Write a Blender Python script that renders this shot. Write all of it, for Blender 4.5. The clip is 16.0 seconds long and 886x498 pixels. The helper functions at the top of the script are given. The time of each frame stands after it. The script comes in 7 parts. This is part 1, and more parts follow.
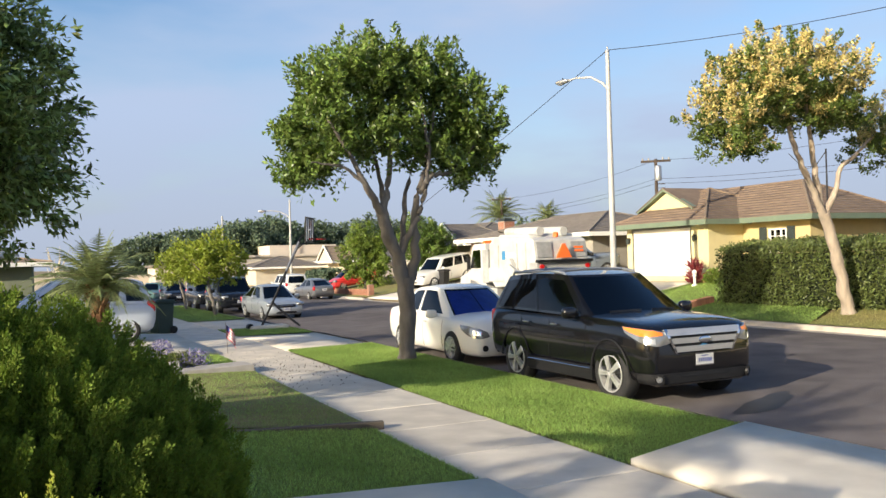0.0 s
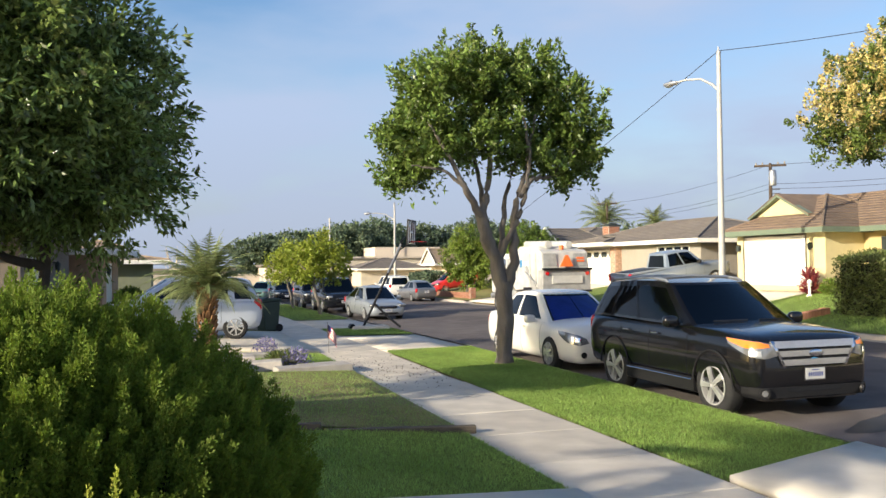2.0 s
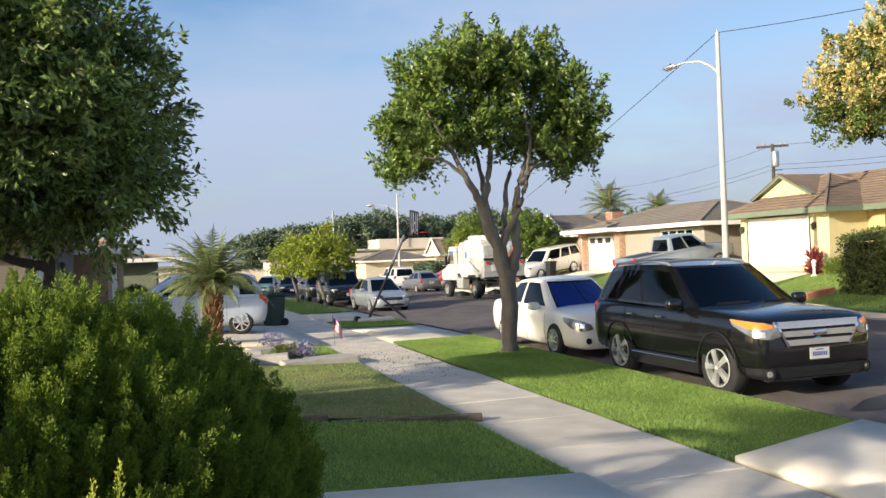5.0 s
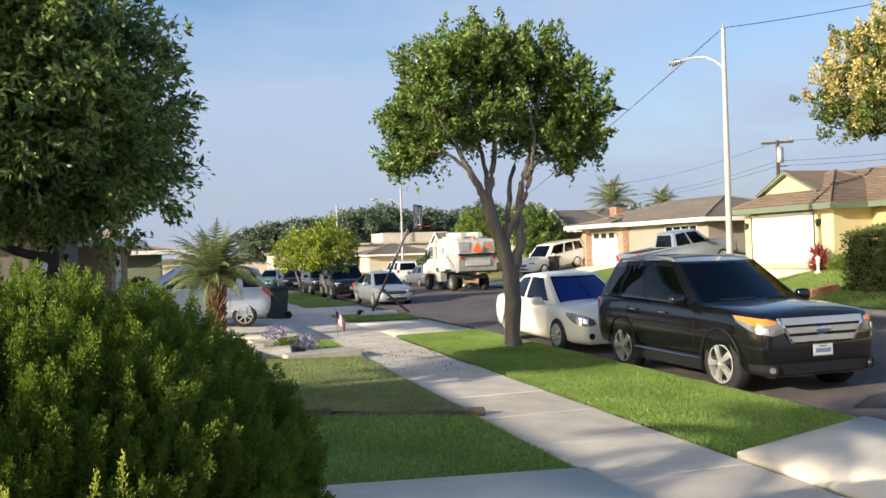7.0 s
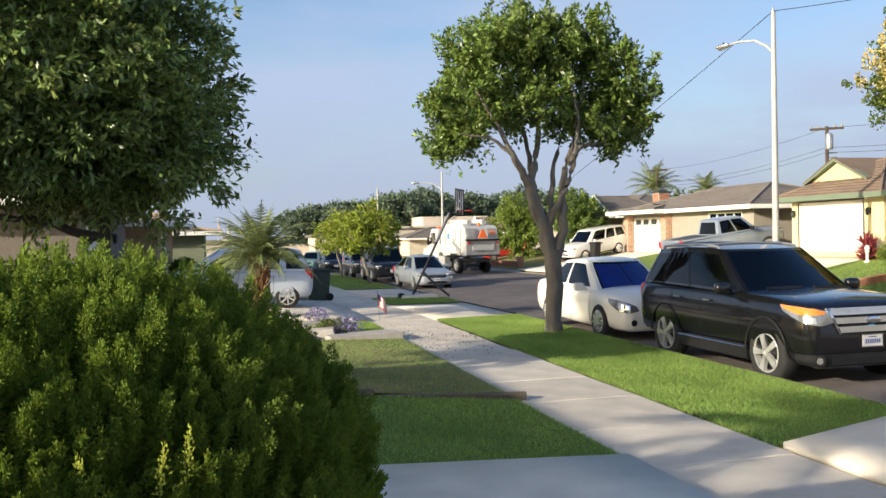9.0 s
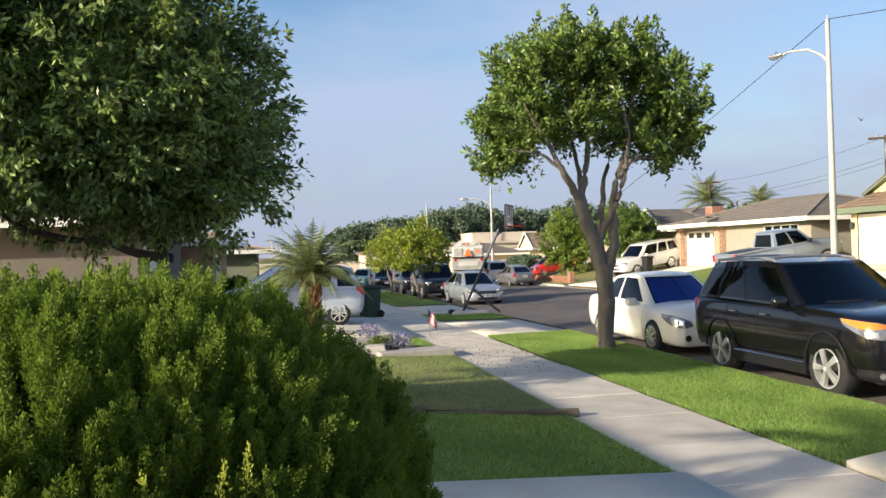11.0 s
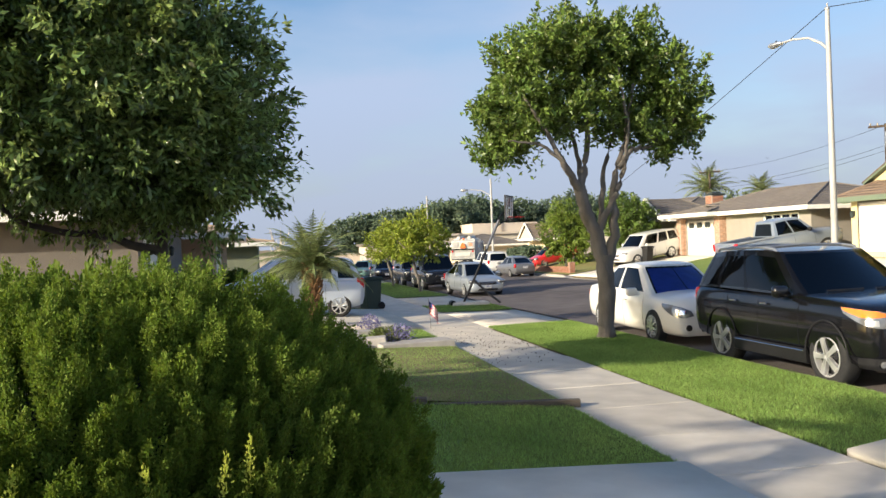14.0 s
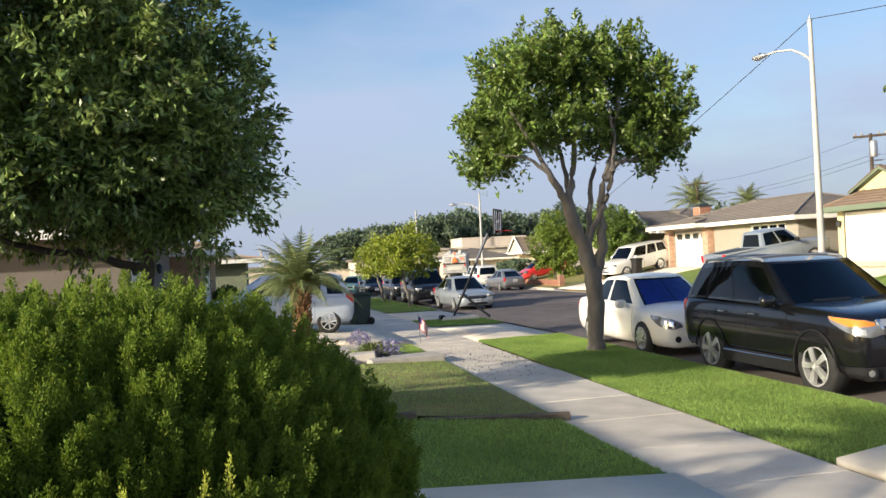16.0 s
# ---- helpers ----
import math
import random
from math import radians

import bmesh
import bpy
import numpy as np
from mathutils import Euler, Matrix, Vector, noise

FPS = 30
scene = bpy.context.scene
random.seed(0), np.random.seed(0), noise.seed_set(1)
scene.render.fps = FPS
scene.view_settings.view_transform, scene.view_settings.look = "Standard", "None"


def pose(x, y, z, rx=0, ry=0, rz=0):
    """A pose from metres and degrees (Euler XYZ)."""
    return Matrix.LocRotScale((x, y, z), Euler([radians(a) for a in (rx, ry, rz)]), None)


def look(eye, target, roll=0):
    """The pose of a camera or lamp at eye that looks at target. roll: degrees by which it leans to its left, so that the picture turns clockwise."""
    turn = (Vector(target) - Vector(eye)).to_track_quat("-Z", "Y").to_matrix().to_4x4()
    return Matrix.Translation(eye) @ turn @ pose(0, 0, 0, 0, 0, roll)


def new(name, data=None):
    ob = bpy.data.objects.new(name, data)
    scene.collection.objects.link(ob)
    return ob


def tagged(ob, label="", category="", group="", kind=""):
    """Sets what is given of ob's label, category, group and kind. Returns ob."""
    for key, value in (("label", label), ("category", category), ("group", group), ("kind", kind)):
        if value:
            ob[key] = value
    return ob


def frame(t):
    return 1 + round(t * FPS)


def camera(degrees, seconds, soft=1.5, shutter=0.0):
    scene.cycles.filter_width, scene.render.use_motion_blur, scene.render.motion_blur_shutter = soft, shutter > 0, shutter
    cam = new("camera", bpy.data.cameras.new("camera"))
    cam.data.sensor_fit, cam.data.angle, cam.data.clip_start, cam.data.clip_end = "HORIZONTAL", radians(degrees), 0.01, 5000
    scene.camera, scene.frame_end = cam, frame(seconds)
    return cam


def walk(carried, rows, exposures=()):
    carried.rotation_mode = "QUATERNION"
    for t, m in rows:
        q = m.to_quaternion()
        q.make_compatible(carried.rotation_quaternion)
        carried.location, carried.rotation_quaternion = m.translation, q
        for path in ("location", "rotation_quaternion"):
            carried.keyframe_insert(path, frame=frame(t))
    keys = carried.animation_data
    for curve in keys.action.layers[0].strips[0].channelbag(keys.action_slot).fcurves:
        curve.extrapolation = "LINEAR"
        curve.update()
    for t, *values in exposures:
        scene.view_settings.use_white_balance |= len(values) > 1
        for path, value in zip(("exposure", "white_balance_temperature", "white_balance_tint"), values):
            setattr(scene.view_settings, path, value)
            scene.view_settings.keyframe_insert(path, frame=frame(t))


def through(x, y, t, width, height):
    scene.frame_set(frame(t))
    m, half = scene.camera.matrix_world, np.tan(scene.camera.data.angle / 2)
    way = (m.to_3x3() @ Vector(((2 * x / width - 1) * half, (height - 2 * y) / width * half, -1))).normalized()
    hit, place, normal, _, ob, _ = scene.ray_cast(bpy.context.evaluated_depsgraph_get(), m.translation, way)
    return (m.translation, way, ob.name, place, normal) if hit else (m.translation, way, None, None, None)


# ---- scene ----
cam = camera(55.1, 16.0)
PATH = [
    (0, (-7.898, -10.808, 2.275), (-7.044, -9.0, 2.299), -1.6),
    (0.5, (-7.869, -10.753, 2.281), (-7.039, -8.934, 2.324), -1.8),
    (1, (-7.804, -10.788, 2.28), (-7.04, -8.94, 2.321), -1.0),
    (1.5, (-7.785, -10.798, 2.277), (-7.101, -8.919, 2.31), -0.5),
    (2, (-7.777, -10.804, 2.278), (-7.15, -8.906, 2.315), -0.6),
    (2.5, (-7.77, -10.82, 2.276), (-7.177, -8.91, 2.315), -0.7),
    (3, (-7.77, -10.833, 2.278), (-7.188, -8.919, 2.305), -1.4),
    (3.5, (-7.765, -10.848, 2.283), (-7.168, -8.939, 2.306), -1.9),
    (4, (-7.755, -10.845, 2.278), (-7.138, -8.943, 2.302), -2.2),
    (6.5, (-7.756, -10.844, 2.272), (-7.139, -8.941, 2.269), -2.1),
    (7, (-7.756, -10.838, 2.27), (-7.147, -8.934, 2.271), -1.8),
    (7.5, (-7.768, -10.84, 2.274), (-7.178, -8.929, 2.268), -1.7),
    (8, (-7.784, -10.846, 2.272), (-7.22, -8.927, 2.255), -1.6),
    (8.5, (-7.798, -10.857, 2.279), (-7.256, -8.932, 2.25), -1.4),
    (9, (-7.813, -10.844, 2.271), (-7.294, -8.913, 2.237), -1.1),
    (9.2, (-7.791, -10.869, 2.276), (-7.283, -8.935, 2.247), -1.5),
    (11.5, (-7.829, -10.856, 2.278), (-7.43, -8.896, 2.305), -1.6),
    (12, (-7.82, -10.88, 2.279), (-7.4, -8.926, 2.338), -2.1),
    (12.5, (-7.826, -10.87, 2.277), (-7.409, -8.916, 2.35), -2.1),
    (13, (-7.828, -10.873, 2.279), (-7.415, -8.917, 2.327), -1.8),
    (13.5, (-7.848, -10.877, 2.288), (-7.439, -8.919, 2.311), -1.8),
    (14, (-7.824, -10.856, 2.278), (-7.419, -8.898, 2.264), -2.1),
    (14.5, (-7.812, -10.862, 2.274), (-7.397, -8.906, 2.268), -2.3),
    (15, (-7.809, -10.848, 2.274), (-7.375, -8.896, 2.311), -2.6),
    (15.5, (-7.805, -10.86, 2.28), (-7.365, -8.91, 2.327), -2.5),
    (16, (-7.796, -10.853, 2.275), (-7.366, -8.9, 2.294), -2.8),
]
walk(cam, [(t, look(eye, target, roll)) for t, eye, target, roll in PATH], exposures=[(0, 1.0), (16, 1.0)])

# ---- world, sun and exposure ----
SUN_AZ = math.atan2(-0.34, -0.94)      # where the sun stands, from +x towards +y
SUN_EL = radians(17.0)
to_sun = Vector((math.cos(SUN_AZ) * math.cos(SUN_EL), math.sin(SUN_AZ) * math.cos(SUN_EL), math.sin(SUN_EL)))

world = bpy.data.worlds.new("sky")
scene.world = world
world.use_nodes = True
wn, wl = world.node_tree.nodes, world.node_tree.links
wn.clear()
sky = wn.new("ShaderNodeTexSky")
sky.sky_type, sky.sun_disc = "NISHITA", False
sky.sun_elevation, sky.sun_rotation = SUN_EL, math.pi / 2 - SUN_AZ
sky.dust_density, sky.air_density, sky.ozone_density = 2.6, 1.0, 1.5
coord = wn.new("ShaderNodeTexCoord")
sep = wn.new("ShaderNodeSeparateXYZ")
wl.new(coord.outputs["Generated"], sep.inputs[0])
haze_ramp = wn.new("ShaderNodeValToRGB")
haze_ramp.color_ramp.elements[0].position, haze_ramp.color_ramp.elements[0].color = 0.13, (1, 1, 1, 1)
haze_ramp.color_ramp.elements[1].position, haze_ramp.color_ramp.elements[1].color = 0.46, (0, 0, 0, 1)
stretch = wn.new("ShaderNodeMapping")
stretch.inputs["Scale"].default_value = (1.6, 1.6, 5.5)
wl.new(coord.outputs["Generated"], stretch.inputs["Vector"])
cloud = wn.new("ShaderNodeTexNoise")
cloud.inputs["Scale"].default_value, cloud.inputs["Detail"].default_value, cloud.inputs["Roughness"].default_value = 1.7, 5, 0.5
wl.new(stretch.outputs[0], cloud.inputs["Vector"])
wob = wn.new("ShaderNodeMath")
wob.operation = "MULTIPLY_ADD"
wob.inputs[1].default_value, wob.inputs[2].default_value = 0.9, -0.45
wl.new(cloud.outputs["Fac"], wob.inputs[0])
lift = wn.new("ShaderNodeMath")
lift.operation = "SUBTRACT"
wl.new(sep.outputs["Z"], lift.inputs[0])
wl.new(wob.outputs[0], lift.inputs[1])
wl.new(lift.outputs[0], haze_ramp.inputs[0])
haze_gain = wn.new("ShaderNodeMath")
haze_gain.operation = "MULTIPLY"
haze_gain.inputs[1].default_value = 0.97
wl.new(haze_ramp.outputs["Color"], haze_gain.inputs[0])
mix = wn.new("ShaderNodeMixRGB")
low = wn.new("ShaderNodeValToRGB")
low.color_ramp.elements[0].position, low.color_ramp.elements[0].color = 0.0, (0.235, 0.268, 0.335, 1)
low.color_ramp.elements[1].position, low.color_ramp.elements[1].color = 0.17, (0.25, 0.305, 0.415, 1)
wl.new(sep.outputs["Z"], low.inputs[0])
full = wn.new("ShaderNodeMixRGB")
full.blend_type = "MULTIPLY"
full.inputs["Fac"].default_value = 1.0
full.inputs["Color2"].default_value = (10, 10, 10, 1)
wl.new(low.outputs[0], full.inputs["Color1"])
wl.new(full.outputs[0], mix.inputs["Color2"])
# the haze thins towards the sun's side, where the bright sky shows
facing = wn.new("ShaderNodeVectorMath")
facing.operation = "DOT_PRODUCT"
facing.inputs[1].default_value = tuple(to_sun)
wl.new(coord.outputs["Generated"], facing.inputs[0])
thin = wn.new("ShaderNodeMapRange")
thin.inputs["From Min"].default_value, thin.inputs["From Max"].default_value = 0.0, 0.8
thin.inputs["To Min"].default_value, thin.inputs["To Max"].default_value = 1.0, 0.1
wl.new(facing.outputs["Value"], thin.inputs["Value"])
haze_side = wn.new("ShaderNodeMath")
haze_side.operation = "MULTIPLY"
wl.new(haze_gain.outputs[0], haze_side.inputs[0])
wl.new(thin.outputs[0], haze_side.inputs[1])
wl.new(haze_side.outputs[0], mix.inputs["Fac"])
deep = wn.new("ShaderNodeHueSaturation")
deep.inputs["Saturation"].default_value, deep.inputs["Hue"].default_value, deep.inputs["Value"].default_value = 1.25, 0.507, 1.15
wl.new(sky.outputs["Color"], deep.inputs["Color"])
wl.new(deep.outputs[0], mix.inputs["Color1"])
bg = wn.new("ShaderNodeBackground")
bg.inputs["Strength"].default_value = 0.1
wl.new(mix.outputs[0], bg.inputs["Color"])
wout = wn.new("ShaderNodeOutputWorld")
wl.new(bg.outputs[0], wout.inputs["Surface"])

sun = new("sun", bpy.data.lights.new("sun", "SUN"))
sun.data.energy, sun.data.angle, sun.data.color = 4.0, radians(0.55), (1.0, 0.89, 0.71)
sun.matrix_world = look(Vector((0, 0, 40)) + to_sun * 60, (0, 0, 40))


# ---- materials ----
def mat(name, color, rough=0.6, metal=0.0, vary=0.15, scale=6.0, bump=0.0, bump_scale=40.0, coat=0.0, tint=None,
        random_vary=0.0, trans=0.0, island=0.0, ior=1.45, streak=None, spec=0.5, sheen=0.0):
    m = bpy.data.materials.new(name)
    m.use_nodes = True
    nt = m.node_tree
    p = nt.nodes["Principled BSDF"]
    p.inputs["Roughness"].default_value, p.inputs["Metallic"].default_value = rough, metal
    p.inputs["Coat Weight"].default_value, p.inputs["Coat Roughness"].default_value = coat, 0.04
    p.inputs["Transmission Weight"].default_value, p.inputs["IOR"].default_value = trans, ior
    p.inputs["Specular IOR Level"].default_value = spec
    tc = nt.nodes.new("ShaderNodeTexCoord")
    src = tc.outputs["Object"]
    if streak:
        mp = nt.nodes.new("ShaderNodeMapping")
        mp.inputs["Scale"].default_value = streak
        nt.links.new(src, mp.inputs["Vector"])
        src = mp.outputs[0]
    n1 = nt.nodes.new("ShaderNodeTexNoise")
    n1.inputs["Scale"].default_value, n1.inputs["Detail"].default_value = scale, 6
    n2 = nt.nodes.new("ShaderNodeTexNoise")
    n2.inputs["Scale"].default_value, n2.inputs["Detail"].default_value = scale * 0.13, 3
    nt.links.new(src, n1.inputs["Vector"])
    nt.links.new(src, n2.inputs["Vector"])
    add = nt.nodes.new("ShaderNodeMath")
    add.operation = "ADD"
    nt.links.new(n1.outputs["Fac"], add.inputs[0])
    nt.links.new(n2.outputs["Fac"], add.inputs[1])
    ramp = nt.nodes.new("ShaderNodeMapRange")
    ramp.inputs["From Min"].default_value, ramp.inputs["From Max"].default_value = 0.65, 1.35
    ramp.inputs["To Min"].default_value, ramp.inputs["To Max"].default_value = 0.0, 1.0
    nt.links.new(add.outputs[0], ramp.inputs["Value"])
    mixc = nt.nodes.new("ShaderNodeMixRGB")
    c = Vector(color)
    dark = c * (1 - vary)
    lite = Vector(tint) if tint else Vector([min(1, v * (1 + vary)) for v in c])
    mixc.inputs["Color1"].default_value, mixc.inputs["Color2"].default_value = (*dark, 1), (*lite, 1)
    nt.links.new(ramp.outputs[0], mixc.inputs["Fac"])
    out = mixc.outputs[0]
    if random_vary or island:
        hsv = nt.nodes.new("ShaderNodeHueSaturation")
        if random_vary:
            info = nt.nodes.new("ShaderNodeObjectInfo")
            rnd = info.outputs["Random"]
        else:
            info = nt.nodes.new("ShaderNodeNewGeometry")
            rnd = info.outputs["Random Per Island"]
        amount = random_vary or island
        mr = nt.nodes.new("ShaderNodeMapRange")
        mr.inputs["To Min"].default_value, mr.inputs["To Max"].default_value = 1 - amount, 1 + amount
        nt.links.new(rnd, mr.inputs["Value"])
        nt.links.new(mr.outputs[0], hsv.inputs["Value"])
        if island:
            mh = nt.nodes.new("ShaderNodeMapRange")
            mh.inputs["To Min"].default_value, mh.inputs["To Max"].default_value = 0.485, 0.515
            nt.links.new(rnd, mh.inputs["Value"])
            nt.links.new(mh.outputs[0], hsv.inputs["Hue"])
        nt.links.new(out, hsv.inputs["Color"])
        out = hsv.outputs[0]
    nt.links.new(out, p.inputs["Base Color"])
    if bump:
        nb = nt.nodes.new("ShaderNodeTexNoise")
        nb.inputs["Scale"].default_value, nb.inputs["Detail"].default_value = bump_scale, 5
        nt.links.new(src, nb.inputs["Vector"])
        b = nt.nodes.new("ShaderNodeBump")
        b.inputs["Strength"].default_value, b.inputs["Distance"].default_value = bump, 0.02
        nt.links.new(nb.outputs["Fac"], b.inputs["Height"])
        nt.links.new(b.outputs[0], p.inputs["Normal"])
    return m


def leaf_mat(name, color, tint, rough=0.45, island=0.3, through=0.3):
    m = mat(name, color, rough, vary=0.25, scale=0.9, tint=tint, island=island)
    nt = m.node_tree
    p = nt.nodes["Principled BSDF"]
    tr = nt.nodes.new("ShaderNodeBsdfTranslucent")
    nt.links.new(p.inputs["Base Color"].links[0].from_socket, tr.inputs["Color"])
    ms = nt.nodes.new("ShaderNodeMixShader")
    ms.inputs["Fac"].default_value = through
    out = nt.nodes["Material Output"]
    nt.links.new(p.outputs[0], ms.inputs[1])
    nt.links.new(tr.outputs[0], ms.inputs[2])
    nt.links.new(ms.outputs[0], out.inputs["Surface"])
    return m


ASPHALT = mat("asphalt", (0.135, 0.117, 0.11), 0.9, vary=0.35, scale=1.2, bump=0.5, bump_scale=160, spec=0.2)
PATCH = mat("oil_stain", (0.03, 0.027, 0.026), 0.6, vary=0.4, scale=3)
CONCRETE = mat("concrete", (0.57, 0.51, 0.42), 0.9, vary=0.22, scale=2.2, bump=0.25, bump_scale=120, random_vary=0.08)
CONCRETE_PALE = mat("pale_concrete", (0.66, 0.6, 0.5), 0.9, vary=0.2, scale=1.6, bump=0.25, bump_scale=120, random_vary=0.06)
KERB = mat("kerb_concrete", (0.42, 0.37, 0.31), 0.9, vary=0.3, scale=3, bump=0.3, bump_scale=90)
SOIL = mat("dry_ground", (0.22, 0.17, 0.09), 0.95, vary=0.35, scale=1.5, bump=0.5, bump_scale=30)
LAWN = mat("lawn_base", (0.135, 0.215, 0.034), 0.95, vary=0.35, scale=2.5, bump=0.9, bump_scale=60, tint=(0.17, 0.23, 0.045))
LAWN_PATCHY = mat("patchy_lawn", (0.15, 0.18, 0.045), 0.95, vary=0.35, scale=1.6, bump=0.9, bump_scale=50, tint=(0.27, 0.2, 0.1))
DRYLAWN = mat("dry_lawn", (0.3, 0.24, 0.09), 0.95, vary=0.3, scale=0.8, bump=0.9, bump_scale=50, tint=(0.2, 0.22, 0.06))
BLADE = leaf_mat("grass_blade", (0.215, 0.35, 0.068), (0.36, 0.48, 0.12), 0.55, 0.5, 0.4)
BLADE_DRY = leaf_mat("dry_blade", (0.2, 0.2, 0.06), (0.32, 0.27, 0.1), 0.6, 0.35, 0.3)
BARK = mat("bark", (0.16, 0.14, 0.12), 0.9, vary=0.4, scale=7, bump=0.8, bump_scale=24, streak=(1, 1, 0.3))
BARK_PALE = mat("pale_bark", (0.33, 0.27, 0.21), 0.9, vary=0.35, scale=6, bump=0.8, bump_scale=24, streak=(1, 1, 0.3))
BARK_DARK = mat("dark_bark", (0.07, 0.055, 0.045), 0.95, vary=0.4, scale=7, bump=0.8, bump_scale=24)
LEAF_MID = leaf_mat("carob_leaf", (0.1, 0.165, 0.035), (0.22, 0.3, 0.065), 0.34, 0.5, 0.36)
LEAF_DARK = leaf_mat("dark_leaf", (0.085, 0.15, 0.045), (0.33, 0.41, 0.11), 0.26, 0.65, 0.24)
LEAF_RIGHT = leaf_mat("rain_tree_leaf", (0.07, 0.115, 0.025), (0.17, 0.22, 0.045), 0.45, 0.35, 0.3)
BLOSSOM = leaf_mat("yellow_blossom", (0.6, 0.47, 0.15), (0.76, 0.64, 0.28), 0.7, 0.3, 0.35)
LEAF_YELLOW = leaf_mat("yellow_green_leaf", (0.2, 0.27, 0.025), (0.36, 0.4, 0.05), 0.5, 0.3, 0.4)
# distant leaves, paler and bluer: the haze is put into their colour
LEAF_HAZED = leaf_mat("hazed_far_leaf", (0.085, 0.13, 0.08), (0.15, 0.2, 0.115), 0.6, 0.35, 0.25)
LEAF_BUSHY = leaf_mat("bushy_leaf", (0.11, 0.18, 0.03), (0.24, 0.31, 0.05), 0.45, 0.35, 0.35)
LEAF_HEDGE = leaf_mat("hedge_leaf", (0.08, 0.11, 0.03), (0.18, 0.21, 0.06), 0.5, 0.4, 0.25)
LEAF_RED = leaf_mat("red_leaf", (0.2, 0.03, 0.04), (0.32, 0.05, 0.06), 0.5, 0.3, 0.3)
LEAF_PALM = leaf_mat("palm_leaflet", (0.16, 0.21, 0.08), (0.27, 0.31, 0.13), 0.5, 0.3, 0.3)
SHRUB = leaf_mat("thuja_spray", (0.1, 0.163, 0.017), (0.25, 0.335, 0.033), 0.75, 0.25, 0.44)
# sprays caught by the sun: that sunlight is put into a brighter colour
SHRUB_SUNLIT = leaf_mat("thuja_sunlit_spray", (0.62, 0.68, 0.09), (0.74, 0.78, 0.14), 0.6, 0.2, 0.5)
# near-black, for the shade deep between leaves, put into the colour
SHRUB_SHADE = mat("foliage_shade", (0.012, 0.018, 0.006), 0.95, vary=0.5, scale=9)
LAVENDER = leaf_mat("lavender_petal", (0.2, 0.18, 0.36), (0.3, 0.28, 0.48), 0.6, 0.3, 0.3)
TIMBER = mat("weathered_timber", (0.11, 0.09, 0.07), 0.95, vary=0.4, scale=8, bump=0.6, bump_scale=30, streak=(0.3, 3, 3))
STONE = mat("flag_stone", (0.4, 0.37, 0.33), 0.9, vary=0.25, scale=4, bump=0.4, bump_scale=40, random_vary=0.12)
STEEL_POLE = mat("painted_pole", (0.38, 0.375, 0.36), 0.55, vary=0.12, scale=4, bump=0.1)
GALV = mat("galvanised_steel", (0.4, 0.41, 0.42), 0.4, 0.7, vary=0.15, scale=8)
WOODPOLE = mat("creosote_pole", (0.06, 0.045, 0.035), 0.9, vary=0.3, scale=6, bump=0.5)
WIRE = mat("black_cable", (0.02, 0.02, 0.022), 0.6)
BLACK = mat("black_plastic", (0.012, 0.012, 0.013), 0.45, vary=0.2, scale=12, bump=0.1, spec=0.3)
DARK_PLASTIC = mat("dark_grey_plastic", (0.012, 0.012, 0.013), 0.6, spec=0.3, vary=0.2, scale=12, bump=0.15)
RUBBER = mat("tyre_rubber", (0.018, 0.018, 0.018), 0.85, vary=0.25, scale=20, bump=0.2, bump_scale=60)
RIM = mat("alloy_rim", (0.68, 0.68, 0.67), 0.25, 0.65, vary=0.08, scale=10)
CHROME = mat("chrome", (0.75, 0.76, 0.78), 0.12, 1.0, vary=0.05)


def glass(name, tint):
    """Thin glass: clear with a tint straight on, mirror-like at a slant."""
    m = bpy.data.materials.new(name)
    m.use_nodes = True
    nt = m.node_tree
    nt.nodes.remove(nt.nodes["Principled BSDF"])
    tr, gl, fr, ms = [nt.nodes.new("ShaderNode" + k) for k in ("BsdfTransparent", "BsdfGlossy", "Fresnel", "MixShader")]
    tr.inputs["Color"].default_value = (*tint, 1)
    gl.inputs["Roughness"].default_value = 0.02
    fr.inputs["IOR"].default_value = 1.5
    nt.links.new(fr.outputs[0], ms.inputs[0])
    nt.links.new(tr.outputs[0], ms.inputs[1])
    nt.links.new(gl.outputs[0], ms.inputs[2])
    nt.links.new(ms.outputs[0], nt.nodes["Material Output"].inputs["Surface"])
    return m


GLASS = glass("tinted_glass", (0.22, 0.26, 0.28))
GLASS_CLEAR = glass("window_glass", (0.75, 0.8, 0.8))
INTERIOR = mat("car_interior", (0.016, 0.017, 0.02), 0.9, vary=0.3, scale=5, spec=0.1)
LENS = mat("clear_lens", (0.26, 0.265, 0.27), 0.12, vary=0.25, scale=14, coat=1.0, metal=0.5)
GRILLE_SILVER = mat("grille_silver", (0.5, 0.5, 0.5), 0.3, 0.6, vary=0.1, scale=30)
AMBER = mat("amber_lens", (0.7, 0.2, 0.02), 0.15, vary=0.1, coat=1.0)
REDLENS = mat("red_lens", (0.5, 0.012, 0.015), 0.15, vary=0.1, coat=1.0)
SUNSHADE = mat("blue_sunshade", (0.02, 0.06, 0.5), 0.35, vary=0.35, scale=5, bump=0.4, bump_scale=8)
PLATE = mat("plate_white", (0.5, 0.5, 0.48), 0.4, vary=0.05)
PLATEBAR = mat("plate_bar", (0.05, 0.07, 0.22), 0.5)


def paint(name, color, metal=0.0, rough=0.3):
    return mat(name, color, rough, metal, vary=0.06, scale=1.5, coat=0.8, spec=0.3)


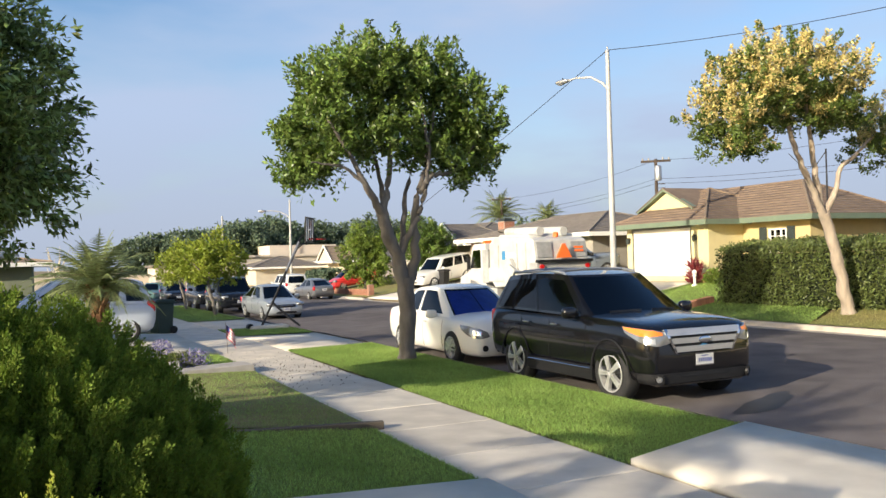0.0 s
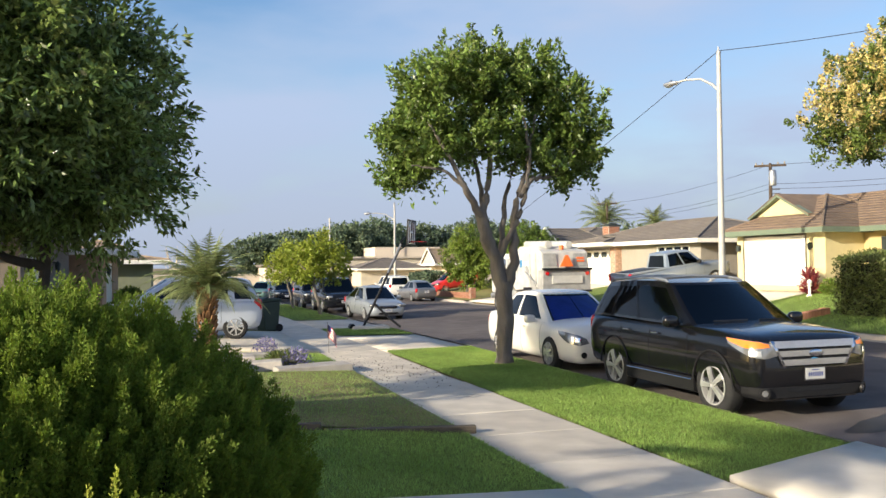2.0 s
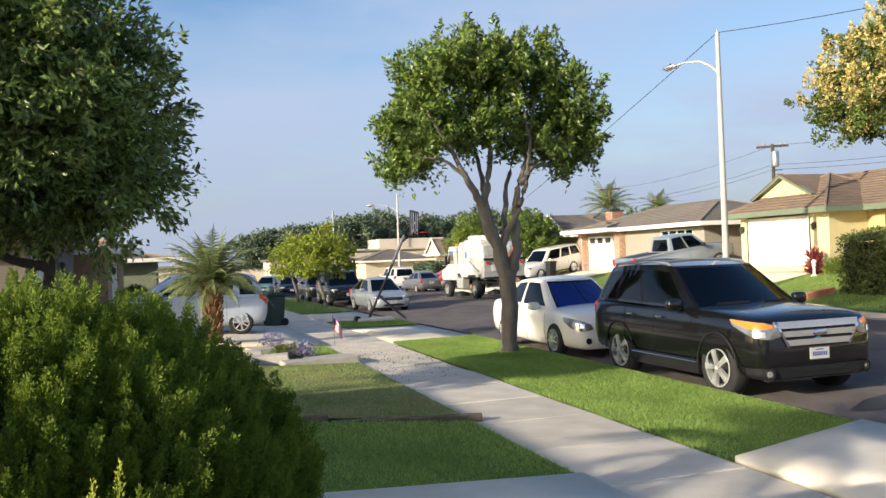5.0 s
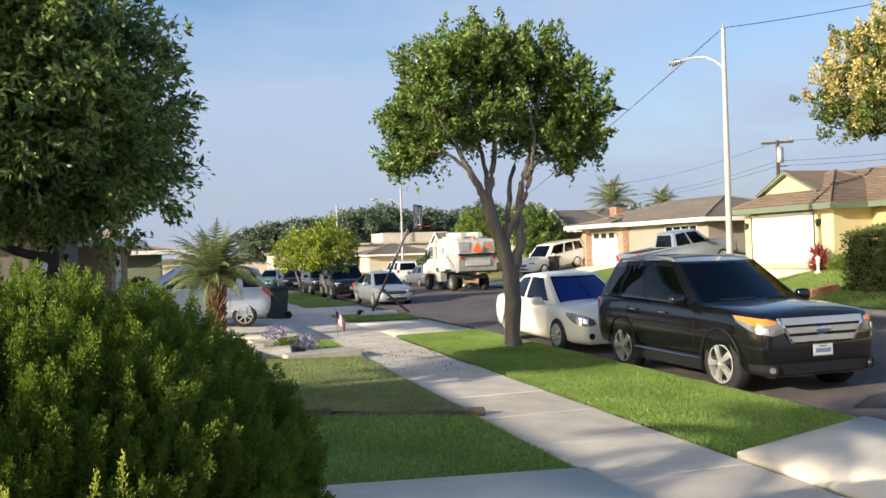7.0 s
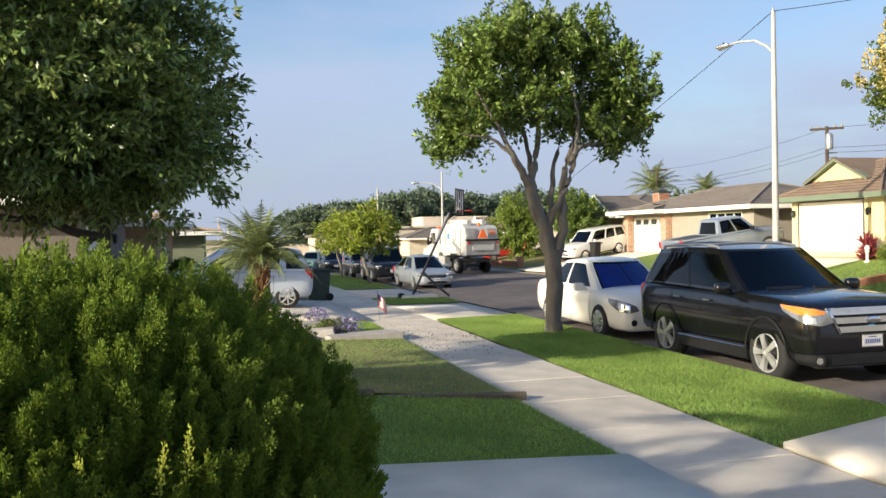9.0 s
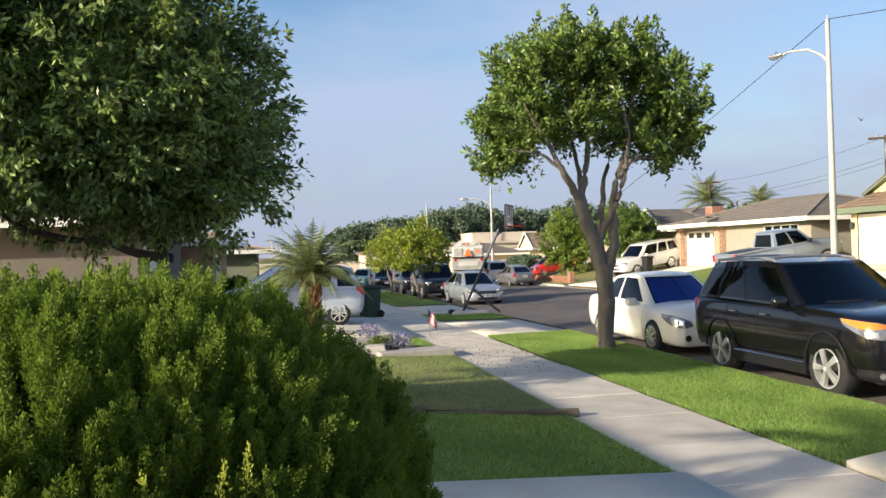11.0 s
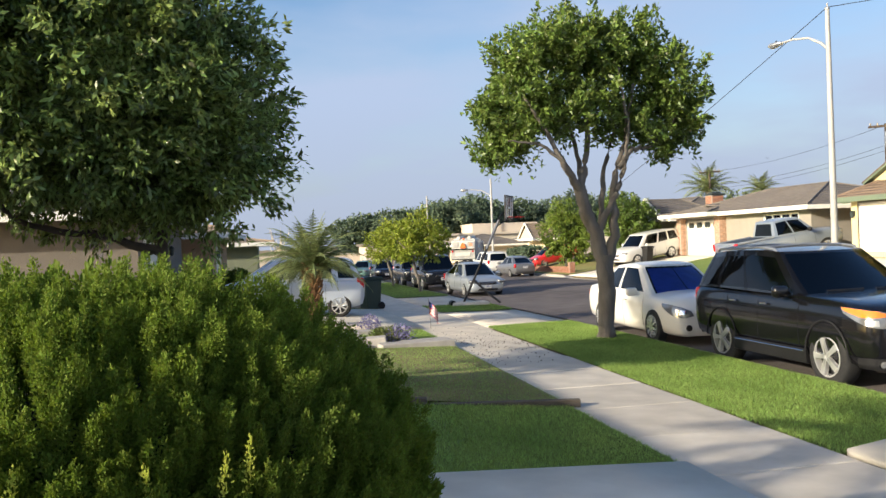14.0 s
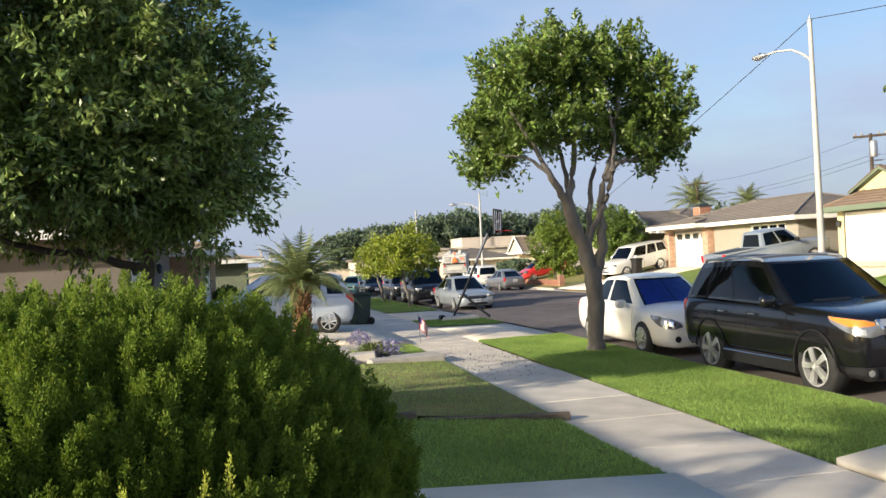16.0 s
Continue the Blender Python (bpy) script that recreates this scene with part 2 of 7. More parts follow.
PAINT_BLACK = mat("black_paint", (0.005, 0.005, 0.006), 0.2, 0.0, vary=0.1, scale=1.5, coat=0.7, spec=0.4)
GLOSS_BLACK = mat("gloss_black_trim", (0.004, 0.004, 0.005), 0.12, vary=0.1, spec=0.3)
PAINT_WHITE = paint("white_paint", (0.7, 0.69, 0.65))
PAINT_SILVER = paint("silver_paint", (0.36, 0.39, 0.42), 0.5, 0.35)
PAINT_BLUEGREY = paint("pale_blue_paint", (0.46, 0.52, 0.62), 0.3, 0.35)
PAINT_GREY = paint("grey_paint", (0.16, 0.165, 0.175), 0.4, 0.35)
PAINT_PICKUP = paint("pickup_grey_paint", (0.24, 0.28, 0.33), 0.3, 0.35)
PAINT_NAVY = mat("near_black_paint", (0.008, 0.009, 0.012), 0.2, 0.0, vary=0.1, scale=1.5, coat=0.3, spec=0.3)
PAINT_TEAL = paint("teal_paint", (0.12, 0.22, 0.2), 0.2, 0.35)
PAINT_RED = paint("red_paint", (0.5, 0.03, 0.03))
TRUCK_WHITE = mat("truck_white", (0.46, 0.455, 0.43), 0.5, vary=0.24, scale=2.5, coat=0.2)
TRUCK_GREY = mat("truck_grime_grey", (0.3, 0.3, 0.29), 0.6, vary=0.3, scale=4)
ORANGE = mat("orange_reflector", (0.85, 0.16, 0.03), 0.4, vary=0.08)
LOGO_BLUE = mat("blue_decal", (0.04, 0.2, 0.4), 0.4)
LOGO_PALE = mat("pale_blue_decal", (0.35, 0.6, 0.72), 0.4)
STUCCO_YELLOW = mat("yellow_stucco", (0.5, 0.4, 0.2), 0.95, vary=0.1, scale=2, bump=0.4, bump_scale=70)
STUCCO_PALE = mat("pale_yellow_stucco", (0.58, 0.51, 0.29), 0.95, vary=0.1, scale=2, bump=0.4, bump_scale=70)
STUCCO_GREY = mat("grey_stucco", (0.3, 0.275, 0.235), 0.95, vary=0.1, scale=2, bump=0.4, bump_scale=70)
STUCCO_BROWN = mat("brown_stucco", (0.4, 0.26, 0.17), 0.95, vary=0.1, scale=2, bump=0.4, bump_scale=70)
# darker grey stucco; tree shade on the near wall is put into it
STUCCO_SHADED = mat("shaded_grey_stucco", (0.17, 0.15, 0.13), 0.95, vary=0.1, scale=2, bump=0.4, bump_scale=70)
STUCCO_GREEN = mat("green_stucco", (0.21, 0.23, 0.16), 0.95, vary=0.1, scale=2, bump=0.4, bump_scale=70)
STUCCO_CREAM = mat("cream_stucco", (0.5, 0.45, 0.36), 0.95, vary=0.1, scale=2, bump=0.4, bump_scale=70)
WHITE_TRIM = mat("white_trim", (0.78, 0.76, 0.7), 0.6, vary=0.06, scale=3)
GREEN_TRIM = mat("green_trim", (0.13, 0.17, 0.12), 0.6, vary=0.1)
DOOR_WHITE = mat("garage_door_white", (0.66, 0.64, 0.59), 0.5, vary=0.04, scale=1.5)
SHINGLE_BROWN = mat("brown_shingle", (0.16, 0.115, 0.085), 0.9, vary=0.25, scale=2.5, bump=0.4, bump_scale=30, island=0.2)
SHINGLE_GREY = mat("grey_shingle", (0.13, 0.115, 0.105), 0.95, vary=0.22, scale=3, bump=0.4, bump_scale=40, island=0.15)
SHINGLE_TAN = mat("tan_shingle", (0.21, 0.16, 0.115), 0.95, vary=0.22, scale=3, bump=0.4, bump_scale=40, island=0.15)
BRICK = mat("red_brick", (0.32, 0.15, 0.095), 0.9, vary=0.3, scale=6, bump=0.4, random_vary=0.2)
BRICK_PALE = mat("used_brick", (0.45, 0.28, 0.2), 0.9, vary=0.3, scale=6, bump=0.4, random_vary=0.25)
MORTAR = mat("mortar", (0.42, 0.38, 0.33), 0.95, vary=0.15, scale=8)
SHUTTER = mat("shutter_paint", (0.03, 0.04, 0.04), 0.5)
BIN_GREEN = mat("bin_green", (0.03, 0.05, 0.04), 0.5, vary=0.15, scale=4)
HOOP_WHITE = mat("backboard_print", (0.75, 0.75, 0.75), 0.4)
HOOP_PANE = glass("backboard_pane", (0.85, 0.88, 0.9))
FLAG_RED = mat("flag_red", (0.45, 0.03, 0.05), 0.8)
FLAG_WHITE = mat("flag_white", (0.75, 0.74, 0.72), 0.8)
FLAG_BLUE = mat("flag_blue", (0.03, 0.04, 0.16), 0.8)
CLAY = mat("bird_feather", (0.05, 0.05, 0.055), 0.8, vary=0.4, scale=30)
FARWALL = mat("far_wall", (0.5, 0.44, 0.37), 0.95, vary=0.12, scale=0.4)


# ---- mesh helpers ----
class M:
    """A mesh in the making: vertices, faces, and a material index for each face."""

    def __init__(self):
        self.v, self.f, self.mi = [], [], []

    def add(self, verts, faces, mi=0):
        n = len(self.v)
        self.v.extend([tuple(p) for p in verts])
        self.f.extend([tuple(i + n for i in f) for f in faces])
        self.mi.extend([mi] * len(faces))
        return self

    def box(self, x0, x1, y0, y1, z0, z1, m=None, mi=0, inset=0.0):
        b = inset
        vs = [(x0, y0, z0), (x1, y0, z0), (x1, y1, z0), (x0, y1, z0),
              (x0 + b, y0 + b, z1), (x1 - b, y0 + b, z1), (x1 - b, y1 - b, z1), (x0 + b, y1 - b, z1)]
        if m is not None:
            vs = [m @ Vector(v) for v in vs]
        return self.add(vs, [(3, 2, 1, 0), (4, 5, 6, 7), (0, 1, 5, 4), (1, 2, 6, 5), (2, 3, 7, 6), (3, 0, 4, 7)], mi)

    def prism(self, poly, a, b, axis="x", mi=0):
        """A polygon drawn in the other two axes, drawn out along axis from a to b."""
        def put(p, c):
            return {"x": (c, p[0], p[1]), "y": (p[0], c, p[1]), "z": (p[0], p[1], c)}[axis]
        n = len(poly)
        vs = [put(p, a) for p in poly] + [put(p, b) for p in poly]
        fs = [tuple(range(n - 1, -1, -1)), tuple(range(n, 2 * n))]
        fs += [(i, (i + 1) % n, n + (i + 1) % n, n + i) for i in range(n)]
        return self.add(vs, fs, mi)

    def tube(self, pts, radii, n=8, mi=0, cap=True):
        pts = [Vector(p) for p in pts]
        rings = []
        for i, p in enumerate(pts):
            d = (pts[min(i + 1, len(pts) - 1)] - pts[max(i - 1, 0)]).normalized()
            side = d.cross(Vector((0, 0, 1)) if abs(d.z) < 0.95 else Vector((1, 0, 0))).normalized()
            up = side.cross(d)
            r = radii[i] if isinstance(radii, (list, tuple)) else radii
            rings.append([p + r * (math.cos(2 * math.pi * k / n) * side + math.sin(2 * math.pi * k / n) * up) for k in range(n)])
        vs = [v for ring in rings for v in ring]
        fs = [(i * n + k, i * n + (k + 1) % n, (i + 1) * n + (k + 1) % n, (i + 1) * n + k)
              for i in range(len(pts) - 1) for k in range(n)]
        if cap:
            fs += [tuple(range(n - 1, -1, -1)), tuple(range(len(vs) - n, len(vs)))]
        return self.add(vs, fs, mi)

    def lathe(self, prof, n=24, axis="z", m=None, mi=0, cap=True):
        """prof: (radius, height) pairs."""
        vs, fs = [], []
        for r, h in prof:
            for k in range(n):
                a = 2 * math.pi * k / n
                p = {"z": (r * math.cos(a), r * math.sin(a), h), "x": (h, r * math.cos(a), r * math.sin(a)),
                     "y": (r * math.sin(a), h, r * math.cos(a))}[axis]
                vs.append(m @ Vector(p) if m is not None else p)
        for i in range(len(prof) - 1):
            fs += [(i * n + k, i * n + (k + 1) % n, (i + 1) * n + (k + 1) % n, (i + 1) * n + k) for k in range(n)]
        if cap:
            fs += [tuple(range(n - 1, -1, -1)), tuple(range(len(vs) - n, len(vs)))]
        return self.add(vs, fs, mi)

    def grid(self, nu, nv, fn, mi=0):
        vs = [fn(i / nu, j / nv) for j in range(nv + 1) for i in range(nu + 1)]
        w = nu + 1
        fs = [(j * w + i, j * w + i + 1, (j + 1) * w + i + 1, (j + 1) * w + i) for j in range(nv) for i in range(nu)]
        return self.add(vs, fs, mi)

    def blob(self, c, r, e=1.0, n=12, m=None, mi=0):
        """A superellipsoid; e under 1 makes it boxier."""
        def sp(v):
            return math.copysign(abs(v) ** e, v)
        def fn(u, v):
            a, b = 2 * math.pi * u, math.pi * (v - 0.5)
            p = Vector((r[0] * sp(math.cos(b)) * sp(math.cos(a)), r[1] * sp(math.cos(b)) * sp(math.sin(a)), r[2] * sp(math.sin(b))))
            return (m @ p if m is not None else p) + Vector(c)
        return self.grid(n * 2, n, fn, mi)

    def mesh(self, name, mats, smooth=False):
        me = bpy.data.meshes.new(name)
        me.from_pydata(self.v, [], self.f)
        for m in (mats if isinstance(mats, (list, tuple)) else [mats]):
            me.materials.append(m)
        if any(self.mi):
            me.polygons.foreach_set("material_index", self.mi)
        if smooth:
            me.polygons.foreach_set("use_smooth", [True] * len(me.polygons))
            me.set_sharp_from_angle(angle=radians(38 if smooth is True else smooth))
        me.update()
        return me


def part(name, b, mats, parent=None, label="", smooth=False, bevel=0.0, segs=2):
    """Links a mesh in the making as one object, under a thing if given."""
    ob = new(name, b.mesh(name, mats, smooth))
    if parent is not None:
        ob.parent = parent
    if label:
        tagged(ob, label)
    if bevel:
        mod = ob.modifiers.new("edges", "BEVEL")
        mod.width, mod.segments, mod.limit_method, mod.angle_limit = bevel, segs, "ANGLE", radians(35)
    return ob


def thing(name, label, category, m=None, group="", kind=""):
    ob = new(name)
    if m is not None:
        ob.matrix_basis = m
    return tagged(ob, label, category, group, kind)


def whole(name, b, mats, label, category, m=None, group="", kind="", smooth=False, bevel=0.0):
    """A thing of a single mesh."""
    ob = part(name, b, mats, None, "", smooth, bevel)
    if m is not None:
        ob.matrix_basis = m
    return tagged(ob, label, category, group, kind)


def mix2(a, b, t):
    return a + (b - a) * t


def curve_at(keys, t):
    """Smooth interpolation through (t, value...) rows."""
    for i in range(len(keys) - 1):
        if t <= keys[i + 1][0] or i == len(keys) - 2:
            a, b = keys[i], keys[i + 1]
            h = b[0] - a[0]
            u = min(1, max(0, (t - a[0]) / h))
            out = []
            for k in range(1, len(a)):
                p = keys[i - 1] if i > 0 else a
                q = keys[i + 2] if i + 2 < len(keys) else b
                def slope(l, c, r, k):
                    dl, dr = (c[k] - l[k]) / max(1e-6, c[0] - l[0]), (r[k] - c[k]) / max(1e-6, r[0] - c[0])
                    return 0.0 if dl * dr <= 0 else 2 * dl * dr / (dl + dr)
                ma = slope(p, a, b, k) if i > 0 else (b[k] - a[k]) / h
                mb = slope(a, b, q, k) if i + 2 < len(keys) else (b[k] - a[k]) / h
                out.append((2 * u**3 - 3 * u**2 + 1) * a[k] + (u**3 - 2 * u**2 + u) * h * ma + (3 * u**2 - 2 * u**3) * b[k] + (u**3 - u**2) * h * mb)
            return out
    return list(keys[-1][1:])


# ---- the lie of the land ----
KERB_L, KERB_R = -0.15, 11.45
WALK_L, WALK_R = -4.22, -2.68


def fall(y):
    """The street runs gently downhill, away from the camera."""
    return -0.009 * min(90.0, max(0.0, y - 10.0))


def land(x, y):
    z = fall(y)
    if KERB_L <= x <= KERB_R:
        return z + 0.05 * math.sin(math.pi * (x - KERB_L) / (KERB_R - KERB_L))
    if x < KERB_L:
        return z + 0.15 + 0.006 * min(4.0, KERB_L - x) + 0.045 * max(0.0, min(9.0, WALK_L - x))
    return z + 0.15 + 0.148 * max(0.0, min(6.7, x - KERB_R - 0.3))


# ---- ground, street and paving ----
def patch(name, poly, material, lift, label, category, kind="structure", step=1.0, parent=None, thick=0.0):
    """A sheet over a quad (four corners, in order) that follows the land."""
    a, b, c, d = [Vector((*p, 0)) for p in poly]
    nu = max(1, int(max((b - a).length, (c - d).length) / step))
    nv = max(1, int(max((d - a).length, (c - b).length) / step))
    m = M()
    def fn(u, v):
        p = a.lerp(b, u).lerp(d.lerp(c, u), v)
        return (p.x, p.y, land(p.x, p.y) + lift)
    m.grid(nu, nv, fn)
    ob = part(name, m, material, parent, smooth=True)
    if thick:
        mod = ob.modifiers.new("depth", "SOLIDIFY")
        mod.thickness, mod.offset = thick, -1
    if parent is None:
        tagged(ob, label, category, "", kind)
    return ob


def build_ground():
    m = M()
    xs = sorted(set([-2500, -600, -200, -90] + list(range(-60, -4, 4)) + [-4.22, -2.68, -0.4, -0.15, 0.3, 3, 6, 9, 11.2, 11.45, 11.75, 13, 15, 17, 18.4]
                    + list(range(20, 64, 4)) + [90, 200, 600, 2500]))
    ys = sorted(set([-2500, -600, -200, -80] + list(range(-48, 110, 4)) + [10, 130, 200, 600, 2500]))
    for y in ys:
        for x in xs:
            m.v.append((x, y, land(x, y) - 0.06 - (0.05 if -0.4 <= x <= 11.75 else 0.0)))
    w = len(xs)
    m.f = [(j * w + i, j * w + i + 1, (j + 1) * w + i + 1, (j + 1) * w + i) for j in range(len(ys) - 1) for i in range(w - 1)]
    m.mi = [0] * len(m.f)
    tagged(part("ground", m, SOIL, smooth=True), "dry brownish earth between lawns and pavements", "ground", "", "structure")
    patch("road", [(0.28, -60), (11.0, -60), (11.0, 64), (0.28, 64)], ASPHALT, 0.0, "worn dark grey asphalt street running gently downhill", "road")
    patch("road_crossing", [(-70, 64), (70, 64), (70, 77), (-70, 77)], ASPHALT, -0.02, "worn asphalt of the cross street beyond", "road", step=3)
    # darker patch with a wavy edge, laid just above the asphalt
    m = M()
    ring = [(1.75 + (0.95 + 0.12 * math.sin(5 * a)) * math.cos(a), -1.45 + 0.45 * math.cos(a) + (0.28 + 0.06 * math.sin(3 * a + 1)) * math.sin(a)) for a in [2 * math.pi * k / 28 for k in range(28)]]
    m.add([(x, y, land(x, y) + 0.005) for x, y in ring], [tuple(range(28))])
    tagged(part("oil_stain", m, PATCH), "dark irregular patch on the asphalt", "stain", "", "stuff")
    # gutters and kerbs
    for nm, x0, x1 in (("gutter", KERB_L, 0.29), ("gutter", 10.99, KERB_R)):
        patch(nm, [(x0, -60), (x1, -60), (x1, 64), (x0, 64)], KERB, 0.006, "pale concrete gutter along the kerb", "gutter")


def kerb_run(x0, x1, y0, y1, drop0=False, drop1=False):
    """A kerb stone from y0 to y1; its ends dip where a driveway begins."""
    m = M()
    n = max(2, int((y1 - y0) / 0.5))
    rows = []
    for i in range(n + 1):
        y = mix2(y0, y1, i / n)
        h = 0.15
        if drop0 and y - y0 < 0.8:
            h = mix2(0.035, 0.15, (y - y0) / 0.8)
        if drop1 and y1 - y < 0.8:
            h = min(h, mix2(0.035, 0.15, (y1 - y) / 0.8))
        z = fall(y)
        face = 0.03 if x0 < 5 else -0.03
        if x0 < 5:
            rows.append([(x0, y, z - 0.1), (x0, y, z + h), (x1 - 0.03, y, z + h), (x1, y, z + h - 0.025), (x1 + face, y, z - 0.1)])
        else:
            rows.append([(x1, y, z - 0.1), (x1, y, z + h), (x0 + 0.03, y, z + h), (x0, y, z + h - 0.025), (x0 + face, y, z - 0.1)])
    k = 5
    m.v = [v for r in rows for v in r]
    m.f = [(i * k + j, i * k + j + 1, (i + 1) * k + j + 1, (i + 1) * k + j) for i in range(n) for j in range(k - 1)]
    m.f += [tuple(range(k)), tuple(range(n * k + k - 1, n * k - 1, -1))]
    m.mi = [0] * len(m.f)
    tagged(part("kerb", m, KERB, smooth=True), "pale concrete kerb beside the gutter", "kerb", "kerbs", "structure")


def build_kerbs():
    for y0, y1, a, b in ((-60, -9.5, False, True), (-3.1, 9.6, True, True), (14.6, 18.0, True, True), (24.0, 43.0, True, True), (48.5, 64, True, False)):
        kerb_run(KERB_L - 0.16, KERB_L, y0, y1, a, b)
    for y0, y1, a, b in ((-60, 17.6, False, True), (23.6, 35.4, True, True), (42.5, 64, True, False)):
        kerb_run(KERB_R, KERB_R + 0.16, y0, y1, a, b)


def slab_mesh(w, l, t=0.09):
    m = M()
    g, r = 0.006, 0.012
    m.add([(g, g, -t), (w - g, g, -t), (w - g, l - g, -t), (g, l - g, -t),
           (g, g, -r), (w - g, g, -r), (w - g, l - g, -r), (g, l - g, -r),
           (g + r, g + r, 0), (w - g - r, g + r, 0), (w - g - r, l - g - r, 0), (g + r, l - g - r, 0)],
          [(0, 1, 5, 4), (1, 2, 6, 5), (2, 3, 7, 6), (3, 0, 4, 7), (4, 5, 9, 8), (5, 6, 10, 9), (6, 7, 11, 10), (7, 4, 8, 11), (8, 9, 10, 11)])
    return m.mesh("slab", CONCRETE)


def build_walk():
    walkway = thing("pavement", "pale concrete pavement in square slabs with joints", "pavement", kind="structure")
    me = slab_mesh(WALK_R - WALK_L, 1.52)
    rnd = random.Random(4)
    y = -30.0
    while y < 62:
        ob = new("slab", me)
        ob.parent = walkway
        tilt = math.degrees(math.atan((fall(y + 1.52) - fall(y)) / 1.52)) + rnd.uniform(-0.25, 0.25)
        ob.matrix_basis = pose(WALK_L, y, land(-3.4, y) + 0.022 + rnd.uniform(-0.006, 0.006), tilt, rnd.uniform(-0.2, 0.2), 0)
        y += 1.52
    # pavement on the far side of the street
    patch("pavement", [(14.6, -40), (16.0, -40), (16.0, 6), (14.6, 6)], CONCRETE, 0.0, "pale concrete path across the far lawn", "pavement")


def drive(name, polys, material, label):
    root = thing(name, label, "driveway", kind="structure")
    for p in polys:
        patch("panel", p, material, 0.012, "", "", parent=root, step=0.7, thick=0.07)


def build_drives():
    drive("driveway", [[(-2.66, -3.94), (-0.32, -3.1), (-0.2, -9.5), (-2.66, -8.7)], [(-4.24, -3.88), (-4.24, -6.6), (-9.5, -6.6), (-9.5, -3.88)],
                       [(-9.52, -3.88), (-9.52, -6.6), (-14, -6.6), (-14, -3.88)]],
          CONCRETE_PALE, "pale concrete driveway with a flared apron")
    drive("driveway", [[(-2.66, 9.35), (-0.32, 9.75), (-0.32, 14.5), (-2.66, 14.75)], [(-4.24, 9.3), (-11.0, 10.6), (-11.0, 17.2), (-4.24, 16.7)]],
          CONCRETE, "concrete driveway under the parked hatchback")
    drive("driveway", [[(-2.66, 18.2), (-0.32, 17.9), (-0.32, 24.1), (-2.66, 23.9)], [(-4.24, 18.4), (-11.0, 19.4), (-11.0, 24), (-4.24, 24)]],
          CONCRETE, "concrete driveway of the brown house")
    drive("driveway", [[(-2.66, 43), (-0.32, 43), (-0.32, 48.5), (-2.66, 48.5)], [(-4.24, 43), (-11.0, 43), (-11.0, 48.5), (-4.24, 48.5)]],
          CONCRETE, "concrete driveway farther down the street")
    drive("driveway", [[(11.6, 17.8), (18.0, 18.0), (18.0, 23.2), (11.6, 23.4)], [(11.6, 23.4), (18.0, 23.2), (19, 27.0), (13.0, 26.8)]],
          CONCRETE_PALE, "pale concrete driveway rising to the white garage door")
    drive("driveway", [[(11.6, 35.6), (19, 35.6), (19, 41.5), (11.6, 42.4)]], CONCRETE_PALE, "pale concrete driveway below the brick-framed garage")


def blades(name, spots, material, n, height, seed, label):
    """Grass blades over quads (corner, corner, corner, corner), n of them."""
    rng = np.random.default_rng(seed)
    polys = np.array([[list(p) for p in s] for s in spots], float)
    area = np.array([abs((p[1][0] - p[0][0]) * (p[3][1] - p[0][1]) - (p[3][0] - p[0][0]) * (p[1][1] - p[0][1])) for p in polys])
    which = rng.choice(len(polys), n, p=area / area.sum())
    u, v = rng.random(n)[:, None], rng.random(n)[:, None]
    q = polys[which]
    xy = (q[:, 0] * (1 - u) + q[:, 1] * u) * (1 - v) + (q[:, 3] * (1 - u) + q[:, 2] * u) * v
    z = np.array([land(a, b) for a, b in xy]) + 0.012
    ang, lean, h = rng.random(n) * 6.283, rng.random(n) * 6.283, height * (0.6 + 0.7 * rng.random(n))
    w = 0.004 + 0.005 * rng.random(n)
    d = np.stack([np.cos(ang), np.sin(ang)], 1) * w[:, None]
    tip = np.stack([np.cos(lean), np.sin(lean)], 1) * (h * 0.55)[:, None]
    vs = np.empty((n, 3, 3))
    vs[:, 0, :2], vs[:, 1, :2], vs[:, 2, :2] = xy - d, xy + d, xy + tip
    vs[:, 0, 2] = vs[:, 1, 2] = z
    vs[:, 2, 2] = z + h
    me = bpy.data.meshes.new(name)
    me.from_pydata(vs.reshape(-1, 3).tolist(), [], np.arange(n * 3).reshape(-1, 3).tolist())
    me.materials.append(material)
    tagged(new(name, me), label, "grass", "", "stuff")


